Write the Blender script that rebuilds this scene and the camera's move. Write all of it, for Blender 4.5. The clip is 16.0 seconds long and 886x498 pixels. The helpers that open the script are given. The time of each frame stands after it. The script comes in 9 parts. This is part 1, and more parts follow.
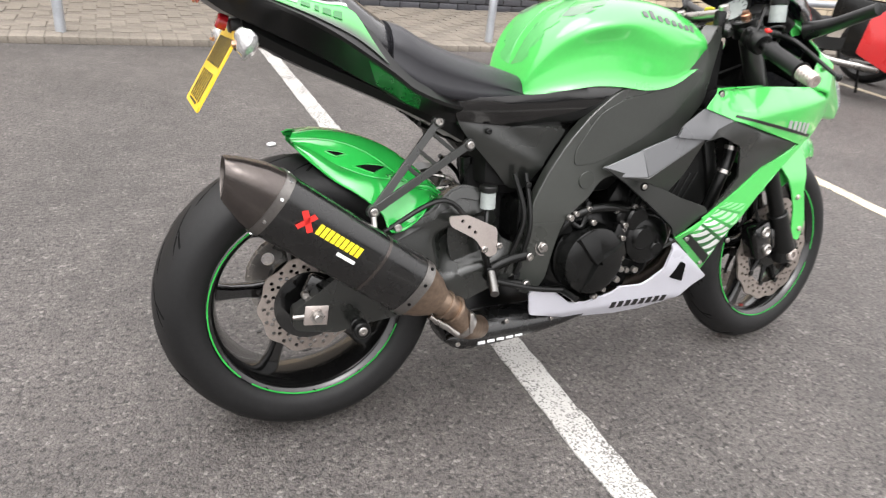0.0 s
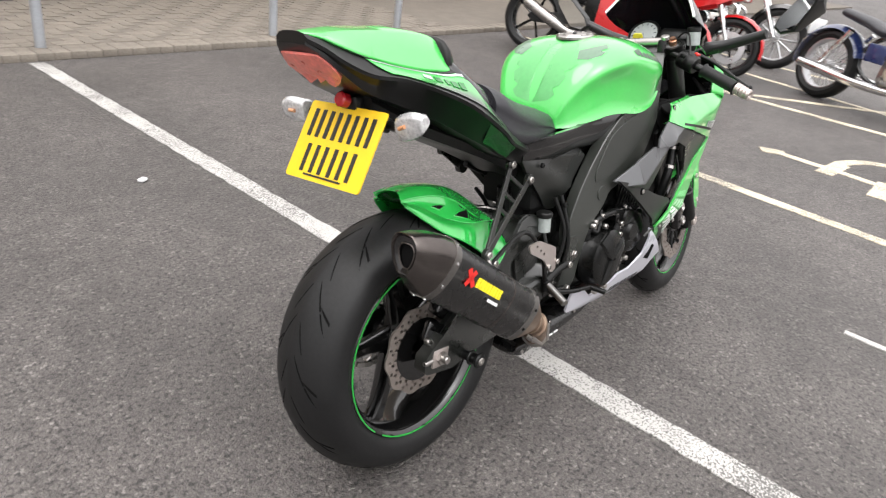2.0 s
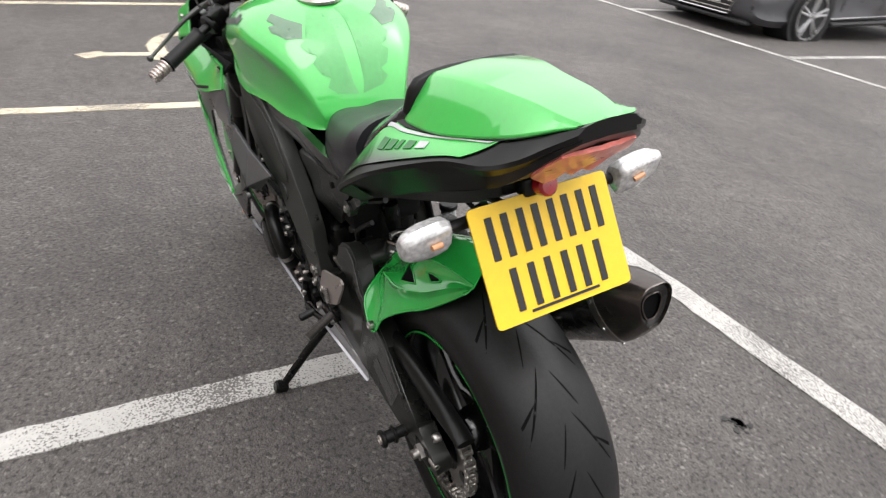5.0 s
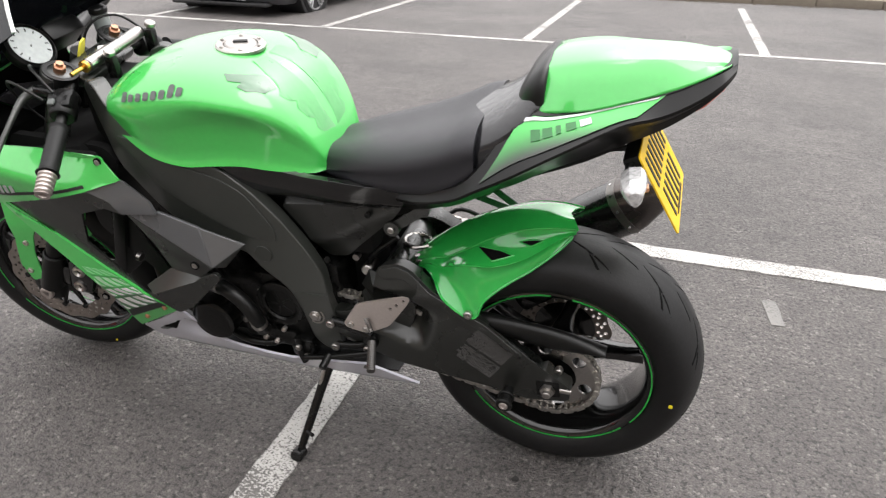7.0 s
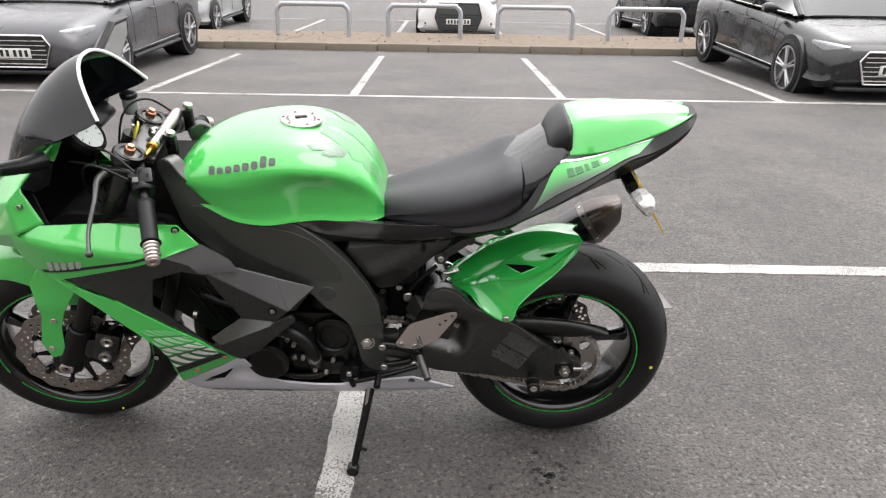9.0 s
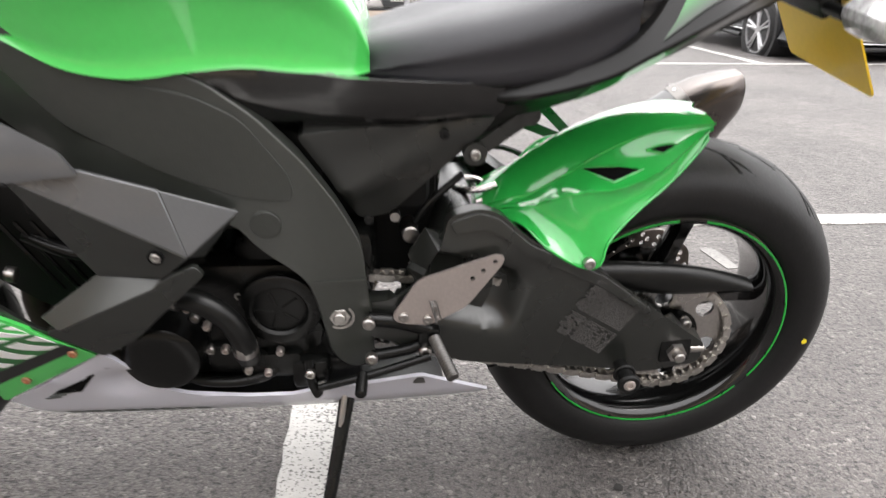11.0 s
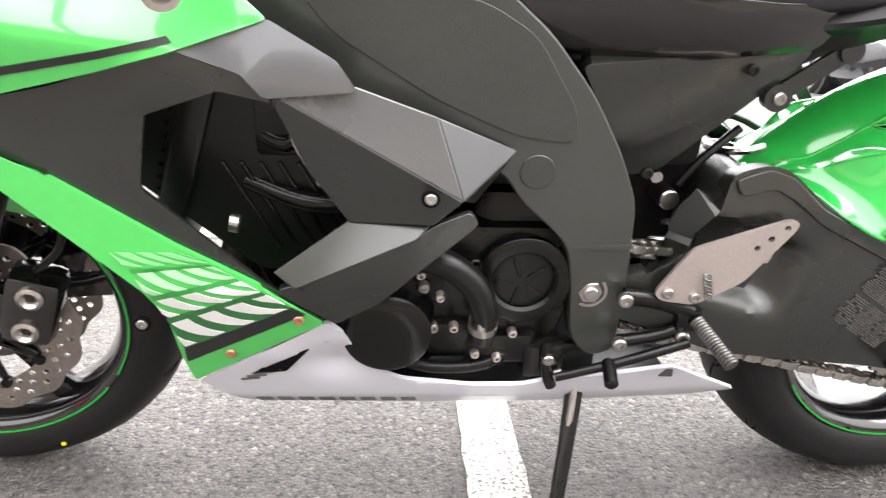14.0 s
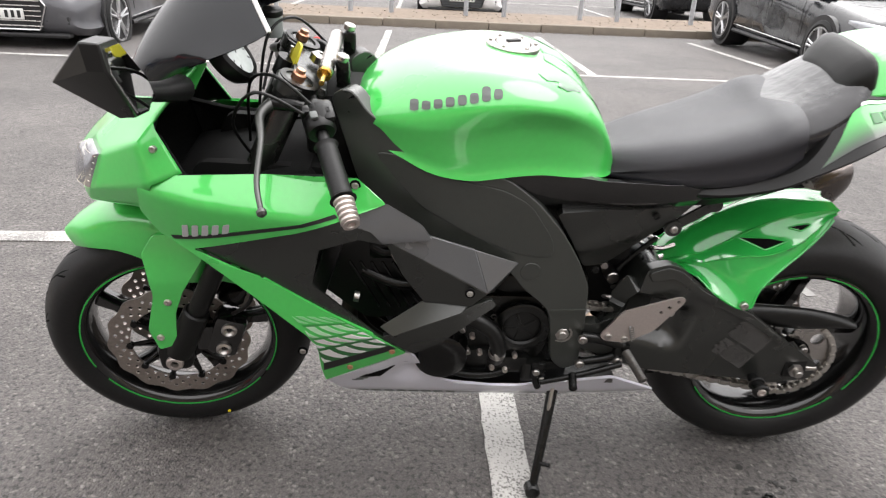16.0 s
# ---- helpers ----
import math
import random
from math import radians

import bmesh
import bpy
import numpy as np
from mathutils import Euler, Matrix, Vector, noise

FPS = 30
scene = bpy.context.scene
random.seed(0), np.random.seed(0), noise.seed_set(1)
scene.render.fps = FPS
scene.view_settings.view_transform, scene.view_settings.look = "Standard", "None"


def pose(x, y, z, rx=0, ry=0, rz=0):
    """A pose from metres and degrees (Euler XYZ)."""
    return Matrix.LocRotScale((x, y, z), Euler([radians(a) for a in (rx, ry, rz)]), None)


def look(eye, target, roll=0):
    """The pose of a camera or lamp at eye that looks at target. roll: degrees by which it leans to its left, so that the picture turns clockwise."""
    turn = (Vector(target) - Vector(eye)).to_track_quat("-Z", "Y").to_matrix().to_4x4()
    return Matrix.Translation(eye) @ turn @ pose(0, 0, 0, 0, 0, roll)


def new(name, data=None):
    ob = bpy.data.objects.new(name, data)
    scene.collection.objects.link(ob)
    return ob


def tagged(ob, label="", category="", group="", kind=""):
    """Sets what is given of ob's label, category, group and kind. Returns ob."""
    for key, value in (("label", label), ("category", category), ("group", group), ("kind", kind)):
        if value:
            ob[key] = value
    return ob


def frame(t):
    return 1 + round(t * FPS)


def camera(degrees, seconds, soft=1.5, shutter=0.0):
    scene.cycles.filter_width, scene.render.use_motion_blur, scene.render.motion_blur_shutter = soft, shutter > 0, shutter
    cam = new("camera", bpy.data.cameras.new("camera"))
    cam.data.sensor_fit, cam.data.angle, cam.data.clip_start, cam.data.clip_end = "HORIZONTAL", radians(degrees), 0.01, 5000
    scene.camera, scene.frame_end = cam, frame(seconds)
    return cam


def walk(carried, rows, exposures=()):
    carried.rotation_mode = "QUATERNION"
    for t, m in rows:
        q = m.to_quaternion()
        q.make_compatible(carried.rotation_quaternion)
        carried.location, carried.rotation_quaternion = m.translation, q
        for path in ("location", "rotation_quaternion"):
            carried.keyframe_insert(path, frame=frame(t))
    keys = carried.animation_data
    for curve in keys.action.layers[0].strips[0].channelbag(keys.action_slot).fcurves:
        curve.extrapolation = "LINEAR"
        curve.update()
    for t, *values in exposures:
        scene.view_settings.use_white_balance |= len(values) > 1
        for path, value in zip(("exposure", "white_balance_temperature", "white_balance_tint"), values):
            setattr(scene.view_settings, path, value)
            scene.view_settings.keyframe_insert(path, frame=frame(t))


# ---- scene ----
import mathutils
import mathutils.geometry
from mathutils.bvhtree import BVHTree

# ---- camera ----
cam = camera(65.1, 16.0, soft=1.2, shutter=0.3)
PATH = [
    (0, (-0.317, -1.316, 1.164), (0.464, 0.286, 0.257), 6.6),
    (0.5, (-0.529, -1.379, 1.257), (0.449, 0.122, 0.366), 8.1),
    (1, (-0.683, -1.257, 1.260), (0.442, 0.153, 0.396), 6.9),
    (1.5, (-0.832, -1.095, 1.275), (0.380, 0.211, 0.366), 6.7),
    (2, (-1.042, -0.897, 1.278), (0.348, 0.227, 0.382), 8.0),
    (2.5, (-1.150, -0.637, 1.303), (0.404, 0.230, 0.391), 8.0),
    (3, (-1.148, -0.329, 1.303), (0.531, 0.233, 0.372), 6.7),
    (3.5, (-1.174, 0.003, 1.298), (0.584, 0.156, 0.358), 8.5),
    (4, (-1.136, 0.281, 1.286), (0.602, -0.008, 0.340), 8.1),
    (4.2, (-1.068, 0.376, 1.268), (0.651, -0.046, 0.338), 8.1),
    (6.3, (-0.400, 1.156, 1.246), (0.448, -0.386, 0.296), 4.0),
    (6.5, (-0.320, 1.227, 1.228), (0.451, -0.381, 0.322), 3.1),
    (7, (-0.150, 1.422, 1.261), (0.393, -0.276, 0.354), 0.5),
    (7.5, (0.067, 1.498, 1.291), (0.494, -0.261, 0.440), -0.5),
    (8, (0.224, 1.629, 1.324), (0.463, -0.201, 0.553), -0.0),
    (8.5, (0.312, 1.834, 1.346), (0.344, -0.004, 0.558), -0.3),
    (8.7, (0.333, 1.879, 1.358), (0.339, 0.032, 0.589), 0.4),
    (10.8, (0.461, 1.201, 1.034), (0.357, -0.593, 0.158), 0.9),
    (11, (0.479, 1.152, 0.897), (0.311, -0.683, 0.119), 1.0),
    (11.5, (0.505, 1.031, 0.718), (0.107, -0.798, 0.012), 2.8),
    (12, (0.523, 0.997, 0.680), (0.115, -0.863, 0.068), 3.4),
    (12.5, (0.585, 1.003, 0.688), (0.235, -0.864, 0.060), 3.8),
    (13, (0.674, 1.005, 0.696), (0.375, -0.869, 0.065), 3.3),
    (13.5, (0.741, 1.012, 0.711), (0.513, -0.863, 0.054), 2.7),
    (14, (0.801, 1.026, 0.737), (0.668, -0.852, 0.064), 2.1),
    (14.5, (0.863, 1.055, 0.782), (0.833, -0.829, 0.111), 1.4),
    (15, (0.918, 1.132, 0.877), (0.892, -0.736, 0.161), 0.5),
    (15.5, (0.887, 1.299, 1.025), (0.854, -0.550, 0.262), 1.8),
    (16, (0.878, 1.504, 1.155), (0.791, -0.323, 0.346), 2.7),
]
EXPO = [(0.0, 0.40), (0.5, 0.32), (2.0, 0.14), (3.0, -0.15), (4.0, -0.26), (6.5, 0.22), (7.5, 0.02), (8.0, -0.17), (8.5, -0.04), (11.0, 0.75), (11.5, 1.0), (12.0, 1.08), (12.5, 1.27), (13.0, 1.45), (14.0, 1.65), (14.5, 1.5), (15.0, 1.07), (15.5, 0.55), (16.0, 0.38)]
walk(cam, [(t, look(eye, target, roll)) for t, eye, target, roll in PATH], EXPO)

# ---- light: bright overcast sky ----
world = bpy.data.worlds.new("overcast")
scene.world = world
world.use_nodes = True
wn = world.node_tree.nodes
wl = world.node_tree.links
sky = wn.new("ShaderNodeTexSky")
sky.sky_type, sky.sun_disc = "NISHITA", False
sky.sun_elevation, sky.sun_rotation = radians(55), radians(200)
sky.dust_density, sky.air_density = 4.0, 1.0
soften = wn.new("ShaderNodeHueSaturation")
soften.inputs["Saturation"].default_value = 0.05
wl.new(sky.outputs[0], soften.inputs["Color"])
cloud = wn.new("ShaderNodeMixRGB")
cloud.inputs["Fac"].default_value = 0.55
cloud.inputs["Color2"].default_value = (9.35, 9.05, 9.1, 1)
wl.new(soften.outputs[0], cloud.inputs["Color1"])
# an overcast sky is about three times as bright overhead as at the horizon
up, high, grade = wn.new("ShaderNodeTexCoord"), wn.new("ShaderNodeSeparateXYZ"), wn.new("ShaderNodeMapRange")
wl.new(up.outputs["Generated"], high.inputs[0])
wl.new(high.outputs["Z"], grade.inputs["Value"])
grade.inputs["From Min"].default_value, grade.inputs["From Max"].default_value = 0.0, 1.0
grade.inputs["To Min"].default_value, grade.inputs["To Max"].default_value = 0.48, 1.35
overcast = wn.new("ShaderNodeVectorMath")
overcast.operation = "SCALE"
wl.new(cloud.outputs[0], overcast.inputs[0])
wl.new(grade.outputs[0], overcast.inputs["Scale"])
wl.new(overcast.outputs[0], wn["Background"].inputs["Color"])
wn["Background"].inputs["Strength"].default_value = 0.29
sun = new("sun", bpy.data.lights.new("sun", "SUN"))
sun.data.energy, sun.data.angle, sun.data.color = 1.3, radians(40), (1.0, 0.965, 0.945)
sun.matrix_world = look((0, 0, 10), (3.5, -1.5, 2))


# ---- materials ----
def mat(name, col, rough=0.5, metal=0.0, coat=0.0, var=0.15, scale=6.0, fine=90.0, bump=0.0, bscale=200.0, spec=0.5, trans=0.0, rvar=0.08):
    """A surface whose colour, gloss and relief vary at two scales."""
    m = bpy.data.materials.new(name)
    m.use_nodes = True
    n, l = m.node_tree.nodes, m.node_tree.links
    b = n["Principled BSDF"]
    b.inputs["Metallic"].default_value = metal
    b.inputs["Coat Weight"].default_value = coat
    b.inputs["Coat Roughness"].default_value = 0.04
    b.inputs["Specular IOR Level"].default_value = spec
    b.inputs["Transmission Weight"].default_value = trans
    tc = n.new("ShaderNodeTexCoord")
    big, small = n.new("ShaderNodeTexNoise"), n.new("ShaderNodeTexNoise")
    big.inputs["Scale"].default_value, big.inputs["Detail"].default_value = scale, 5
    small.inputs["Scale"].default_value, small.inputs["Detail"].default_value = fine, 3
    for t in (big, small):
        l.new(tc.outputs["Object"], t.inputs["Vector"])
    mix = n.new("ShaderNodeMath")
    mix.operation = "ADD"
    l.new(big.outputs["Fac"], mix.inputs[0])
    l.new(small.outputs["Fac"], mix.inputs[1])
    ramp = n.new("ShaderNodeMapRange")
    ramp.inputs["From Min"].default_value, ramp.inputs["From Max"].default_value = 0.6, 1.4
    ramp.inputs["To Min"].default_value, ramp.inputs["To Max"].default_value = 1 - var, 1 + var
    l.new(mix.outputs[0], ramp.inputs["Value"])
    sc = n.new("ShaderNodeVectorMath")
    sc.operation = "SCALE"
    sc.inputs[0].default_value = col
    l.new(ramp.outputs[0], sc.inputs["Scale"])
    l.new(sc.outputs[0], b.inputs["Base Color"])
    rr = n.new("ShaderNodeMapRange")
    rr.inputs["From Min"].default_value, rr.inputs["From Max"].default_value = 0.3, 0.7
    rr.inputs["To Min"].default_value, rr.inputs["To Max"].default_value = max(0.02, rough - rvar), min(1, rough + rvar)
    l.new(big.outputs["Fac"], rr.inputs["Value"])
    l.new(rr.outputs[0], b.inputs["Roughness"])
    if bump:
        bn, bt = n.new("ShaderNodeBump"), n.new("ShaderNodeTexNoise")
        bt.inputs["Scale"].default_value = bscale
        l.new(tc.outputs["Object"], bt.inputs["Vector"])
        bn.inputs["Strength"].default_value, bn.inputs["Distance"].default_value = bump, 0.002
        l.new(bt.outputs["Fac"], bn.inputs["Height"])
        l.new(bn.outputs[0], b.inputs["Normal"])
    return m


def asphalt_material():
    m = bpy.data.materials.new("asphalt")
    m.use_nodes = True
    n, l = m.node_tree.nodes, m.node_tree.links
    b = n["Principled BSDF"]
    tc = n.new("ShaderNodeTexCoord")
    stones, grit, stain, patch = n.new("ShaderNodeTexVoronoi"), n.new("ShaderNodeTexNoise"), n.new("ShaderNodeTexNoise"), n.new("ShaderNodeTexNoise")
    stones.inputs["Scale"].default_value = 108
    gaps = n.new("ShaderNodeTexVoronoi")
    gaps.feature = "DISTANCE_TO_EDGE"
    gaps.inputs["Scale"].default_value = 108
    grit.inputs["Scale"].default_value, grit.inputs["Detail"].default_value = 420, 3
    stain.inputs["Scale"].default_value, stain.inputs["Detail"].default_value = 1.1, 7
    patch.inputs["Scale"].default_value, patch.inputs["Detail"].default_value = 11, 6
    wob = n.new("ShaderNodeTexNoise")
    wob.inputs["Scale"].default_value, wob.inputs["Detail"].default_value = 160, 2
    l.new(tc.outputs["Object"], wob.inputs["Vector"])
    bend = n.new("ShaderNodeVectorMath")
    bend.operation = "MULTIPLY_ADD"
    l.new(wob.outputs["Color"], bend.inputs[0])
    bend.inputs[1].default_value = (0.006, 0.006, 0.006)
    l.new(tc.outputs["Object"], bend.inputs[2])
    for t in (stones, gaps):
        l.new(bend.outputs[0], t.inputs["Vector"])
    for t in (grit, stain, patch):
        l.new(tc.outputs["Object"], t.inputs["Vector"])
    tone = n.new("ShaderNodeSeparateColor")
    l.new(stones.outputs["Color"], tone.inputs[0])
    ramp = n.new("ShaderNodeValToRGB")
    ramp.color_ramp.elements[0].position, ramp.color_ramp.elements[0].color = 0.0, (0.070, 0.0628, 0.0590, 1)
    ramp.color_ramp.elements[1].position, ramp.color_ramp.elements[1].color = 0.88, (0.094, 0.0845, 0.0795, 1)
    e = ramp.color_ramp.elements.new(0.985)
    e.color = (0.150, 0.138, 0.130, 1)
    l.new(tone.outputs[0], ramp.inputs["Fac"])
    f = n.new("ShaderNodeMath")
    f.operation = "MULTIPLY"
    r1, r2 = n.new("ShaderNodeMapRange"), n.new("ShaderNodeMapRange")
    for r, src, lo, hi in ((r1, stain, 0.72, 1.28), (r2, patch, 0.8, 1.2)):
        r.inputs["From Min"].default_value, r.inputs["From Max"].default_value = 0.3, 0.7
        r.inputs["To Min"].default_value, r.inputs["To Max"].default_value = lo, hi
        l.new(src.outputs["Fac"], r.inputs["Value"])
    l.new(r1.outputs[0], f.inputs[0])
    l.new(r2.outputs[0], f.inputs[1])
    g = n.new("ShaderNodeMath")
    g.operation = "MULTIPLY_ADD"
    l.new(grit.outputs["Fac"], g.inputs[0])
    g.inputs[1].default_value, g.inputs[2].default_value = 0.9, 0.55
    fg = n.new("ShaderNodeMath")
    fg.operation = "MULTIPLY"
    l.new(f.outputs[0], fg.inputs[0])
    l.new(g.outputs[0], fg.inputs[1])
    # dark bitumen between the stones, with the gaps' shade put into the colour
    pitch = n.new("ShaderNodeMapRange")
    pitch.inputs["From Min"].default_value, pitch.inputs["From Max"].default_value = 0.0, 0.16
    pitch.inputs["To Min"].default_value, pitch.inputs["To Max"].default_value = 0.62, 1.10
    l.new(gaps.outputs["Distance"], pitch.inputs["Value"])
    fp = n.new("ShaderNodeMath")
    fp.operation = "MULTIPLY"
    l.new(fg.outputs[0], fp.inputs[0])
    l.new(pitch.outputs[0], fp.inputs[1])
    # shade of the relief painted in: darker colour in hollows between clusters of stones
    pits, pit_shade, hollow = n.new("ShaderNodeTexNoise"), n.new("ShaderNodeMapRange"), n.new("ShaderNodeMath")
    pits.inputs["Scale"].default_value, pits.inputs["Detail"].default_value = 74, 4
    pits.inputs["Roughness"].default_value = 0.62
    l.new(tc.outputs["Object"], pits.inputs["Vector"])
    pit_shade.inputs["From Min"].default_value, pit_shade.inputs["From Max"].default_value = 0.37, 0.50
    pit_shade.inputs["To Min"].default_value, pit_shade.inputs["To Max"].default_value = 0.26, 1.14
    l.new(pits.outputs["Fac"], pit_shade.inputs["Value"])
    hollow.operation = "MULTIPLY"
    l.new(fp.outputs[0], hollow.inputs[0])
    l.new(pit_shade.outputs[0], hollow.inputs[1])
    sc = n.new("ShaderNodeVectorMath")
    sc.operation = "SCALE"
    l.new(ramp.outputs["Color"], sc.inputs[0])
    l.new(hollow.outputs[0], sc.inputs["Scale"])
    l.new(sc.outputs[0], b.inputs["Base Color"])
    b.inputs["Roughness"].default_value = 0.62
    b.inputs["Specular IOR Level"].default_value = 0.6
    bump = n.new("ShaderNodeBump")
    bump.inputs["Strength"].default_value, bump.inputs["Distance"].default_value = 0.8, 0.010
    relief = n.new("ShaderNodeMath")
    relief.operation = "MULTIPLY_ADD"
    relief.inputs[1].default_value = 1.2
    l.new(pits.outputs["Fac"], relief.inputs[0])
    l.new(gaps.outputs["Distance"], relief.inputs[2])
    l.new(relief.outputs[0], bump.inputs["Height"])
    l.new(bump.outputs[0], b.inputs["Normal"])
    return m


def line_material(name, col, wear=0.5):
    """Road paint, worn through to the asphalt in flecks."""
    m = mat(name, col, 0.7, var=0.12, scale=5, fine=60)
    n, l = m.node_tree.nodes, m.node_tree.links
    b = n["Principled BSDF"]
    src = b.inputs["Base Color"].links[0].from_socket
    tc = n.new("ShaderNodeTexCoord")
    v, w = n.new("ShaderNodeTexNoise"), n.new("ShaderNodeTexNoise")
    v.inputs["Scale"].default_value, v.inputs["Detail"].default_value = 170, 6
    w.inputs["Scale"].default_value, w.inputs["Detail"].default_value = 3.5, 4
    l.new(tc.outputs["Object"], v.inputs["Vector"])
    l.new(tc.outputs["Object"], w.inputs["Vector"])
    a = n.new("ShaderNodeMath")
    a.operation = "MULTIPLY_ADD"
    l.new(w.outputs["Fac"], a.inputs[0])
    a.inputs[1].default_value = 0.55
    l.new(v.outputs["Fac"], a.inputs[2])
    r = n.new("ShaderNodeValToRGB")
    r.color_ramp.elements[0].position, r.color_ramp.elements[0].color = 0.80 - 0.05 * (1 - wear), (0, 0, 0, 1)
    r.color_ramp.elements[1].position, r.color_ramp.elements[1].color = 0.885, (1, 1, 1, 1)
    l.new(a.outputs[0], r.inputs["Fac"])
    mx = n.new("ShaderNodeMixRGB")
    l.new(r.outputs["Color"], mx.inputs["Fac"])
    l.new(src, mx.inputs["Color1"])
    mx.inputs["Color2"].default_value = (0.11, 0.105, 0.10, 1)
    l.new(mx.outputs[0], b.inputs["Base Color"])
    bp = n.new("ShaderNodeBump")
    bp.inputs["Strength"].default_value, bp.inputs["Distance"].default_value = 0.4, 0.004
    l.new(v.outputs["Fac"], bp.inputs["Height"])
    l.new(bp.outputs[0], b.inputs["Normal"])
    return m


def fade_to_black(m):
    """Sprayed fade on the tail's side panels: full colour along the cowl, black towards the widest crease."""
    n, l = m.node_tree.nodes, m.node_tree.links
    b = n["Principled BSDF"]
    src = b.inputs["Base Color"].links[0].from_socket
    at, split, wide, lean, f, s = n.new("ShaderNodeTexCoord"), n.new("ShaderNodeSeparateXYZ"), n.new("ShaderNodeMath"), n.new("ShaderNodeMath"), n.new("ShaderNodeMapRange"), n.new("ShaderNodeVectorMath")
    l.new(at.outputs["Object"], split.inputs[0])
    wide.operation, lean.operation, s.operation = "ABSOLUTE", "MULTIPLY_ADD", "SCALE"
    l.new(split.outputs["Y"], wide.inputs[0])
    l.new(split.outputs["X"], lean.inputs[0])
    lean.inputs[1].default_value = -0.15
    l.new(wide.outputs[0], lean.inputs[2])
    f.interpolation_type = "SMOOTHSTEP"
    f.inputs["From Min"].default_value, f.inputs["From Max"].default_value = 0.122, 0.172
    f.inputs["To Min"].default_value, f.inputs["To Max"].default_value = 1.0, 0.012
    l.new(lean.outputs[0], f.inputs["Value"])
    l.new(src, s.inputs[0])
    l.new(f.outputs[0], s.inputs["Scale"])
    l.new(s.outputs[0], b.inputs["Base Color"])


def piece_material(name, col, rough, var, tint=0.2, fine=60.0, bump=0.4):
    """For bricks and pavers: every piece has its own tone."""
    m = mat(name, col, rough, var=var, scale=7, fine=fine, bump=bump, bscale=120)
    n, l = m.node_tree.nodes, m.node_tree.links
    b = n["Principled BSDF"]
    src = b.inputs["Base Color"].links[0].from_socket
    oi = n.new("ShaderNodeObjectInfo")
    r = n.new("ShaderNodeMapRange")
    r.inputs["To Min"].default_value, r.inputs["To Max"].default_value = 1 - tint, 1 + tint
    l.new(oi.outputs["Random"], r.inputs["Value"])
    s = n.new("ShaderNodeVectorMath")
    s.operation = "SCALE"
    l.new(src, s.inputs[0])
    l.new(r.outputs[0], s.inputs["Scale"])
    l.new(s.outputs[0], b.inputs["Base Color"])
    return m


ASPHALT = asphalt_material()
LINE_WHITE = line_material("white_line_paint", (0.42, 0.41, 0.39))
LINE_FAINT = line_material("faded_line_paint", (0.17, 0.165, 0.155), 1.0)
LINE_CREAM = line_material("cream_line_paint", (0.60, 0.53, 0.39), 0.4)
GREEN = mat("green_paint", (0.058, 0.50, 0.085), 0.3, coat=1.0, var=0.05, rvar=0.04)
GREEN.node_tree.nodes["Principled BSDF"].inputs["Coat IOR"].default_value = 1.66
GREEN_TAPE = mat("green_tape", (0.02, 0.36, 0.05), 0.4, var=0.05)
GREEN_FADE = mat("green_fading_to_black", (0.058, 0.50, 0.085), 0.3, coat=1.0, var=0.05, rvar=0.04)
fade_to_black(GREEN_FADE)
GREEN_DARK = mat("dark_green_print", (0.010, 0.11, 0.022), 0.3, coat=0.6, var=0.2)
TAIL_BLACK = mat("satin_black_tail", (0.004, 0.004, 0.004), 0.34, coat=0.12, spec=0.32, var=0.1, rvar=0.06)
GLOSS_BLACK = mat("gloss_black_paint", (0.004, 0.004, 0.004), 0.16, coat=0.6, var=0.1, rvar=0.05)
SATIN_BLACK = mat("satin_black_paint", (0.0110, 0.0122, 0.0106), 0.30, spec=0.8, var=0.12, bump=0.08, bscale=500)
SPAR_GREY = mat("charcoal_satin_paint", (0.0275, 0.0300, 0.0262), 0.32, spec=0.8, var=0.12, bump=0.06, bscale=500)
PAD_GREY = mat("textured_cover", (0.0265, 0.0288, 0.0252), 0.40, spec=0.6, var=0.15, bump=0.2, bscale=700)
cells, lift, spot = (PAD_GREY.node_tree.nodes.new(k) for k in ("ShaderNodeTexVoronoi", "ShaderNodeBump", "ShaderNodeTexCoord"))
cells.feature = "DISTANCE_TO_EDGE"
cells.inputs["Scale"].default_value, cells.inputs["Randomness"].default_value = 260, 0.5
lift.inputs["Strength"].default_value, lift.inputs["Distance"].default_value = 0.16, 0.002
PAD_GREY.node_tree.links.new(spot.outputs["Object"], cells.inputs["Vector"])
PAD_GREY.node_tree.links.new(cells.outputs["Distance"], lift.inputs["Height"])
PAD_GREY.node_tree.links.new(lift.outputs[0], PAD_GREY.node_tree.nodes["Principled BSDF"].inputs["Normal"])
MATT_BLACK = mat("matt_black_plastic", (0.0042, 0.0044, 0.0042), 0.36, spec=0.32, var=0.2, bump=0.15, bscale=400)
INNER_BLACK = mat("inner_black_plastic", (0.0088, 0.0088, 0.0088), 0.7, spec=0.15, var=0.2, bump=0.1, bscale=300)
ENGINE_BLACK = mat("black_engine_casing", (0.0036, 0.0038, 0.0036), 0.25, spec=0.3, var=0.3, bump=0.2, bscale=300)
GREY_PAINT = mat("graphite_paint", (0.098, 0.100, 0.105), 0.30, metal=0.35, coat=0.4, var=0.06, fine=300)
WHITE_PAINT = mat("white_paint", (0.57, 0.57, 0.63), 0.3, coat=0.7, var=0.012, rvar=0.03)
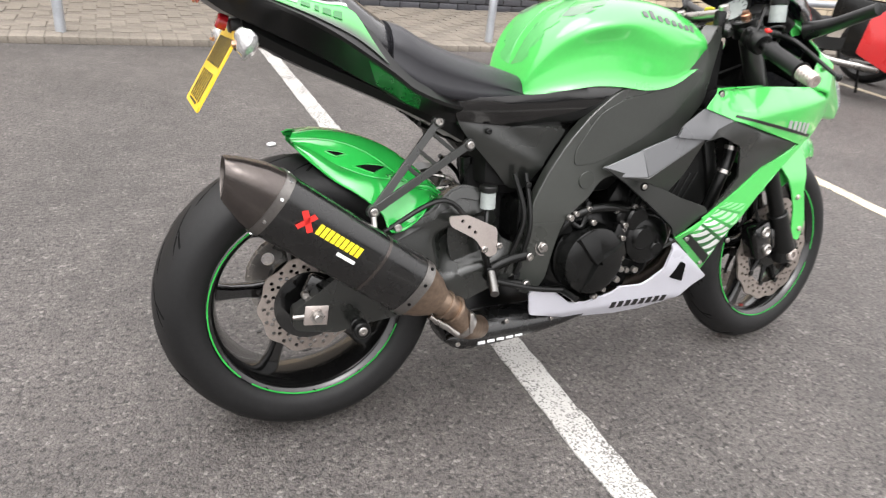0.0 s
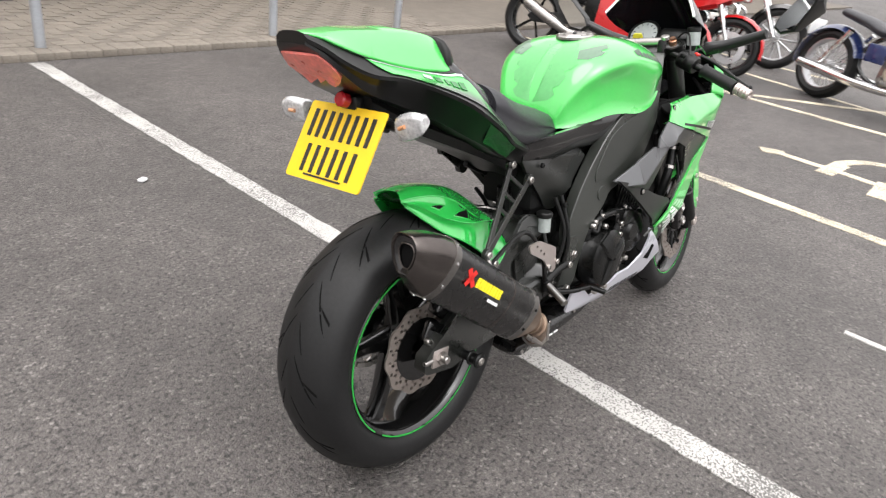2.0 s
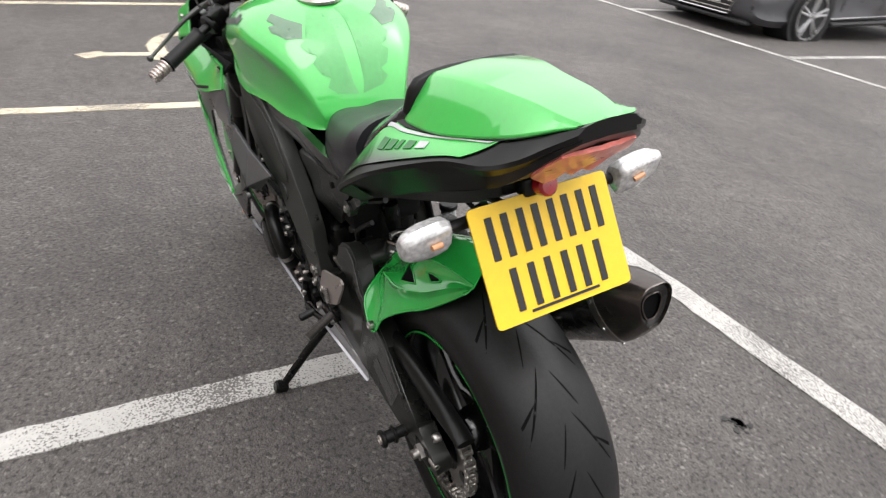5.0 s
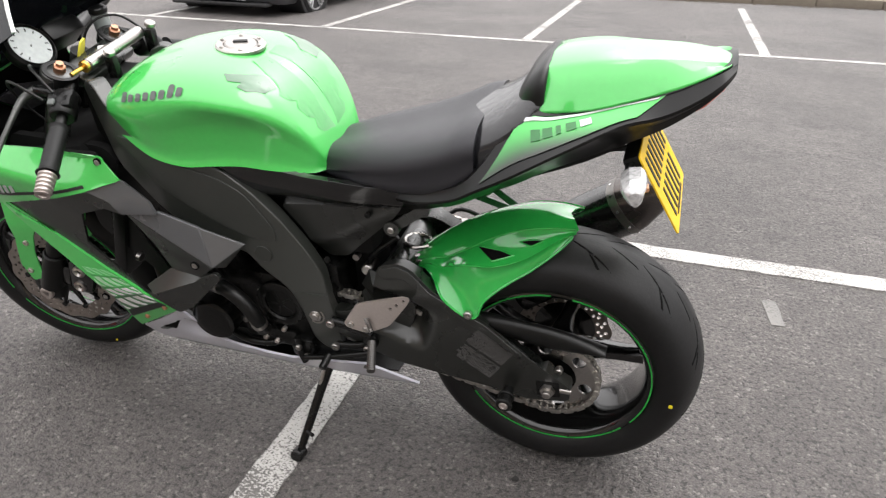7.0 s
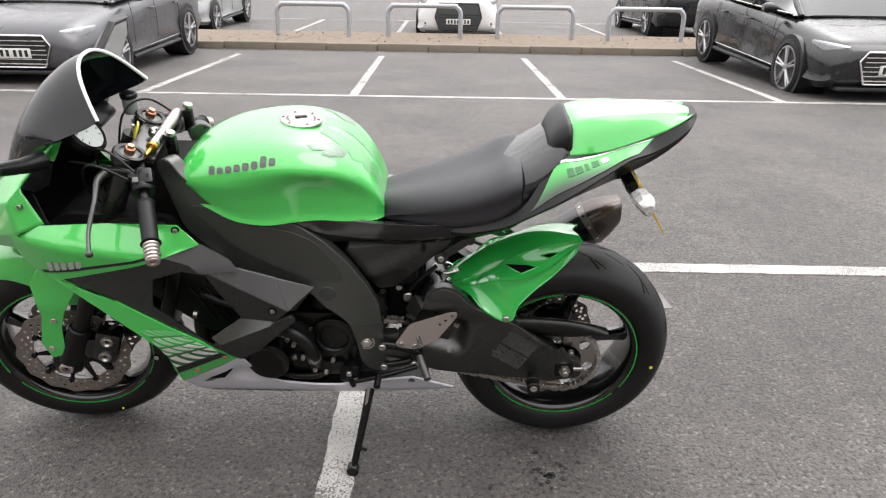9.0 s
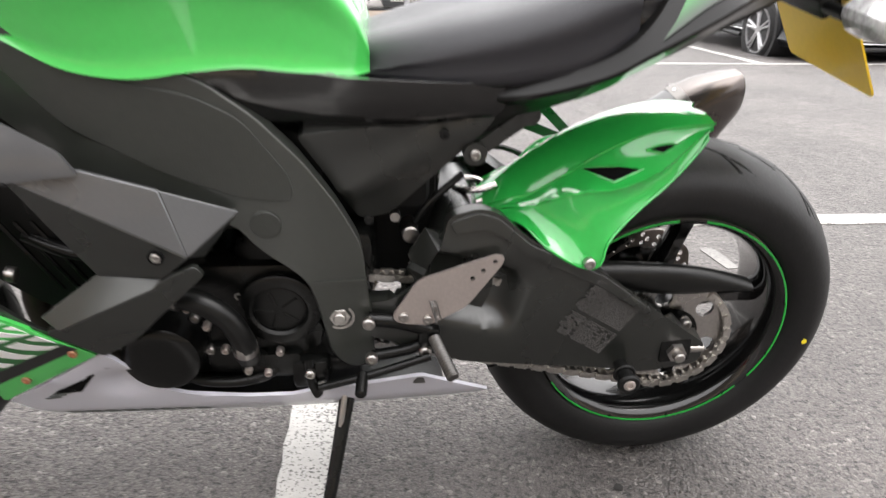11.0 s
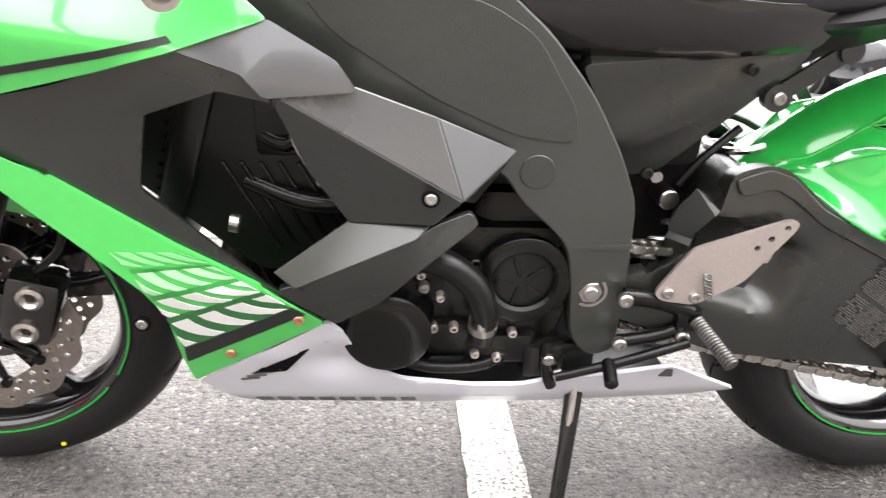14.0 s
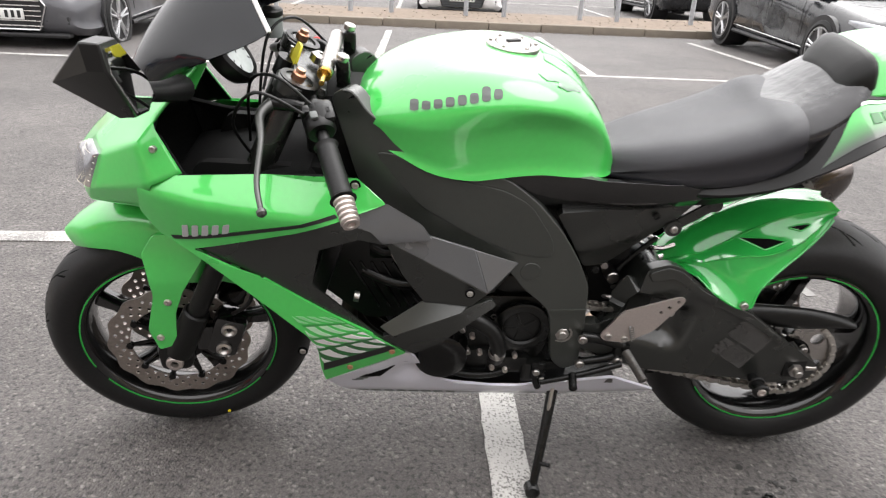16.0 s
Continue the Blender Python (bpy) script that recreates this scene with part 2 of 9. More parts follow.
RUBBER = mat("tyre_rubber", (0.009, 0.009, 0.0092), 0.5, spec=0.28, var=0.3, scale=9, fine=120, bump=0.12, bscale=250)
# shade of recesses put into one black; washers and some rivets share it
RECESS_AND_TRIM = mat("recess_and_trim_black", (0.003, 0.003, 0.003), 0.9, spec=0.1, var=0.1)
SEAT_VINYL = mat("seat_vinyl", (0.018, 0.018, 0.022), 0.40, var=0.1, bump=0.25, bscale=700)
STEEL = mat("bare_steel", (0.44, 0.42, 0.40), 0.30, metal=1.0, var=0.15, fine=200)
DISC_STEEL = mat("brake_disc_steel", (0.324, 0.284, 0.257), 0.42, metal=0.8, var=0.2, fine=160)
ALU = mat("brushed_aluminium", (0.56, 0.50, 0.47), 0.4, metal=0.85, var=0.1, fine=220)
CHAIN_STEEL = mat("chain_steel", (0.52, 0.50, 0.47), 0.33, metal=1.0, var=0.3, fine=250)
TITAN = mat("heat_stained_titanium", (0.27, 0.20, 0.15), 0.42, metal=0.9, var=0.3, scale=14)
CARBON = mat("carbon_sleeve", (0.006, 0.006, 0.006), 0.26, coat=0.4, var=0.25, scale=30, fine=400)
BAND_STEEL = mat("dull_band_steel", (0.20, 0.19, 0.18), 0.42, metal=0.9, var=0.2, fine=200)
CAP_GREY = mat("muffler_cap_grey", (0.10, 0.088, 0.082), 0.26, metal=0.85, var=0.15)
COPPER = mat("anodised_copper", (0.55, 0.30, 0.19), 0.35, metal=0.9, var=0.1)
GOLD = mat("gold_anodised", (0.62, 0.38, 0.08), 0.3, metal=0.95, var=0.1)
CHROME = mat("chrome", (0.72, 0.72, 0.72), 0.1, metal=1.0, var=0.05, rvar=0.03)
YELLOW = mat("yellow_plate", (0.80, 0.52, 0.012), 0.45, coat=0.15, var=0.05)
PRINT_BLACK = mat("black_print", (0.012, 0.012, 0.012), 0.5, var=0.1)
PRINT_GREY = mat("grey_print", (0.09, 0.10, 0.095), 0.5, var=0.15)
PRINT_SILVER = mat("silver_print", (0.55, 0.55, 0.57), 0.35, metal=0.4, var=0.08)
PRINT_WHITE = mat("white_print", (0.72, 0.72, 0.72), 0.5, var=0.06)
PRINT_RED = mat("red_print", (0.62, 0.02, 0.015), 0.45, var=0.08)
PRINT_YELLOW = mat("yellow_print", (0.82, 0.68, 0.02), 0.45, var=0.08)
PRINT_DKGREEN = mat("dark_green_print", (0.016, 0.14, 0.03), 0.35, coat=0.4, var=0.1)
LABEL_GREY = mat("worn_label_grey", (0.075, 0.072, 0.07), 0.6, var=0.3, fine=200)
RED_LENS = mat("red_lens", (0.74, 0.20, 0.17), 0.34, coat=0.25, var=0.25, scale=45, fine=120)
AMBER_LENS = mat("amber_bulb", (0.55, 0.27, 0.13), 0.2, coat=0.5, var=0.2)
CLEAR_LENS = mat("clear_lens", (0.60, 0.60, 0.60), 0.12, metal=0.35, coat=1.0, var=0.45, scale=70, fine=160)
HEAD_LENS = mat("headlamp_lens", (0.22, 0.22, 0.235), 0.10, metal=0.5, coat=1.0, var=0.35, scale=40, fine=120)
RED_REFLECTOR = mat("red_reflector", (0.42, 0.012, 0.02), 0.2, coat=0.8, var=0.1)
YELLOW_TAG = mat("yellow_key_tag", (0.72, 0.66, 0.05), 0.5, var=0.1)
DIAL_WHITE = mat("dial_white", (0.30, 0.33, 0.32), 0.35, coat=0.3, var=0.15)
MIRROR = mat("mirror_glass", (0.86, 0.88, 0.88), 0.03, metal=1.0, var=0.01, rvar=0.01)
SMOKE = mat("smoked_screen", (0.012, 0.014, 0.018), 0.08, var=0.05, trans=0.5, spec=0.35, coat=0.15, rvar=0.02)
WHITE_EDGE = mat("edge_glint_white", (0.80, 0.80, 0.80), 0.4, var=0.05)
GALV = mat("galvanised_steel", (0.40, 0.42, 0.45), 0.5, metal=0.6, var=0.18, scale=12, fine=120)
KERB_STONE = mat("kerb_concrete", (0.17, 0.145, 0.115), 0.85, var=0.25, bump=0.5, bscale=90)
GRAVEL = mat("gravel", (0.17, 0.132, 0.10), 0.9, var=0.5, scale=9, fine=70, bump=0.9, bscale=60)
MORTAR = mat("joint_sand", (0.145, 0.127, 0.107), 0.95, var=0.3, bump=0.5)
PAVER = piece_material("block_paver", (0.18, 0.158, 0.132), 0.85, 0.25, 0.10)
BRICK_DARK = piece_material("dark_brick", (0.045, 0.045, 0.052), 0.6, 0.25, 0.25)
BRICK_TAN = piece_material("buff_brick", (0.46, 0.38, 0.28), 0.85, 0.15, 0.12)
CAR_GLASS = mat("car_glass", (0.02, 0.024, 0.026), 0.05, var=0.05, spec=0.8, rvar=0.02)
CAR_TRIM = mat("car_black_trim", (0.015, 0.015, 0.016), 0.45, var=0.1)
ALLOY = mat("alloy_wheel", (0.50, 0.50, 0.51), 0.32, metal=0.8, var=0.1)
LAMP_GLASS = mat("headlamp_glass", (0.55, 0.57, 0.60), 0.12, metal=0.4, coat=1.0, var=0.3, scale=20)
PLATE_WHITE = mat("white_plate", (0.72, 0.72, 0.70), 0.4, var=0.05)


# ---- building blocks ----
def catmull(pts, n=6, closed=False):
    """A smooth line through the points."""
    pts = [Vector(p) for p in pts]
    out, k = [], len(pts)
    for i in range(k if closed else k - 1):
        if closed:
            a, b, c, d = (pts[(i + j) % k] for j in (-1, 0, 1, 2))
        else:
            a, b, c, d = pts[max(i - 1, 0)], pts[i], pts[i + 1], pts[min(i + 2, k - 1)]
        for s in range(n):
            t = s / n
            out.append(0.5 * ((2 * b) + (c - a) * t + (2 * a - 5 * b + 4 * c - d) * t * t + (3 * b - 3 * c + d - a) * t**3))
    if not closed:
        out.append(pts[-1])
    return out


def rounded(pts, cut=0.008, n=3):
    """A closed flat outline with its corners rounded off."""
    pts, out = [Vector((p[0], p[1])) for p in pts], []
    for i, p in enumerate(pts):
        a, c = pts[i - 1], pts[(i + 1) % len(pts)]
        ra, rc = min(cut, (a - p).length * 0.45), min(cut, (c - p).length * 0.45)
        s, e = p + (a - p).normalized() * ra, p + (c - p).normalized() * rc
        for k in range(n + 1):
            t = k / n
            out.append((1 - t) ** 2 * s + 2 * t * (1 - t) * p + t * t * e)
    return out


def inside(p, poly):
    hit = False
    for i, a in enumerate(poly):
        b = poly[i - 1]
        if (a[1] > p[1]) != (b[1] > p[1]) and p[0] < (b[0] - a[0]) * (p[1] - a[1]) / (b[1] - a[1]) + a[0]:
            hit = not hit
    return hit


def absorb(bm, other):
    vs = [bm.verts.new(v.co) for v in other.verts]
    other.verts.index_update()
    for f in other.faces:
        try:
            bm.faces.new([vs[v.index] for v in f.verts])
        except ValueError:
            pass
    other.free()
    return bm


def sheet(bm, outline, yf, th, grid=0.03, holes=(), cut=0.008):
    """A curved plate: an outline in x and z, laid on the surface y = yf(x, z), th thick towards smaller |y|."""
    out = rounded(outline, cut) if cut else [Vector(p) for p in outline]
    vs, es = list(out), [(i, (i + 1) % len(out)) for i in range(len(out))]
    for h in holes:
        k = len(vs)
        vs += [Vector(p) for p in h]
        es += [(k + i, k + (i + 1) % len(h)) for i in range(len(h))]
    if grid:
        x0, x1 = min(p[0] for p in out), max(p[0] for p in out)
        z0, z1 = min(p[1] for p in out), max(p[1] for p in out)
        for i in range(1, int((x1 - x0) / grid) + 1):
            for j in range(1, int((z1 - z0) / grid) + 1):
                p = Vector((x0 + (i + 0.5 * (j % 2) - 0.25) * grid, z0 + (j - 0.5) * grid))
                if inside(p, out) and not any(inside(p, h) for h in holes) and min((p - q).length for q in vs[: len(out)]) > grid * 0.4:
                    vs.append(p)
    v2, _, f2, *_ = mathutils.geometry.delaunay_2d_cdt(vs, es, [], 0, 1e-6)
    sign = 1 if yf(*out[0]) >= 0 else -1
    t = bmesh.new()
    bv = [t.verts.new((p[0], yf(p[0], p[1]), p[1])) for p in v2]
    for f in f2:
        c = sum((v2[i] for i in f), Vector((0, 0))) / len(f)
        if inside(c, out) and not any(inside(c, h) for h in holes):
            t.faces.new([bv[i] for i in f])
    bmesh.ops.delete(t, geom=[v for v in t.verts if not v.link_faces], context="VERTS")
    bmesh.ops.recalc_face_normals(t, faces=t.faces[:])
    if t.faces and sum(f.normal.y * f.calc_area() for f in t.faces) * sign < 0:
        bmesh.ops.reverse_faces(t, faces=t.faces[:])
    bmesh.ops.solidify(t, geom=t.faces[:], thickness=th)
    return absorb(bm, t)


def surface(bm, rows, th=0.0, closed=False):
    """A grid of points, row by row, as a skin, th thick."""
    t = bmesh.new()
    vs = [[t.verts.new(p) for p in row] for row in rows]
    for a, b in zip(vs, vs[1:]):
        k = len(a)
        for i in range(k if closed else k - 1):
            try:
                t.faces.new((a[i], a[(i + 1) % k], b[(i + 1) % k], b[i]))
            except ValueError:
                pass
    bmesh.ops.remove_doubles(t, verts=t.verts[:], dist=1e-5)
    bmesh.ops.recalc_face_normals(t, faces=t.faces[:])
    if th:
        bmesh.ops.solidify(t, geom=t.faces[:], thickness=th)
    return absorb(bm, t)


def loft(bm, rings, caps=True):
    """A solid through closed rings of points."""
    t = bmesh.new()
    vs = [[t.verts.new(p) for p in r] for r in rings]
    k = len(vs[0])
    for a, b in zip(vs, vs[1:]):
        for i in range(k):
            t.faces.new((a[i], a[(i + 1) % k], b[(i + 1) % k], b[i]))
    if caps:
        t.faces.new(vs[0])
        t.faces.new(vs[-1][::-1])
    bmesh.ops.recalc_face_normals(t, faces=t.faces[:])
    return absorb(bm, t)


def tube(bm, pts, r, seg=10, n=6):
    """A round bar bent along a smooth line; r is one radius or one for each point."""
    rs = r if isinstance(r, (list, tuple)) else [r] * len(pts)
    line = catmull(pts, n) if len(pts) > 2 else [Vector(p) for p in pts]
    rings, side = [], None
    for i, p in enumerate(line):
        d = (line[min(i + 1, len(line) - 1)] - line[max(i - 1, 0)]).normalized()
        side = (d.orthogonal() if side is None else side - d * side.dot(d)).normalized()
        up = d.cross(side)
        u = i / max(1, len(line) - 1) * (len(rs) - 1)
        k = min(int(u), len(rs) - 2)
        rad = rs[k] + (rs[k + 1] - rs[k]) * (u - k)
        rings.append([p + (side * math.cos(a) + up * math.sin(a)) * rad for a in (2 * math.pi * j / seg for j in range(seg))])
    return loft(bm, rings)


def lathe(bm, prof, c=(0, 0, 0), axis=(0, 1, 0), seg=48, a0=0.0, a1=360.0):
    """A turned shape: prof gives radius and height along the axis, as a closed outline."""
    ax = Vector(axis).normalized()
    u = Vector((1, 0, 0)) if abs(ax.x) < 0.9 else Vector((0, 0, 1))
    u = (u - ax * u.dot(ax)).normalized()
    w = ax.cross(u)
    full = abs(a1 - a0) >= 359.9
    k = seg if full else seg + 1
    rings = []
    for i in range(k):
        a = radians(a0 + (a1 - a0) * i / seg)
        d = u * math.cos(a) + w * math.sin(a)
        rings.append([Vector(c) + d * r + ax * h for r, h in prof])
    if full:
        rings.append(rings[0])
    t = bmesh.new()
    vs = [[t.verts.new(p) for p in r] for r in rings]
    m = len(prof)
    for a, b in zip(vs, vs[1:]):
        for i in range(m):
            t.faces.new((a[i], a[(i + 1) % m], b[(i + 1) % m], b[i]))
    if not full:
        t.faces.new(vs[0])
        t.faces.new(vs[-1][::-1])
    bmesh.ops.remove_doubles(t, verts=t.verts[:], dist=1e-6)
    bmesh.ops.recalc_face_normals(t, faces=t.faces[:])
    return absorb(bm, t)


def rod(bm, p0, p1, r0, r1=None, seg=20, bev=0.0):
    """A straight round bar with softened ends."""
    p0, p1 = Vector(p0), Vector(p1)
    h, r1 = (p1 - p0).length, r0 if r1 is None else r1
    b = min(bev, h * 0.4, min(r0, r1) * 0.6)
    prof = [(0.0005, 0), (r0 - b, 0), (r0, b), (r1, h - b), (r1 - b, h), (0.0005, h)] if b else [(0.0005, 0), (r0, 0), (r1, h), (0.0005, h)]
    return lathe(bm, prof, p0, p1 - p0, seg)


def block(bm, c, size, bev=0.004, m=None):
    """A box with rounded edges, turned by m about its middle."""
    t = bmesh.new()
    bmesh.ops.create_cube(t, size=1, matrix=Matrix.Diagonal((*size, 1)))
    if bev:
        bmesh.ops.bevel(t, geom=t.edges[:], offset=min(bev, min(size) * 0.45), segments=2, profile=0.5, affect="EDGES")
    bmesh.ops.transform(t, matrix=Matrix.Translation(c) @ (m or Matrix.Identity(4)), verts=t.verts[:])
    return absorb(bm, t)


def hexbolt(bm, c, axis, r=0.008, h=0.006):
    """A socket bolt head with a recess."""
    return lathe(bm, [(0.0005, -0.004), (r, -0.004), (r, h * 0.7), (r * 0.8, h), (r * 0.5, h), (r * 0.42, h * 0.45), (0.0005, h * 0.45)], c, axis, 14)


def islands(bm):
    """The connected pieces of a bmesh, each as a bmesh of its own."""
    left, out = set(bm.verts), []
    while left:
        seed = next(iter(left))
        got, todo = {seed}, [seed]
        while todo:
            for e in todo.pop().link_edges:
                for v in e.verts:
                    if v not in got:
                        got.add(v)
                        todo.append(v)
        left -= got
        t = bmesh.new()
        table = {v: t.verts.new(v.co) for v in bm.verts if v in got}
        for f in bm.faces:
            if f.verts[0] in got:
                t.faces.new([table[v] for v in f.verts])
        out.append(t)
    bm.free()
    return out


def parts(name, bm, material, parent, label="", m=None):
    """Every connected piece of the bmesh as a part of its own."""
    return [part(name, t, material, parent, label, m) for t in islands(bm)]


def part(name, bm, material, parent=None, label="", m=None, sharp=38, bevel=0.0, kind=""):
    """One bmesh as one mesh object under a thing or a part."""
    if m is not None:
        bmesh.ops.transform(bm, matrix=m, verts=bm.verts[:])
    me = bpy.data.meshes.new(name)
    bm.to_mesh(me)
    bm.free()
    me.polygons.foreach_set("use_smooth", [True] * len(me.polygons))
    me.set_sharp_from_angle(angle=radians(sharp))
    me.materials.append(material)
    ob = new(name, me)
    if parent is not None:
        ob.parent = parent
    if bevel:
        md = ob.modifiers.new("soft_edges", "BEVEL")
        md.width, md.segments, md.limit_method, md.angle_limit = bevel, 2, "ANGLE", radians(50)
    return tagged(ob, label, kind=kind)


def thing(name, label, category, m=None, group=""):
    e = new(name)
    e.empty_display_size = 0.1
    if m is not None:
        e.matrix_world = m
    return tagged(e, label, category, group)


def B():
    return bmesh.new()


def lerp(table, x):
    """Straight lines through rows of (x, value), sorted by x."""
    return float(np.interp(x, [r[0] for r in table], [r[1] for r in table]))


# ---- ground and markings ----
def zg(y):
    """The car park is level round the bike and falls gently away on its right-hand side."""
    return -0.022 * min(max(0.0, -1.3 - y), 20.0)


bm = B()
xs = [-160, -40, -12, -4, 4, 12, 40, 160]
ys = [-160, -60, -21.3, -14, -8, -4, -1.3, 0, 4, 12, 60, 160]
surface(bm, [[(x, y, zg(y)) for x in xs] for y in ys])
for f in bm.faces:
    f.normal_flip() if f.normal.z < 0 else None
tagged(part("ground", bm, ASPHALT), "worn grey asphalt of a car park", "ground", kind="structure")


def stripe(p0, p1, w, material, label, seed=0, lift=0.004):
    """A painted line with slightly ragged edges."""
    rnd = random.Random(seed)
    a, b = Vector(p0), Vector(p1)
    d = (b - a).normalized()
    s = Vector((-d.y, d.x))
    n = max(2, int((b - a).length / 0.05))
    n = min(n, 160)
    rows = []
    for i in range(n + 1):
        p = a + (b - a) * (i / n)
        l, r = (w / 2 + rnd.uniform(-0.004, 0.004) for _ in range(2))
        q = [p + s * l, p + s * l, p - s * r, p - s * r]
        h = (-0.01, lift, lift, -0.01)
        rows.append([(v.x, v.y, zg(v.y) + k) for v, k in zip(q, h)])
    t = B()
    loft(t, rows)
    return tagged(part("line_marking", t, material, sharp=60), label, "line marking", "painted bay lines", "structure")


WL, CL = "white painted bay line, worn and flecked", "cream painted bay line, worn"
stripe((0.632, 4.02), (0.634, -1.18), 0.098, LINE_WHITE, WL, 1)
stripe((-9.0, -1.125), (0.64, -1.19), 0.1, LINE_WHITE, WL, 2, 0.0045)
stripe((0.64, -1.19), (2.97, -1.085), 0.1, LINE_WHITE, WL, 12, 0.0049)
stripe((2.97, -1.085), (12.0, -0.75), 0.1, LINE_CREAM, CL, 3, 0.0045)
stripe((3.19, 3.85), (2.90, -1.04), 0.085, LINE_CREAM, CL, 4)
stripe((5.60, 3.85), (5.62, -0.95), 0.085, LINE_CREAM, CL, 5)
stripe((7.85, 3.85), (7.80, -1.05), 0.085, LINE_CREAM, CL, 6)
stripe((-1.9, 4.02), (-1.9, -1.07), 0.098, LINE_WHITE, WL, 7)
stripe((6.95, 2.0), (6.3, -0.8), 0.085, LINE_CREAM, CL, 8, 0.0035)
stripe((5.45, 1.6), (7.6, -0.9), 0.085, LINE_CREAM, CL, 9, 0.003)
stripe((1.745, -0.65), (1.745, -1.0), 0.03, LINE_WHITE, "short faded white dash on the asphalt", 10)
stripe((-0.60, -0.92), (-0.62, -0.76), 0.045, LINE_FAINT, "faint scrap of old white paint", 11, 0.003)
for i, x in enumerate((-8.4, -5.97, -3.55, -1.03, 1.35, 3.74, 6.15, 8.6)):
    stripe((x, -6.1), (x * 1.005, -10.2), 0.1, LINE_WHITE, WL, 20 + i)
    stripe((x * 1.02, -14.2), (x * 1.03, -19.9), 0.1, LINE_WHITE, WL, 40 + i)
stripe((-16, -6.1), (16, -6.03), 0.1, LINE_WHITE, WL, 30, 0.0045)
stripe((-16, -20.0), (16, -20.0), 0.1, LINE_WHITE, WL, 31, 0.0045)

# wheelchair symbol in cream paint, lying across the next bay
bm = B()


def stroke(pts, w, lift):
    line = catmull([(p[0], p[1], 0) for p in pts], 6) if len(pts) > 2 else [Vector((*p, 0)) for p in pts]
    rows = []
    for i, p in enumerate(line):
        d = (line[min(i + 1, len(line) - 1)] - line[max(i - 1, 0)]).normalized()
        s = Vector((-d.y, d.x, 0)) * w / 2
        rows.append([p + s - Vector((0, 0, 0.01)), p + s + Vector((0, 0, lift)), p - s + Vector((0, 0, lift)), p - s - Vector((0, 0, 0.01))])
    loft(bm, rows)


stroke([(3.985, 0.475), (4.03, 0.40), (4.055, 0.33)], 0.115, 0.0058)
stroke([(4.04, 0.40), (4.02, 0.09), (4.02, -0.06), (3.99, -0.27)], 0.075, 0.004)
stroke([(3.87, 0.02), (4.23, 0.00)], 0.11, 0.0046)
stroke([(4.08, -0.31), (3.69, -0.33)], 0.10, 0.0050)
stroke([(3.78, -0.36), (3.60, -0.50), (3.47, -0.63)], 0.075, 0.0042)
stroke([(3.42, -0.59), (3.58, -0.74)], 0.085, 0.0054)
stroke([(4.23, 0.02), (4.49, -0.10), (4.60, -0.34), (4.44, -0.58), (4.14, -0.70), (3.90, -0.655), (3.79, -0.50)], 0.085, 0.0036)
tagged(part("painted_symbol", bm, LINE_CREAM, sharp=60), "cream painted curved bay symbol, worn, on asphalt", "line marking", kind="structure")

# dark oil marks and small pale chips
OIL = mat("oil_stain", (0.018, 0.017, 0.016), 0.55, var=0.4, scale=40)
CHIP = mat("stone_chip", (0.20, 0.19, 0.175), 0.8, var=0.3)
for k, (cx, cy, r) in enumerate(((0.036, 0.275, 0.05), (0.0, -0.83, 0.016))):
    rnd, bm = random.Random(70 + k), B()
    for _ in range(26):
        a, d, s = rnd.uniform(0, 6.28), abs(rnd.gauss(0, r)), rnd.uniform(0.003, 0.011)
        c = Vector((cx + d * math.cos(a) * 1.3, cy + d * math.sin(a), 0.001))
        ring = [c + Vector((math.cos(t) * s * rnd.uniform(0.6, 1.4), math.sin(t) * s * rnd.uniform(0.6, 1.4), 0)) for t in (i * 0.785 for i in range(8))]
        loft(bm, [[p + Vector((0, 0, -0.004)) for p in ring], [p + Vector((0, 0, 0.0016)) for p in ring]])
    tagged(part("oil_stain", bm, OIL), "dark oil drips on the asphalt", "stain", kind="stuff")
rnd, bm = random.Random(5), B()
for _ in range(260):
    x, y = rnd.uniform(-2.5, 3.5), rnd.uniform(-2.2, 3.8)
    if abs(x - 0.6) < 0.7 and abs(y) < 0.25:
        continue
    s = rnd.uniform(0.0015, 0.0042)
    block(bm, (x, y, zg(y) + s * 0.3), (s * rnd.uniform(1, 2.2), s, s), 0, Matrix.Rotation(rnd.uniform(0, 3), 4, "Z"))
tagged(part("grit", bm, CHIP), "scattered pale stone chips on asphalt", "grit", kind="stuff")
bm = B()
block(bm, (0.28, 1.92, 0.008), (0.04, 0.03, 0.014), 0.008, Matrix.Rotation(0.5, 4, "Z"))
tagged(part("litter", bm, PRINT_WHITE), "small scrap of white paper litter on asphalt", "litter")


# ---- block-paved strip and building ----
WALL_Y = 5.95
bm = B()
block(bm, (4, 5.0, 0.02), (34, 1.86, 0.05), 0)
tagged(part("pavement", bm, MORTAR), "block-paved footway beside the car park, brown-grey pavers", "pavement", kind="structure")
paving = bpy.data.objects["pavement"]
bm = B()
block(bm, (4, WALL_Y + 0.17, 1.75), (34, 0.25, 3.5), 0)
tagged(part("wall_north", bm, MORTAR), "building wall of buff brick over a dark brick plinth", "wall", kind="structure")
wall = bpy.data.objects["wall_north"]


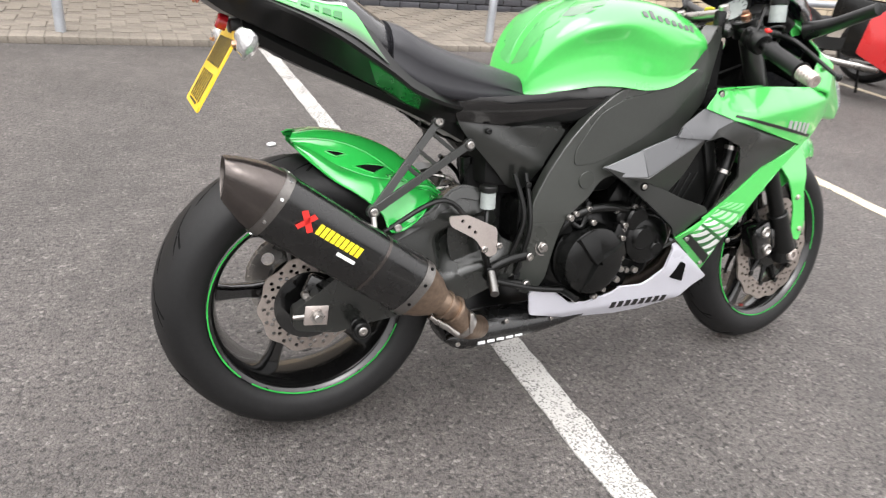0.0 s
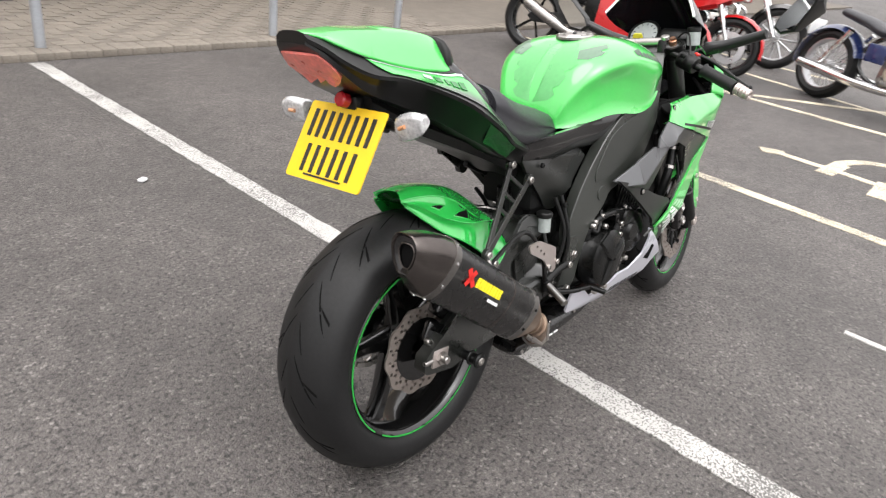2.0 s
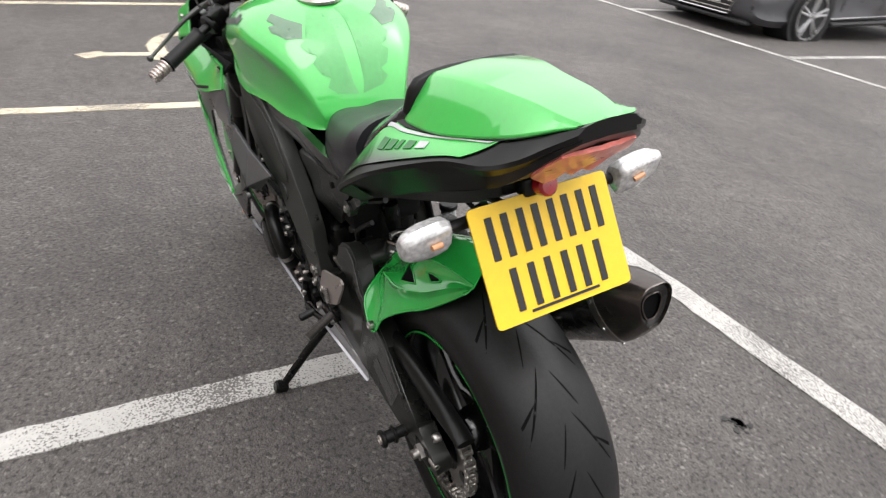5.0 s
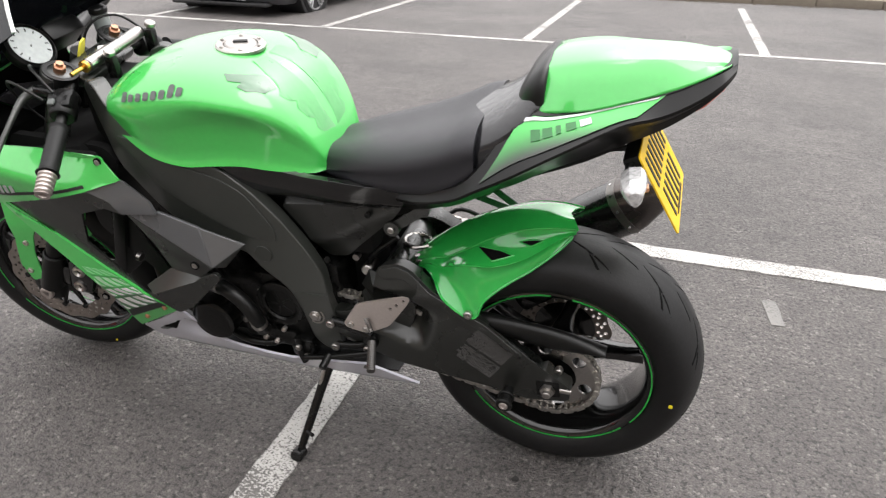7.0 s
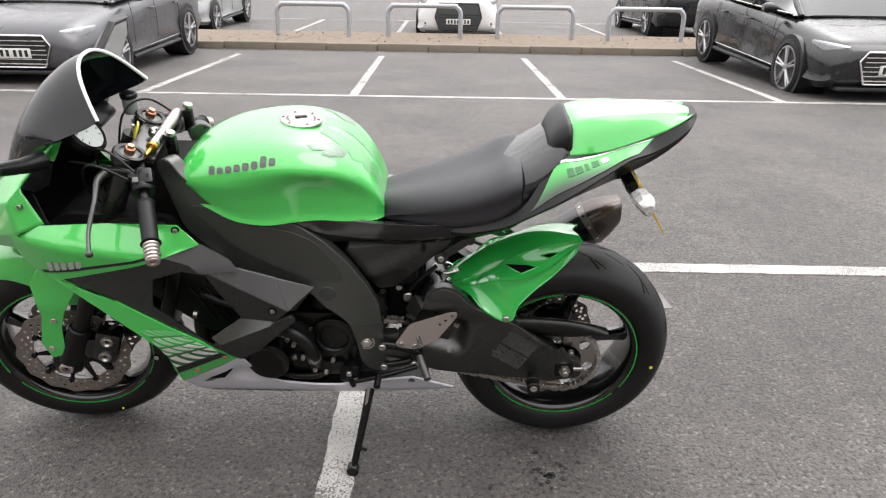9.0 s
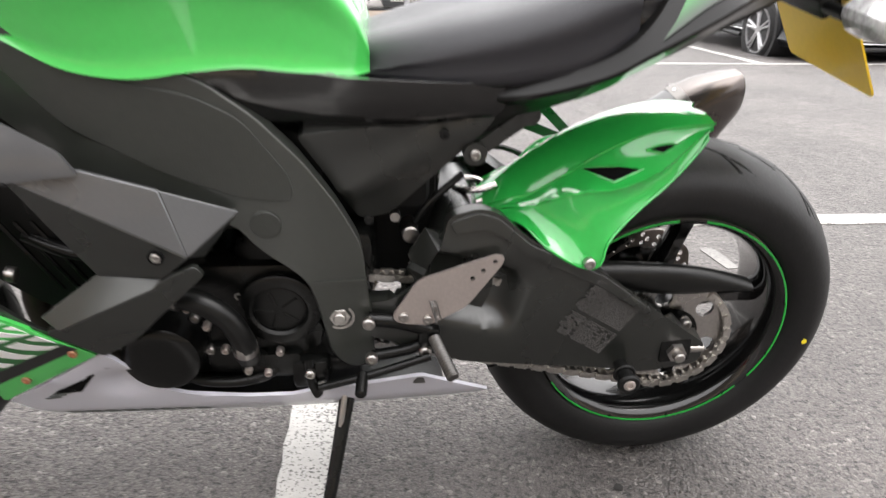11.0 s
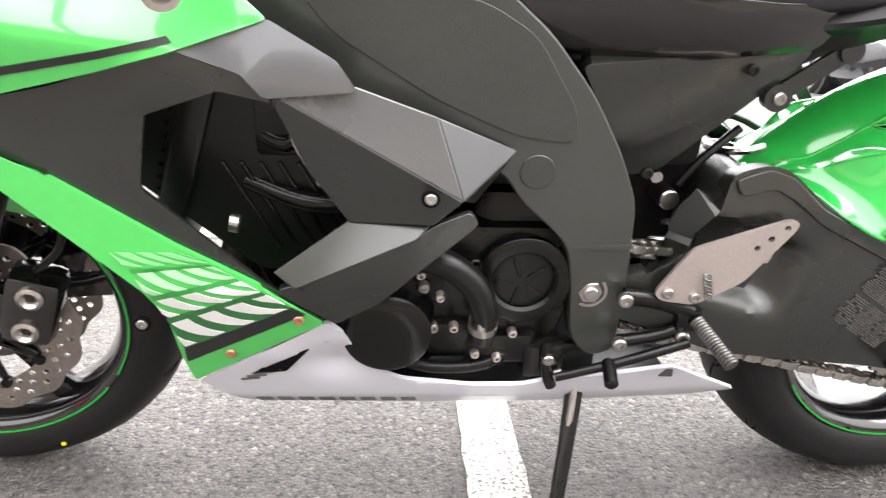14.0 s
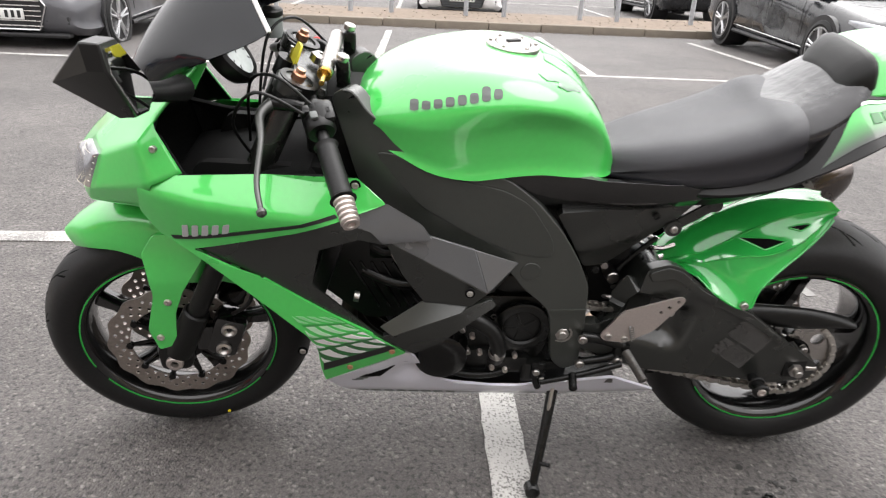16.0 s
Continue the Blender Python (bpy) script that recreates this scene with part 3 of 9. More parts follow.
def hoop(x0, x1, y, h, z=0.0, r=0.03):
    """A bent tube barrier standing on two legs."""
    bm, c, n = B(), 0.16, 6
    pts = [(x0, y, z - 0.05), (x0, y, z + h - c)]
    pts += [(x0 + c - c * math.cos(a), y, z + h - c + c * math.sin(a)) for a in (0.26 * k for k in range(1, n + 1))]
    pts += [(x1 - c + c * math.cos(a), y, z + h - c + c * math.sin(a)) for a in (0.26 * k for k in range(n, 0, -1))]
    pts += [(x1, y, z + h - c), (x1, y, z - 0.05)]
    tube(bm, pts, r, 16, 2)
    ob = part("hoop_barrier", bm, GALV)
    return tagged(ob, "galvanised steel tube hoop barrier set in the ground", "barrier", "hoop barriers")


hoop(-0.72, 0.74, 4.24, 0.49, 0.04, 0.035)
hoop(2.60, 4.08, 4.24, 0.49, 0.04, 0.035)
hoop(5.95, 7.4, 4.24, 0.49, 0.04, 0.035)
for a, b in ((7.3, 5.85), (3.62, 2.2), (1.42, -0.02), (-0.76, -2.25), (-2.98, -4.45)):
    hoop(b, a, -12.62, 0.62, zg(-12.6) + 0.10, 0.045)

# raised gravel strip behind a concrete kerb
bm = B()
block(bm, (0, -12.35, zg(-12.3) + 0.03), (60, 2.4, 0.16), 0)
tagged(part("gravel_strip", bm, GRAVEL), "raised gravel strip between two rows of bays", "gravel strip", kind="structure")
kerb = thing("kerb", "weathered concrete kerb stones along the gravel strip", "kerb")
tagged(kerb, kind="structure")
kerb_mesh = None
for i in range(44):
    bm = B()
    if kerb_mesh is None:
        block(bm, (0, 0, 0), (0.905, 0.14, 0.24), 0.018)
        ob = part("kerb_stone", bm, KERB_STONE, kerb)
        kerb_mesh = ob.data
    else:
        bm.free()
        ob = new("kerb_stone", kerb_mesh)
        ob.parent = kerb
    ob.matrix_world = pose(-20 + i * 0.915, -11.08, zg(-11.1) + 0.005 + 0.004 * (i % 3), 0, 0, 0.3 * (i % 2))
bm = B()
rnd = random.Random(8)
for _ in range(900):
    x = rnd.uniform(-9, 8)
    y = -10.98 + abs(rnd.gauss(0, 0.09)) if rnd.random() < 0.5 else rnd.uniform(-13.4, -11.2)
    s = rnd.uniform(0.006, 0.022)
    block(bm, (x, y, (zg(y) if y > -11.0 else zg(-12.3) + 0.11) + s * 0.2), (s * 1.5, s, s), 0, Matrix.Rotation(rnd.uniform(0, 3), 4, "Z"))
tagged(part("loose_stones", bm, KERB_STONE), "loose stones and leaves along the kerb", "stones", kind="stuff")


# sign on the strip
def car_park_sign(x0, x1, y, z0, z1):
    sign = thing("car_park_sign", "white car park sign with red lettering on two posts", "sign", pose((x0 + x1) / 2, y, zg(y) + 0.1))
    m = Matrix.Translation((0, 0, -zg(y) - 0.1))
    bm = B()
    block(bm, (0, 0, (z0 + z1) / 2), (x1 - x0, 0.02, z1 - z0), 0.008)
    panel = part("sign_panel", bm, SIGN_WHITE, sign, "white panel", m)
    for k in (-0.36, 0.36):
        bm = B()
        block(bm, (k * (x1 - x0), -0.045, (zg(y) + z1) / 2), (0.06, 0.06, z1 - zg(y) - 0.1), 0.006)
        part("post", bm, GALV, sign, "galvanised post", m)
    cu = bpy.data.curves.new("lettering", "FONT")
    cu.body, cu.size, cu.extrude = "CUSTOMER PARKING", 0.215, 0.001
    tmp = bpy.data.objects.new("lettering", cu)
    scene.collection.objects.link(tmp)
    bpy.context.view_layer.update()
    me = bpy.data.meshes.new_from_object(tmp)
    wide = tmp.dimensions.x
    bpy.data.objects.remove(tmp)
    bm = B()
    bm.from_mesh(me)
    bmesh.ops.scale(bm, vec=(2.05 / wide, 1, 1), verts=bm.verts[:])
    part("lettering", bm, PRINT_RED, panel, "red block letters", kind="stuff", m=Matrix(((-1, 0, 0, (x1 - x0) / 2 - 0.06), (0, 0, 1, 0.0115), (0, 1, 0, z0 + 0.23 - zg(y) - 0.1), (0, 0, 0, 1))))


SIGN_WHITE = mat("sign_white", (0.74, 0.74, 0.74), 0.45, var=0.05)
car_park_sign(9.02, 11.18, -12.62, 0.13, 0.98)


# ---- the green sports bike, in its own upright frame: x ahead, y left, rear axle over x = 0 ----
MOTO = pose(0, 0, 0.0014, -8.71, 0, 0)
bike = thing("motorcycle", "green and black sports motorcycle leaning on its side stand", "motorcycle", MOTO)
AX = Vector((-0.4305, 0, 0.9026))
STEER = Matrix.Translation((1.525, 0, 0)) @ Matrix.Rotation(radians(7.0), 4, AX) @ Matrix.Translation((-1.525, 0, 0))
REAR, FRONT = Vector((0, 0, 0.32)), Vector((1.415, 0, 0.30))


def skin(bm, rings, n=4, k=3):
    """A smooth solid through a few rings of points."""
    rows = [catmull([r[i] for r in rings], n) for i in range(len(rings[0]))]
    full = [[row[j] for row in rows] for j in range(len(rows[0]))]
    return loft(bm, [catmull(r, k, True) for r in full])


def half_ring(x, half, sx=0.0):
    """A closed ring at x from its left half, top to bottom, as (y, z)."""
    left = [Vector((x + sx * abs(y), y, z)) for y, z in half]
    return left + [Vector((p.x, -p.y, p.z)) for p in reversed(left) if abs(p.y) > 1e-6]


def circle(c, r, n=10, wave=0.0, k=0, a=0.0):
    return [Vector((c[0] + (r + wave * math.cos(k * t)) * math.cos(t + a), c[1] + (r + wave * math.cos(k * t)) * math.sin(t + a))) for t in (2 * math.pi * i / n for i in range(n))]


def mirrored(prof):
    return prof + [(r, -h) for r, h in reversed(prof) if abs(h) > 1e-9]


def disc(parent, c, y, r, r_in, th, lobes, label, m=None):
    """A petal brake disc with drilled holes."""
    bm, holes = B(), [circle((c[0], c[2]), r_in, 40)]
    for i in range(lobes * 2):
        a = 2 * math.pi * i / (lobes * 2)
        for q, da in ((0.90, 0.0), (0.82, 0.11), (0.74, 0.0)):
            rr = r * q
            if rr - 0.006 > r_in:
                holes.append(circle((c[0] + rr * math.cos(a + da), c[2] + rr * math.sin(a + da)), 0.0050, 7))
    sheet(bm, circle((c[0], c[2]), r, lobes * 10, 0.0035, lobes), lambda x, z: y, th, 0.0, holes, 0)
    return part("brake_disc", bm, DISC_STEEL, parent, label, m)


def wheel(name, c, side, hub_w, rim_w, m=None, spokes=5):
    """A cast wheel with its tyre and rim tape; side is the tyre's half profile."""
    w = rim_w
    bm = B()
    lathe(bm, mirrored([(0.224, w - 0.004), (0.2165, w), (0.208, w - 0.004), (0.200, w - 0.018), (0.194, w - 0.04), (0.192, 0.0)]) + [(0.213, -w * 0.5), (0.213, w * 0.5)], c, seg=72)
    lathe(bm, mirrored([(0.012, hub_w), (0.034, hub_w), (0.040, hub_w - 0.012), (0.046, 0.03), (0.048, 0.0)]) + [(0.012, 0)], c, seg=32)
    rim = part(name, bm, GLOSS_BLACK, bike, "gloss black five-spoke cast wheel", m)
    for i in range(spokes):
        bm = B()
        a0 = 2 * math.pi * i / spokes + 0.35
        rings = []
        for t in (0.0, 0.25, 0.5, 0.75, 1.0):
            r = 0.040 + 0.158 * t
            a = a0 + 0.16 * math.sin(t * 1.6)
            d, s = Vector((math.cos(a), 0, math.sin(a))), Vector((-math.sin(a), 0, math.cos(a)))
            wd, dp = 0.030 - 0.016 * math.sin(t * 2.6), 0.026 - 0.008 * t
            p = Vector(c) + d * r
            rings.append([p + s * wd * u + Vector((0, dp * v, 0)) for u, v in ((1, 0.5), (0.6, 1), (-0.6, 1), (-1, 0.5), (-1, -0.5), (-0.6, -1), (0.6, -1), (1, -0.5))])
        loft(bm, rings)
        part("spoke", bm, GLOSS_BLACK, rim, "", m)
    bm = B()
    half = [(p.x, p.y) for p in catmull([(r, h, 0) for r, h in side], 3)]
    lathe(bm, mirrored(half), c, seg=96)
    tyre = part("tyre", bm, RUBBER, rim, "black sport tyre with curved tread cuts", m, sharp=60)
    for s in (1, -1):
        for a0, a1 in ((20, 128), (136, 250), (262, 368)):
            bm = B()
            lathe(bm, [(0.2142, s * (w + 0.0004)), (0.2174, s * (w + 0.0002)), (0.2174, s * (w + 0.0018)), (0.2142, s * (w + 0.0018))], c, seg=40, a0=a0 + (12 if s > 0 else 0), a1=a1 + (12 if s > 0 else 0))
            part("rim_tape", bm, GREEN_TAPE, rim, "green rim tape", m)
    return rim, tyre


def treads(tyre, c, side, count, spans, m=None):
    """Dark strips along the tyre's crown: the shade in slanting cuts, put into colour."""
    rs, hs = [r for r, _ in side], [h for _, h in side]
    bm = B()
    for i in range(count):
        for s in (1, -1):
            for y0, y1, a0, a1, w in spans:
                rows = []
                for k in range(9):
                    t = k / 8
                    y, a = s * (y0 + (y1 - y0) * t), 2 * math.pi * (i + (0.5 if s < 0 else 0)) / count + a0 + (a1 - a0) * t
                    rr = float(np.interp(abs(y), hs[::-1], rs[::-1])) + 0.0006
                    ww = w * (0.25 + math.sin(math.pi * min(1, max(0, t))) ** 0.7) / rr
                    u0, u1 = a - ww, a + ww
                    pts = []
                    for q, d in ((u0, -0.003), (u0, 0), (u1, 0), (u1, -0.003)):
                        pts.append(Vector(c) + Vector((math.cos(q) * (rr + d), y, math.sin(q) * (rr + d))))
                    rows.append(pts)
                loft(bm, rows)
    part("tread_shade_rest", bm, RECESS_AND_TRIM, tyre, m=m, kind="stuff")


SIDE_R = [(0.214, 0.072), (0.222, 0.083), (0.236, 0.0925), (0.255, 0.0955), (0.270, 0.0935), (0.284, 0.086), (0.297, 0.072), (0.308, 0.052), (0.3165, 0.027), (0.320, 0.0)]
SIDE_F = [(0.214, 0.046), (0.222, 0.054), (0.236, 0.0595), (0.252, 0.0605), (0.266, 0.056), (0.279, 0.046), (0.290, 0.031), (0.2975, 0.015), (0.300, 0.0)]
rear, rear_tyre = wheel("rear_wheel", REAR, SIDE_R, 0.062, 0.083)
front, front_tyre = wheel("front_wheel", FRONT, SIDE_F, 0.05, 0.053, STEER)
SPANS = [(0.012, 0.066, 0.0, 0.34, 0.0034), (0.040, 0.086, 0.16, 0.30, 0.0028), (0.006, 0.030, 0.30, 0.50, 0.0030)]
treads(rear_tyre, REAR, SIDE_R, 12, SPANS)
treads(front_tyre, FRONT, SIDE_F, 13, [(a * 0.6, b * 0.6, d, e * 0.9, w * 0.9) for a, b, d, e, w in SPANS], STEER)
bm = B()
rod(bm, (0.2 * 0, 0.0945, 0.32 + 0.262), (0, 0.0962, 0.32 + 0.262), 0.005)
part("paint_dot", bm, PRINT_YELLOW, rear_tyre, "yellow dot", Matrix.Translation(REAR) @ Matrix.Rotation(radians(-96), 4, "Y") @ Matrix.Translation(-REAR))
bm = B()
rod(bm, (1.415, 0.0600, 0.30 - 0.257), (1.415, 0.0618, 0.30 - 0.257), 0.004)
part("paint_dot", bm, PRINT_YELLOW, front_tyre, "yellow dot", STEER @ Matrix.Translation(FRONT) @ Matrix.Rotation(radians(18), 4, "Y") @ Matrix.Translation(-FRONT))
disc(rear, REAR, -0.078, 0.110, 0.074, 0.005, 10, "petal rear brake disc")
bm = B()
lathe(bm, [(0.03, -0.070), (0.078, -0.076), (0.078, -0.080), (0.03, -0.079)], REAR, seg=30)
part("disc_carrier", bm, GLOSS_BLACK, rear)
for s in (1, -1):
    disc(front, FRONT, s * 0.066, 0.155, 0.108, 0.005, 14, "floating petal front brake disc", STEER)
    bm = B()
    for i in range(10):
        a = 2 * math.pi * i / 10
        for da in (-0.14, 0.14):
            p, q = a + da, a
            tube(bm, [FRONT + Vector((math.cos(p) * 0.050, s * 0.058, math.sin(p) * 0.050)), FRONT + Vector((math.cos(q) * 0.109, s * 0.063, math.sin(q) * 0.109))], 0.0045, 6)
        rod(bm, FRONT + Vector((math.cos(a) * 0.109, s * 0.060, math.sin(a) * 0.109)), FRONT + Vector((math.cos(a) * 0.109, s * 0.071, math.sin(a) * 0.109)), 0.008, seg=12)
    lathe(bm, [(0.03, s * 0.05), (0.055, s * 0.054), (0.055, s * 0.062), (0.03, s * 0.062)], FRONT, seg=30)
    parts("carrier_arm", bm, ENGINE_BLACK, front, "", STEER)

# sprocket and chain
bm = B()
teeth = 41
outl = []
for i in range(teeth * 4):
    a, r = 2 * math.pi * i / (teeth * 4), 0.1085 if i % 4 in (0, 1) else 0.1015
    outl.append(Vector((r * math.cos(a), 0.32 + r * math.sin(a))))
sheet(bm, outl, lambda x, z: 0.098, 0.006, 0.0, [circle((0, 0.32), 0.055, 30)] + [circle((0.079 * math.cos(a), 0.32 + 0.079 * math.sin(a)), 0.016, 12) for a in (k * math.pi / 3 + 0.3 for k in range(6))], 0)
part("sprocket", bm, STEEL, rear, "steel rear sprocket")
bm = B()
lathe(bm, [(0.02, 0.055), (0.06, 0.06), (0.06, 0.095), (0.02, 0.095)], REAR, seg=30)
part("sprocket_carrier", bm, ENGINE_BLACK, rear)
CF, CR, rf, rr = Vector((0.585, 0.404)), Vector((0.0, 0.32)), 0.058, 0.104
loop, th0 = [], math.atan2(CF.y - CR.y, CF.x - CR.x)
sag = math.asin((rr - rf) / (CF - CR).length)
for k in range(25):
    a = th0 + math.pi / 2 + sag * 0 + (math.pi) * k / 24
    loop.append(CR + Vector((math.cos(a), math.sin(a))) * rr)
for k in range(13):
    a = th0 - math.pi / 2 + math.pi * k / 12
    loop.append(CF + Vector((math.cos(a), math.sin(a))) * rf)
dist, segs = [0.0], []
for i in range(len(loop)):
    dist.append(dist[-1] + (loop[(i + 1) % len(loop)] - loop[i]).length)


def chain_at(s):
    s %= dist[-1]
    i = int(np.searchsorted(dist, s, "right")) - 1
    i = min(max(i, 0), len(loop) - 1)
    a, b = loop[i], loop[(i + 1) % len(loop)]
    return a + (b - a) * ((s - dist[i]) / max(1e-6, dist[i + 1] - dist[i]))


bm, links = B(), 112
for i in range(links):
    p, q = chain_at(dist[-1] * i / links), chain_at(dist[-1] * (i + 1) / links)
    d = q - p
    turn = Matrix.Rotation(-math.atan2(d.y, d.x), 4, "Y")
    mid = (p + q) / 2
    for y in ((0.088, 0.108) if i % 2 else (0.0915, 0.1045)):
        block(bm, (mid.x, y, mid.y), (0.021, 0.0022, 0.0125), 0.0, turn)
    rod(bm, (p.x, 0.0865, p.y), (p.x, 0.1100, p.y), 0.0048, seg=8)
part("chain", bm, CHAIN_STEEL, bike, "greasy steel drive chain")

# swingarm: a curved beam on each side, a bridge ahead of the tyre
ARM = [(0.385, 0.572), (0.339, 0.584), (0.309, 0.575), (0.258, 0.533), (0.139, 0.476), (0.003, 0.373), (-0.049, 0.335), (-0.048, 0.290), (0.045, 0.272), (0.119, 0.285), (0.248, 0.298), (0.354, 0.311), (0.46, 0.352), (0.575, 0.385), (0.585, 0.430), (0.48, 0.432), (0.415, 0.47), (0.395, 0.53)]


def arm_y(x, z):
    dip = 0.040 * math.exp(-((((x - 0.352) + (z - 0.448) * 0.2) / 0.075) ** 6) - ((((z - 0.448) - (x - 0.352) * 0.30) / 0.050) ** 6))
    return 0.137 - 0.10 * max(0, x - 0.42) - dip - 0.25 * max(0, z - 0.52) + 0.008 * math.sin(max(0, min(1, (z - 0.29) / 0.2)) * math.pi)


for s in (1, -1):
    bm = B()
    sheet(bm, ARM, lambda x, z: s * arm_y(x, z), 0.034, 0.010, (), 0.014)
    arm = part("swingarm", bm, SATIN_BLACK, bike, "satin black swingarm beam", bevel=0.005)
    bm = B()
    sheet(bm, [(0.384, 0.566), (0.342, 0.580), (0.311, 0.571), (0.262, 0.531), (0.141, 0.474), (0.060, 0.414), (0.062, 0.400), (0.146, 0.456), (0.262, 0.511), (0.300, 0.540), (0.330, 0.556), (0.374, 0.546)], lambda x, z: s * (arm_y(x, z) + 0.006), 0.008, 0.013, (), 0.008)
    part("top_rib", bm, SATIN_BLACK, arm, bevel=0.003)
    bm = B()
    rod(bm, (0.088, s * 0.12, 0.293), (0.088, s * 0.165, 0.293), 0.012, bev=0.002)
    rod(bm, (0.088, s * 0.160, 0.293), (0.088, s * 0.166, 0.293), 0.019, bev=0.002)
    rod(bm, (0.088, s * 0.182, 0.293), (0.088, s * 0.192, 0.293), 0.019, bev=0.003)
    rod(bm, (0.088, s * 0.160, 0.293), (0.088, s * 0.186, 0.293), 0.013)
    bob = part("paddock_bobbin", bm, MATT_BLACK, bike, "black paddock stand bobbin")
    bm = B()
    hexbolt(bm, (0.088, s * 0.190, 0.293), (0, s, 0), 0.010, 0.005)
    parts("bolt", bm, ALU if s > 0 else STEEL, bob)
    bm = B()
    block(bm, (0.0, s * 0.139, 0.322), (0.052, 0.010, 0.046), 0.003, Matrix.Rotation(0.1, 4, "Y"))
    blk = part("axle_block", bm, ALU if s < 0 else ENGINE_BLACK, bike, "axle adjuster block")
    bm = B()
    rod(bm, (0, s * 0.140, 0.322), (0, s * 0.153, 0.322), 0.0165, seg=6)
    rod(bm, (0, s * 0.150, 0.322), (0, s * 0.166, 0.322), 0.0095, seg=16, bev=0.002)
    part("axle_nut", bm, STEEL, blk)
    bm = B()
    hexbolt(bm, (-0.03, s * 0.138, 0.322), (-1, 0, 0), 0.007, 0.02)
    hexbolt(bm, (-0.018, s * 0.118, 0.362), (0, s, 0), 0.009, 0.010)
    parts("adjuster_bolt", bm, STEEL, bike)
bm = B()
skin(bm, [[Vector((0.36 + 0.05 * math.cos(a), y, 0.47 + 0.095 * math.sin(a))) for a in (k * math.pi / 6 for k in range(12))] for y in (-0.115, -0.05, 0.05, 0.115)], 2, 2)
part("swingarm_bridge", bm, SATIN_BLACK, bike)
for cx, cz, w, h, rows in ((0.128, 0.420, 0.096, 0.062, 20), (0.160, 0.369, 0.098, 0.046, 13)):
    bm, rnd = B(), random.Random(int(cx * 1000))
    for k in range(rows):
        at_x = -w / 2
        while at_x < w / 2 - 0.006:
            ln = min(rnd.uniform(0.004, 0.016), w / 2 - at_x)
            block(bm, (at_x + ln / 2, 0, (k + 0.5 - rows / 2) * h / rows), (ln, 0.0012, h / rows * 0.55), 0)
            at_x += ln + rnd.choice((0.0012, 0.0012, 0.002, 0.008 if rows < 15 else 0.0015))
    part("label_text", bm, LABEL_GREY, bike, "grey rows of unreadable warning text", Matrix.Translation((cx, arm_y(cx, cz) + 0.0016, cz)) @ Matrix.Rotation(radians(-33), 4, "Y"))

# chain guard, long black shield above the lower run
bm = B()
skin(bm, [[Vector((x, 0.112 + 0.018 * math.cos(a), z + h * math.sin(a))) for a in (k * math.pi / 4 for k in range(8))] for x, z, h in ((0.18, 0.464, 0.016), (0.13, 0.460, 0.020), (0.06, 0.449, 0.027), (-0.01, 0.443, 0.026), (-0.07, 0.439, 0.016), (-0.112, 0.433, 0.007))], 3, 2)
part("chain_guard", bm, MATT_BLACK, bike, "matt black chain guard")

# rear hugger in green with dark side vents
H = [  # from the tail forward: crown, shoulder ridge, flare crease and lower edge of the left half
    ((-0.004, 0, 0.692), (-0.026, 0.043, 0.682), (-0.021, 0.050, 0.676), (-0.014, 0.055, 0.664)),
    ((0.035, 0, 0.697), (0.030, 0.052, 0.682), (0.012, 0.068, 0.664), (0.010, 0.072, 0.640)),
    ((0.095, 0, 0.690), (0.090, 0.057, 0.670), (0.065, 0.096, 0.632), (0.058, 0.096, 0.600)),
    ((0.155, 0, 0.672), (0.145, 0.057, 0.644), (0.122, 0.112, 0.611), (0.108, 0.122, 0.570)),
    ((0.205, 0, 0.648), (0.188, 0.055, 0.613), (0.172, 0.110, 0.602), (0.148, 0.143, 0.532)),
    ((0.245, 0, 0.620), (0.225, 0.053, 0.587), (0.213, 0.104, 0.592), (0.168, 0.155, 0.494)),
    ((0.280, 0, 0.594), (0.256, 0.052, 0.569), (0.248, 0.084, 0.568), (0.238, 0.137, 0.524)),
    ((0.315, 0, 0.563), (0.294, 0.050, 0.562), (0.283, 0.066, 0.556), (0.279, 0.082, 0.544)),
    ((0.352, 0, 0.526), (0.340, 0.030, 0.531), (0.336, 0.034, 0.528), (0.332, 0.036, 0.524)),
]
rows = []
for c, r, f, e in H:
    c, r, f, e = Vector(c), Vector(r), Vector(f), Vector(e)
    half = [c, c.lerp(r, 0.5) + Vector((0, 0.002, 0.005)), r, r.lerp(f, 0.5) + Vector((0, -0.003, -0.002)), f, f.lerp(e, 0.45) + Vector((0, -0.007, 0)), e]
    rows.append([Vector((p.x, -p.y, p.z)) for p in reversed(half[1:])] + half)
cols = [catmull([r[i] for r in rows], 6) for i in range(len(rows[0]))]
grid = []
for j in range(len(cols[0])):
    p = [c[j] for c in cols]
    grid.append(catmull(p[:3], 4)[:-1] + catmull(p[2:5], 4)[:-1] + catmull(p[4:9], 4)[:-1] + catmull(p[8:11], 4)[:-1] + catmull(p[10:], 4))
bm = B()
surface(bm, grid)
bm.normal_update()
HUGGER_TREE = BVHTree.FromBMesh(bm)
bm.free()
bm = B()
surface(bm, grid, 0.003)
HUGGER_GREEN = mat("deep_green_gloss", (0.026, 0.40, 0.065), 0.16, coat=1.0, var=0.05, rvar=0.03)
HUGGER_GREEN.node_tree.nodes["Principled BSDF"].inputs["Coat IOR"].default_value = 1.55
hugger = part("rear_hugger", bm, HUGGER_GREEN, bike, "glossy green rear hugger with side vents", sharp=22)


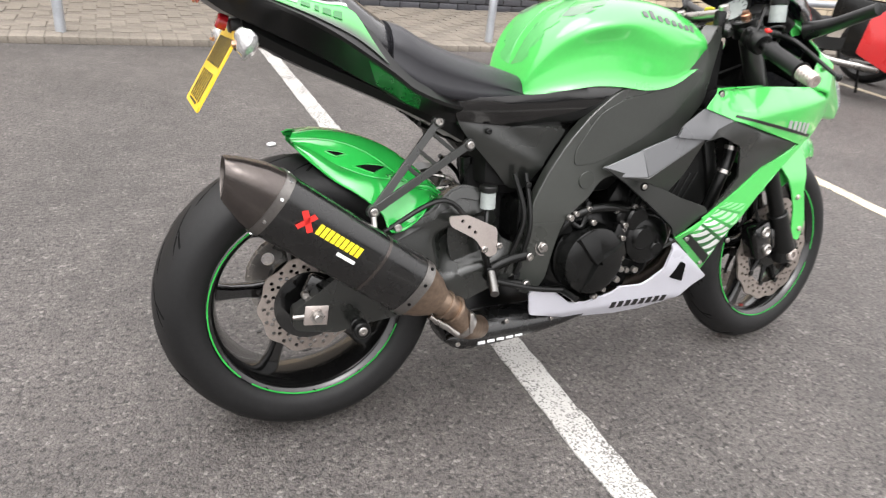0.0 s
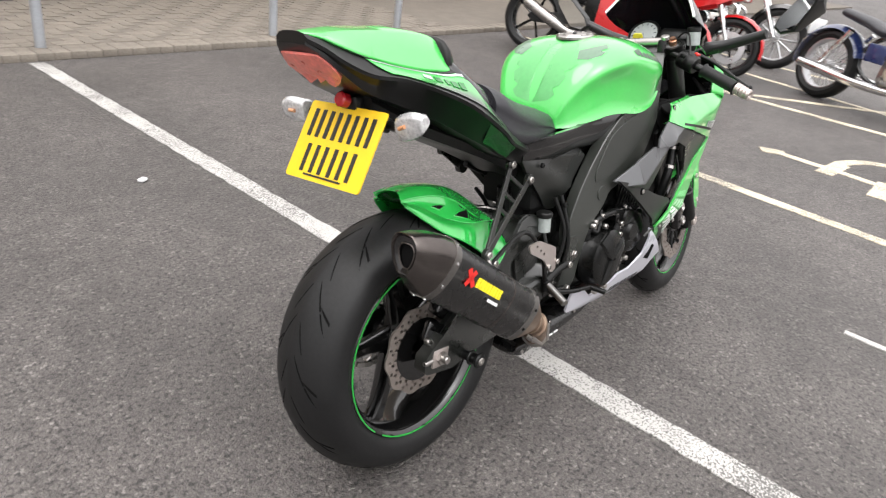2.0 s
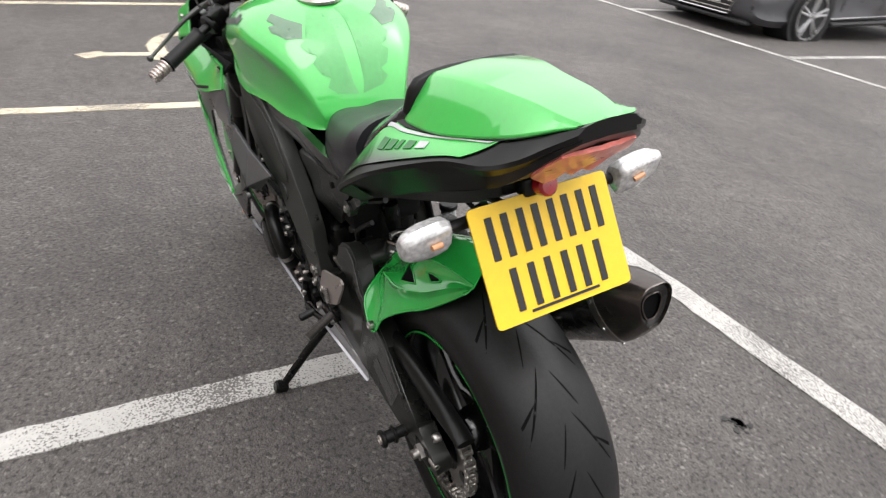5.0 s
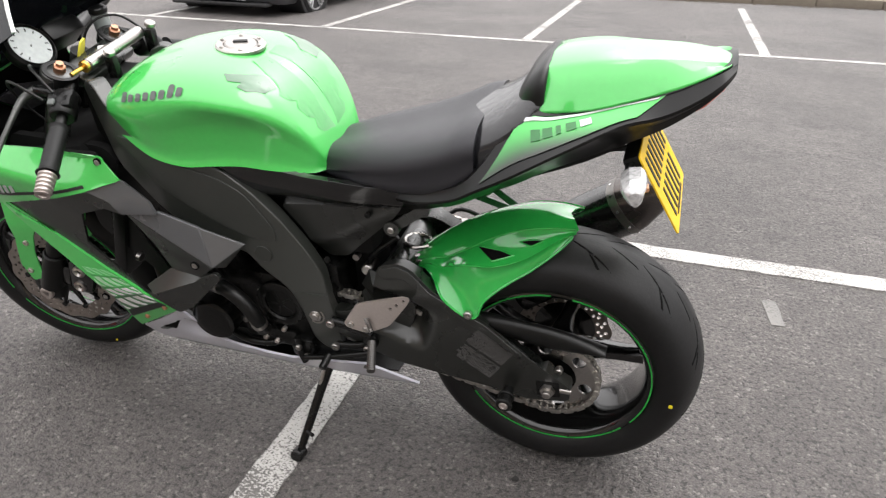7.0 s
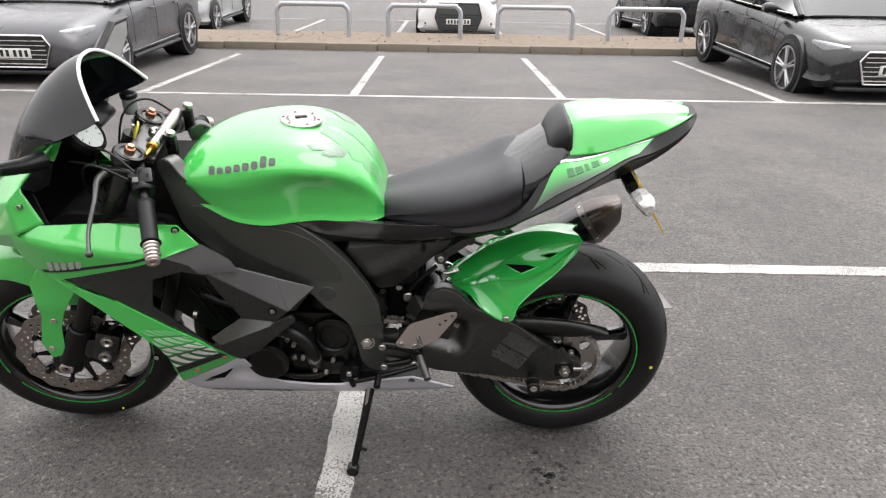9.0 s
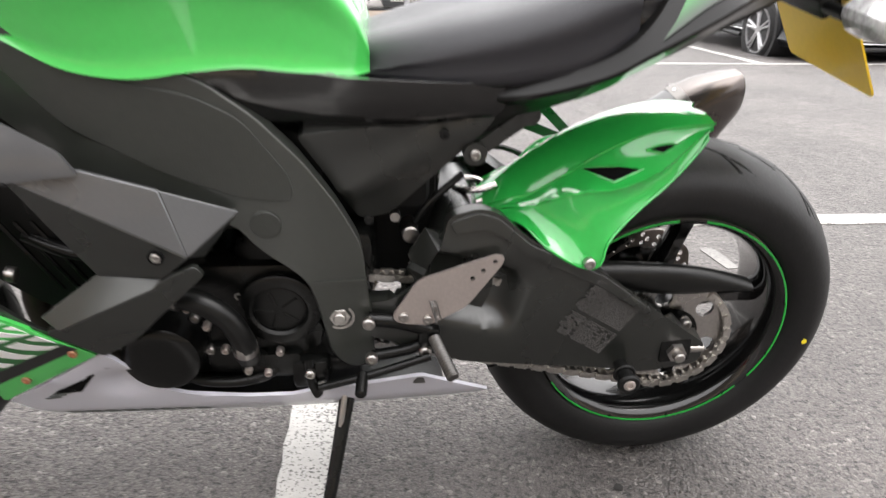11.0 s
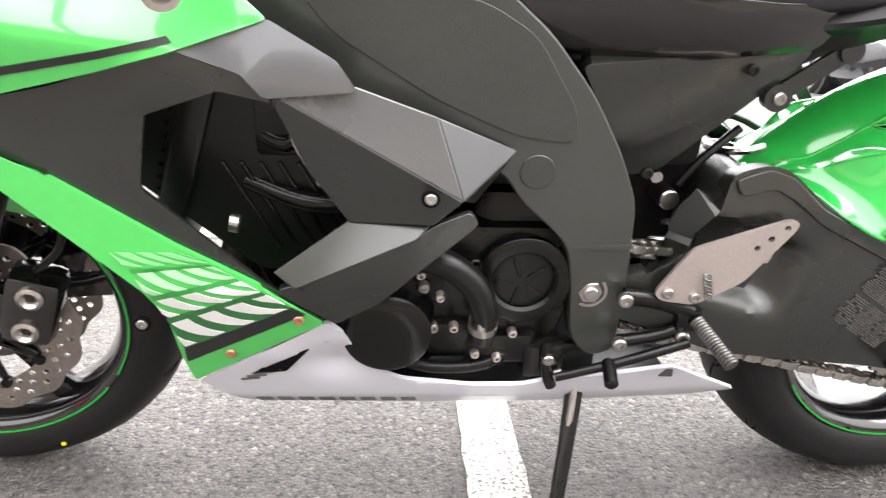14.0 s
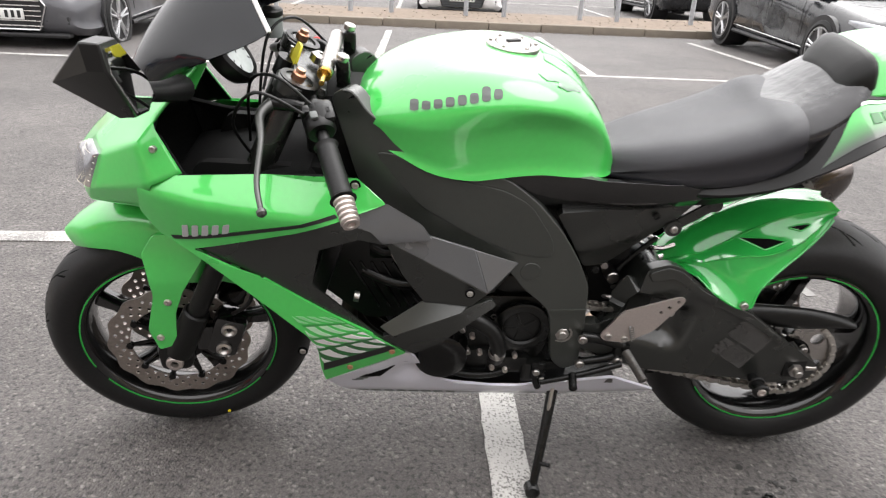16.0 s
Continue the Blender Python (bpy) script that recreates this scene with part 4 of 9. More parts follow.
def on_hugger(x, z, s, out=0.0):
    """The place on the hugger's flank at x and z, s = 1 on the left."""
    hit, nrm = HUGGER_TREE.ray_cast(Vector((x, s * 0.4, z)), Vector((0, -s, 0)))[:2]
    if hit is None:
        return Vector((x, s * 0.10, z))
    return hit + nrm * (out if nrm.y * s > 0 else -out)


for s in (1, -1):
    for poly in ([(0.182, 0.6165), (0.160, 0.6235), (0.125, 0.630), (0.094, 0.630), (0.138, 0.613)], [(0.088, 0.651), (0.070, 0.657), (0.048, 0.660), (0.040, 0.659), (0.062, 0.648)]):
        bm = B()
        # no hole is cut: a dark sheet on the skin paints the vent's shade
        sheet(bm, poly, lambda x, z: s * (abs(on_hugger(x, z, s).y) + 0.0016), 0.003, 0.005, (), 0.003)
        vent = part("vent", bm, RECESS_AND_TRIM, hugger, "dark sheet laid on for the shade inside a vent", sharp=60)
        bm = B()
        rim = [on_hugger(u, v, s, 0.0008) for u, v in rounded(poly, 0.003, 2)]
        tube(bm, rim + rim[:1], 0.0017, 6, 2)
        part("vent_lip", bm, HUGGER_GREEN, vent)
    ridge = catmull([Vector((p[1][0], s * p[1][1], p[1][2])) for p in H], 3)
    bm = B()
    tube(bm, ridge[::2], 0.0022, 8, 3)
    part("pressed_rib", bm, HUGGER_GREEN, hugger)
    flare = catmull([Vector((p[2][0], s * p[2][1], p[2][2])) for p in H[2:7]], 3)
    bm = B()
    tube(bm, flare[::2], [0.0008, 0.0022, 0.0026, 0.0026, 0.001], 8, 3)
    part("pressed_rib", bm, HUGGER_GREEN, hugger)
    hem = catmull([Vector((p[3][0], s * p[3][1], p[3][2])) for p in H], 3)
    bm = B()
    tube(bm, hem[::2], 0.0026, 8, 3)
    part("rolled_hem", bm, HUGGER_GREEN, hugger)
    bm = B()
    hexbolt(bm, (0.175, s * 0.1545, 0.506), (0, s, 0.1), 0.009, 0.006)
    hexbolt(bm, (0.322, s * 0.037, 0.540), (0, s * 0.5, 0.8), 0.007, 0.004)
    parts("bolt", bm, STEEL, hugger)

# ---- exhaust on the right ----
A0, A1 = Vector((0.185, -0.207, 0.395)), Vector((-0.105, -0.207, 0.600))
AD = (A1 - A0).normalized()
AU = Vector((0, 1, 0)).cross(AD).normalized()
if AU.z < 0:
    AU = -AU
AY = Vector((0, 1, 0))
HEX = [(0.0, 1.0), (0.60, 0.95), (0.96, 0.60), (1.0, 0.16), (0.80, -0.46), (0.40, -0.95), (0.0, -1.0)]


def hexring(c, hy, hz, slant=0.0):
    half = [(y * hy, z * hz) for y, z in HEX]
    pts = half + [(-y, z) for y, z in reversed(half[1:-1])]
    return catmull([Vector(c) + AY * y + AU * z + AD * (slant * z) for y, z in pts], 3, True)


L0 = (A1 - A0).length
bm = B()
loft(bm, [hexring(A0 + AD * t, 0.053, 0.0645) for t in (0.0, 0.10, 0.2, L0)])
muff = part("muffler", bm, CARBON, bike, "black carbon exhaust canister")
bm = B()
E = A1
M = E + AD * 0.087 - AU * 0.007
loft(bm, [hexring(E, 0.0535, 0.065), hexring(E + AD * 0.03 - AU * 0.001, 0.0505, 0.0595, 0.12), hexring(E + AD * 0.062 - AU * 0.004, 0.0430, 0.0475, 0.35), hexring(M, 0.0345, 0.0365, 0.56), hexring(M + AD * 0.002, 0.0330, 0.0345, 0.56), hexring(M - AD * 0.003, 0.0312, 0.0325, 0.54), hexring(M - AD * 0.030, 0.0285, 0.030, 0.4)])
cap = part("end_cap", bm, CAP_GREY, muff, "grey tapered end cap")
bm = B()
loft(bm, [hexring(M - AD * 0.026, 0.0295, 0.031, 0.42), hexring(M - AD * 0.006, 0.0305, 0.032, 0.54), hexring(M - AD * 0.010, 0.0205, 0.0215, 0.52), hexring(M - AD * 0.020, 0.0190, 0.020, 0.4)])
part("end_plate", bm, GLOSS_BLACK, cap, "gloss black end plate")
bm = B()
lip = hexring(M - AD * 0.0085, 0.0205, 0.0215, 0.52)
tube(bm, lip[::2] + lip[:1], 0.0020, 8, 2)
part("outlet", bm, CAP_GREY, cap)
# near-black plug: shade of the hollow outlet put into colour
bm = B()
loft(bm, [hexring(M - AD * 0.050, 0.016, 0.017, 0.2), hexring(M - AD * 0.015, 0.0192, 0.0202, 0.5)])
part("bore", bm, RECESS_AND_TRIM, cap)
for t, w in ((L0 - 0.016, 0.019), (-0.012, 0.022)):
    bm = B()
    loft(bm, [hexring(A0 + AD * t, 0.0545, 0.0660), hexring(A0 + AD * (t + w), 0.0545, 0.0660)])
    ring = part("steel_band", bm, BAND_STEEL, muff, "riveted steel band")
    bm = B()
    for k in range(9):
        q = hexring(A0 + AD * (t + w / 2), 0.0546, 0.0661)[k * 4]
        d = (q - (A0 + AD * (t + w / 2))).normalized()
        rod(bm, q - d * 0.004, q + d * 0.0018, 0.0035, seg=8)
    parts("rivet", bm, RECESS_AND_TRIM if t < 0 else CHROME, ring)
bm = B()
loft(bm, [hexring(A0 + AD * 0.105, 0.0536, 0.0652), hexring(A0 + AD * 0.112, 0.0536, 0.0652)])
part("seam_band", bm, CAP_GREY, muff)
bm = B()
loft(bm, [hexring(A0 - AD * 0.012, 0.053, 0.0635), hexring(A0 - AD * 0.05, 0.042, 0.050), hexring(A0 - AD * 0.075, 0.034, 0.036)])
tube(bm, [A0 - AD * 0.06, A0 - AD * 0.13 + Vector((0, 0.01, 0)), Vector((0.335, -0.175, 0.262)), Vector((0.40, -0.12, 0.225))], 0.029, 20)
pipe = part("link_pipe", bm, TITAN, bike, "heat-stained brown titanium link pipe")
for t in (0.105, 0.135):
    bm = B()
    c = A0 - AD * t + Vector((0, 0.008, 0))
    lathe(bm, [(0.028, -0.005), (0.034, -0.003), (0.034, 0.003), (0.028, 0.005)], c, AD, 28)
    part("weld_ring", bm, TITAN, pipe)
bm = B()
lathe(bm, [(0.028, -0.008), (0.035, -0.008), (0.035, 0.008), (0.028, 0.008)], (0.330, -0.178, 0.270), (0.7, 0.1, -0.6), 28)
block(bm, (0.335, -0.213, 0.285), (0.010, 0.006, 0.05), 0.002)
part("clamp", bm, STEEL, pipe, "steel hose clamp")
for k in range(3):
    bm = B()
    c = A0 - AD * (0.105 + 0.02 * k) + AU * (-0.036) + AY * -0.01
    tube(bm, [c + AD * 0.02, c + AU * -0.008, c - AD * 0.02], 0.002, 6)
    rod(bm, c + AD * 0.025, c - AD * 0.025 - AU * 0.004, 0.006, seg=10)
    part("spring", bm, STEEL, pipe)


def badge(bm, y_out, t0, z0, pts, th=0.0012):
    """A flat shape on the canister's outer flank, in metres along and up it."""
    base = A0 + AD * t0 - AY * y_out + AU * z0
    loft(bm, [[base + AD * -u + AU * v for u, v in pts], [base + AD * -u + AU * v - AY * th for u, v in pts]])


for mt, name, shapes in (
    (PRINT_RED, "red_emblem", [[(0, 0.012), (0.009, 0.020), (0.040, -0.010), (0.031, -0.018)], [(0.004, -0.016), (0.012, -0.020), (0.034, 0.016), (0.024, 0.020)]]),
    (PRINT_YELLOW, "yellow_badge", [[(0.046 + 0.0115 * k, 0.011), (0.0545 + 0.0115 * k, 0.011), (0.0525 + 0.0115 * k, -0.011), (0.044 + 0.0115 * k, -0.011)] for k in range(9)]),
    (PRINT_WHITE, "white_badge", [[(0.104, -0.019), (0.146, -0.019), (0.146, -0.026), (0.104, -0.026)]]),
):
    bm = B()
    for sh in shapes:
        badge(bm, 0.0532, L0 - 0.05, 0.010, sh, 0.002)
    parts(name, bm, mt, muff)

# exhaust hanger: a ladder-shaped black bracket
HA, HB, HC = Vector((0.277, -0.112, 0.722)), Vector((0.353, -0.114, 0.670)), Vector((0.112, -0.178, 0.553))


def strap(bm, p, q, w, th=0.006, n=Vector((0, 1, 0))):
    d = (q - p).normalized()
    s = d.cross(n).normalized()
    up = s.cross(d).normalized()
    loft(bm, [[c + s * w * a + up * th * b for a, b in ((-0.5, -0.5), (0.5, -0.5), (0.5, 0.5), (-0.5, 0.5))] for c in (p, q)])


bm = B()
strap(bm, HA, HC, 0.018)
strap(bm, HB, HC, 0.018)
for t in (0.12, 0.32, 0.5):
    strap(bm, HA + (HC - HA) * t, HB + (HC - HB) * (t + 0.02), 0.009)
for p in (HA, HB, HC):
    rod(bm, p - AY * 0.006, p + AY * 0.006, 0.014, seg=20)
hang = part("exhaust_hanger", bm, SATIN_BLACK, bike, "black ladder-shaped exhaust hanger", bevel=0.001)
for p in (HA, HB, HC):
    bm = B()
    hexbolt(bm, p - AY * 0.006, (0, -1, 0), 0.009, 0.006)
    parts("bolt", bm, STEEL, hang)
bm = B()
rod(bm, HC, HC + Vector((0.0, -0.02, -0.05)), 0.006)
part("hanger_stay", bm, STEEL, hang)
# passenger footrest hanger blank on the left
bm = B()
strap(bm, Vector((0.277, 0.108, 0.722)), Vector((0.35, 0.104, 0.665)), 0.022)
rod(bm, (0.35, 0.098, 0.665), (0.35, 0.114, 0.665), 0.017, seg=20)
rod(bm, (0.277, 0.100, 0.722), (0.277, 0.116, 0.722), 0.014, seg=20)
stay = part("peg_stay", bm, SATIN_BLACK, bike)
bm = B()
hexbolt(bm, (0.35, 0.114, 0.665), (0, 1, 0), 0.008)
parts("bolt", bm, STEEL, stay)


# ---- tank, seat and tail ----
T = [  # x, top, half width, bottom, boxiness of the rear
    (1.003, 0.868, 0.070, 0.842, 0.0), (0.990, 0.905, 0.112, 0.850, 0.0), (0.955, 0.940, 0.150, 0.846, 0.0), (0.905, 0.968, 0.173, 0.826, 0.05),
    (0.845, 0.986, 0.188, 0.799, 0.25), (0.775, 0.994, 0.192, 0.788, 0.55), (0.705, 0.992, 0.189, 0.795, 0.85), (0.645, 0.980, 0.179, 0.797, 1.0),
    (0.590, 0.955, 0.160, 0.789, 1.25), (0.545, 0.912, 0.134, 0.781, 1.6), (0.512, 0.855, 0.108, 0.775, 2.0), (0.494, 0.805, 0.088, 0.775, 2.0)]
TANK_FRONT = [(0, 0), (0.34, 0.02), (0.66, 0.10), (0.90, 0.28), (1.0, 0.50), (0.97, 0.70), (0.93, 0.90), (0.88, 1.0)]
TANK_KNEE = [(0, 0), (0.42, 0.005), (0.78, 0.07), (1.0, 0.25), (0.945, 0.38), (0.88, 0.53), (0.87, 0.88), (0.84, 1.0)]
TANK_BACK = [(0, 0), (0.55, -0.01), (0.90, 0.02), (1.0, 0.13), (1.0, 0.34), (0.99, 0.55), (1.0, 0.86), (0.97, 1.0)]


def tank_half(x):
    """The tank's left half at x: round at the front, hollowed for the knee, square at the back."""
    zt, w, zb, r = (float(np.interp(x, [t[0] for t in T][::-1], [t[i] for t in T][::-1])) for i in (1, 2, 3, 4))
    pa, pb, q = (TANK_FRONT, TANK_KNEE, r) if r <= 1 else (TANK_KNEE, TANK_BACK, r - 1)
    return [((u0 + (u1 - u0) * q) * w, zt - (v0 + (v1 - v0) * q) * (zt - zb)) for (u0, v0), (u1, v1) in zip(pa, pb)]


bm = B()
skin(bm, [half_ring(t[0], tank_half(t[0]) + [(0, t[3])]) for t in T], 5, 3)
TANK_TREE = BVHTree.FromBMesh(bm)
tank = part("fuel_tank", bm, GREEN, bike, "glossy green fuel tank", sharp=70)


def tank_xyz(x, f, out=0.0):
    """A place on the tank's left shoulder: f runs from the top middle (0) to the flank (1); below 0 it is the right side."""
    h = tank_half(x)
    line = catmull([Vector((0, -h[1][0], h[1][1]))] + [Vector((0, y, z)) for y, z in h], 8)[8:]
    k = float(np.interp(abs(f), [0, 0.2, 0.45, 0.7, 1.0], [0, 8, 16, 24, 32]))
    i = min(int(k), len(line) - 2)
    p, d = line[i].lerp(line[i + 1], k - i), (line[i + 1] - line[i]).normalized()
    n = Vector((0, -d.z, d.y))
    q = Vector((x, p.y, p.z))
    hit = TANK_TREE.ray_cast(q + n * 0.06, -n)[0]
    p = (hit or q) + n * out
    return Vector((x, math.copysign(p.y, f), p.z))


def tank_decal(name, shapes, material, label=""):
    bm = B()
    for sh in shapes:
        pts = rounded(sh, 0.02, 2) if len(sh) < 5 else [Vector(p) for p in sh]
        t = B()
        vs, es = list(pts), [(i, (i + 1) % len(pts)) for i in range(len(pts))]
        xs_, fs_ = [p[0] for p in pts], [p[1] for p in pts]
        for i in range(1, 12):
            for j in range(1, 12):
                q = Vector((min(xs_) + (max(xs_) - min(xs_)) * i / 12, min(fs_) + (max(fs_) - min(fs_)) * j / 12))
                if inside(q, pts):
                    vs.append(q)
        v2, _, f2, *_ = mathutils.geometry.delaunay_2d_cdt(vs, es, [], 0, 1e-6)
        bv = [t.verts.new(tank_xyz(p[0], p[1], 0.0016)) for p in v2]
        for f in f2:
            c = sum((v2[i] for i in f), Vector((0, 0))) / len(f)
            if inside(c, pts):
                t.faces.new([bv[i] for i in f])
        bmesh.ops.delete(t, geom=[v for v in t.verts if not v.link_faces], context="VERTS")
        bmesh.ops.recalc_face_normals(t, faces=t.faces[:])
        absorb(bm, t)
    return parts(name, bm, material, tank, label)


# the maker's name becomes plain bars along each flank; claw-shaped dark pad behind the cap
for s in (1, -1):
    bars = []
    for k in range(8):
        x, lo, hi = 0.890 - 0.0205 * k, 0.800 - 0.0215 * k, (0.655 if k in (0, 6) else 0.69) - 0.0185 * k
        bars.append([(x, s * lo), (x - 0.015, s * (lo - 0.008)), (x - 0.015, s * hi), (x, s * hi)])
    tank_decal("name_bar", bars, PRINT_GREY)
CLAW = mat("translucent_tank_pad", (0.075, 0.36, 0.10), 0.34, coat=0.6, var=0.1, scale=25)
CLAW_TIP = mat("grey_tank_pad", (0.085, 0.17, 0.10), 0.34, coat=0.6, var=0.12, scale=25)
for s in (1, -1):
    tank_decal("tank_pad", [[(0.640, s * 0.02), (0.645, s * 0.13), (0.606, s * 0.19), (0.574, s * 0.25), (0.566, s * 0.32), (0.552, s * 0.29), (0.546, s * 0.22), (0.538, s * 0.29), (0.524, s * 0.25), (0.520, s * 0.18), (0.512, s * 0.24), (0.506, s * 0.18), (0.503, s * 0.02)]], CLAW, "translucent claw-shaped tank pad")
    tank_decal("pad_tip", [[(0.668, s * 0.36), (0.652, s * 0.43), (0.628, s * 0.40), (0.632, s * 0.46), (0.612, s * 0.475), (0.584, s * 0.40), (0.576, s * 0.27), (0.606, s * 0.205), (0.630, s * 0.29)]], CLAW_TIP, "grey claw tip")
bm = B()
CAPM = Matrix.Translation((0.700, 0, 0.9885)) @ Matrix.Rotation(radians(-4), 4, "Y")
lathe(bm, [(0.034, 0.0), (0.052, 0.0), (0.052, 0.006), (0.049, 0.009), (0.036, 0.009), (0.034, 0.006)], (0, 0, 0), (0, 0, 1), 40)
cap_ring = part("cap_ring", bm, STEEL, tank, "brushed filler cap ring", CAPM)
bm = B()
lathe(bm, [(0.0005, 0.0), (0.033, 0.0), (0.033, 0.008), (0.030, 0.011), (0.0005, 0.012)], (0, 0, 0), (0, 0, 1), 36)
lid = part("filler_cap", bm, STEEL, tank, "steel locking filler cap", CAPM)
bm = B()
block(bm, (0, 0, 0.013), (0.030, 0.011, 0.004), 0.002, Matrix.Rotation(0.5, 4, "Z"))
part("key_flap", bm, PRINT_BLACK, lid, "", CAPM)
bm = B()
for k in range(6):
    a = k * math.pi / 3
    hexbolt(bm, (0.043 * math.cos(a), 0.043 * math.sin(a), 0.009), (0, 0, 1), 0.004, 0.003)
parts("bolt", bm, STEEL, cap_ring, "", CAPM)

S_ = [(0.535, 0.800, 0.070, 0.768), (0.485, 0.816, 0.092, 0.764), (0.41, 0.838, 0.118, 0.762), (0.31, 0.866, 0.140, 0.768), (0.235, 0.894, 0.152, 0.782), (0.195, 0.914, 0.155, 0.800), (0.160, 0.924, 0.150, 0.828)]
bm = B()
skin(bm, [half_ring(x, [(0, zt - 0.004), (0.5 * w, zt), (0.84 * w, zt - 0.010), (w, zt - 0.036), (1.0 * w, (zt + zb) / 2 - 0.01), (0.95 * w, zb), (0, zb)]) for x, zt, w, zb in S_], 4, 3)
seat = part("seat", bm, SEAT_VINYL, bike, "black vinyl rider seat with raised back stop", sharp=75)
STOP = mat("glossy_grey_film", (0.012, 0.012, 0.014), 0.22, coat=0.5, var=0.4, scale=18, fine=40)
_n, _l = STOP.node_tree.nodes, STOP.node_tree.links
crease, stretch, dent, where = _n.new("ShaderNodeTexNoise"), _n.new("ShaderNodeMapping"), _n.new("ShaderNodeBump"), _n.new("ShaderNodeTexCoord")
stretch.inputs["Rotation"].default_value, stretch.inputs["Scale"].default_value = (0, radians(35), 0), (1.0, 1.0, 0.18)
crease.inputs["Scale"].default_value, crease.inputs["Detail"].default_value = 42, 2
dent.inputs["Strength"].default_value, dent.inputs["Distance"].default_value = 0.5, 0.006
_l.new(where.outputs["Object"], stretch.inputs["Vector"])
_l.new(stretch.outputs[0], crease.inputs["Vector"])
_l.new(crease.outputs["Fac"], dent.inputs["Height"])
_l.new(dent.outputs[0], _n["Principled BSDF"].inputs["Normal"])
bm = B()
skin(bm, [half_ring(x, [(0, zt - 0.004), (0.5 * w, zt), (0.84 * w, zt - 0.010), (w, zt - 0.034), (1.0 * w, (zt + zb) / 2 - 0.01), (0.95 * w, zb), (0, zb)], -0.22) for x, zt, w, zb in ((0.224, 0.893, 0.108, 0.85), (0.214, 0.904, 0.130, 0.84), (0.165, 0.930, 0.146, 0.835), (0.115, 0.964, 0.138, 0.862), (0.075, 0.998, 0.112, 0.905))], 4, 3)
part("back_stop", bm, STOP, seat, "glossy grey film-covered back stop", sharp=70)

# tail body: seam below the cowl, widest crease and lower edge of the left half, from the seat to the tip
TAIL = [
    (0.345, (0.106, 0.768), (0.118, 0.750), (0.098, 0.712)), (0.28, (0.142, 0.780), (0.152, 0.766), (0.118, 0.728)),
    (0.20, (0.166, 0.815), (0.178, 0.797), (0.130, 0.760)), (0.150, (0.168, 0.858), (0.190, 0.830), (0.132, 0.788)),
    (0.085, (0.122, 0.946), (0.195, 0.870), (0.130, 0.820)), (0.03, (0.114, 0.953), (0.188, 0.903), (0.121, 0.850)),
    (-0.03, (0.104, 0.962), (0.164, 0.932), (0.113, 0.878)), (-0.09, (0.090, 0.975), (0.130, 0.955), (0.100, 0.904)),
    (-0.15, (0.080, 0.993), (0.105, 0.966), (0.084, 0.930)), (-0.20, (0.068, 1.014), (0.090, 0.990), (0.077, 0.966)),
    (-0.236, (0.056, 1.030), (0.073, 1.016), (0.066, 0.999)), (-0.256, (0.036, 1.040), (0.046, 1.032), (0.040, 1.020))]
tail_run = [catmull([(r[0], *r[k]) for r in TAIL], 6) for k in (1, 2, 3)]


def tail_at(k, x):
    """The tail's seam (0), crease (1) or lower edge (2) at x."""
    line = tail_run[k][::-1]
    return Vector((x, *(float(np.interp(x, [p.x for p in line], [p[i] for p in line])) for i in (1, 2))))


def tail_patch(f0, f1, front, back, k=0, out=0.0024, s=1, n=14):
    """A thin panel between two of the tail's lines, from fraction f0 to f1 down; front and back give x at both edges."""
    rows = []
    for i in range(n + 1):
        row = []
        for j in range(5):
            q = j / 4
            f = f0 + (f1 - f0) * q
            x0, x1 = front[0] + (front[1] - front[0]) * q, back[0] + (back[1] - back[0]) * q
            x = x0 + (x1 - x0) * i / n
            a, b, d = tail_at(k, x), tail_at(k + 1, x), tail_at(k, x - 0.01)
            nrm = (b - a).cross(d - a).normalized()
            nrm = nrm if nrm.y > 0 else -nrm
            v = a.lerp(b, f) + nrm * out
            row.append(Vector((v.x, s * v.y, v.z)))
        rows.append(row)
    t = B()
    surface(t, rows, 0.001)
    return t


bm = B()
rings = []
for a, b, c in zip(*tail_run):
    half = [(0, a.z + 0.004), (a.y * 0.6, a.z + 0.003), (a.y, a.z), ((a.y + b.y) / 2 - 0.001, (a.z + b.z) / 2), (b.y, b.z), (b.y * 0.965 + c.y * 0.035 - 0.001, b.z - 0.007), ((b.y + c.y) / 2 - 0.004, (b.z + c.z) / 2), (c.y, c.z), (0, c.z + 0.002)]
    rings.append(half_ring(a.x, half))
loft(bm, rings)
tail = part("tail_unit", bm, TAIL_BLACK, bike, "satin black tail fairing with fading green side panels", sharp=24)
C_ = [(0.066, 1.000, 0.104, 0.950), (0.046, 1.028, 0.115, 0.954), (-0.03, 1.044, 0.110, 0.964), (-0.10, 1.046, 0.093, 0.980), (-0.165, 1.048, 0.080, 1.000), (-0.205, 1.046, 0.070, 1.017), (-0.232, 1.044, 0.058, 1.030), (-0.247, 1.041, 0.042, 1.035)]
bm = B()
skin(bm, [half_ring(x, [(0, zt), (0.56 * w, zt - 0.006), (0.65 * w, zt - 0.012), (0.83 * w, (zt + zb) / 2 - 0.002), (w, zb + 0.005), (0.985 * w, zb), (0, zb)]) for x, zt, w, zb in C_], 5, 1)
part("seat_cowl", bm, GREEN, tail, "glossy green single-seat cowl", bevel=0.003, sharp=28)
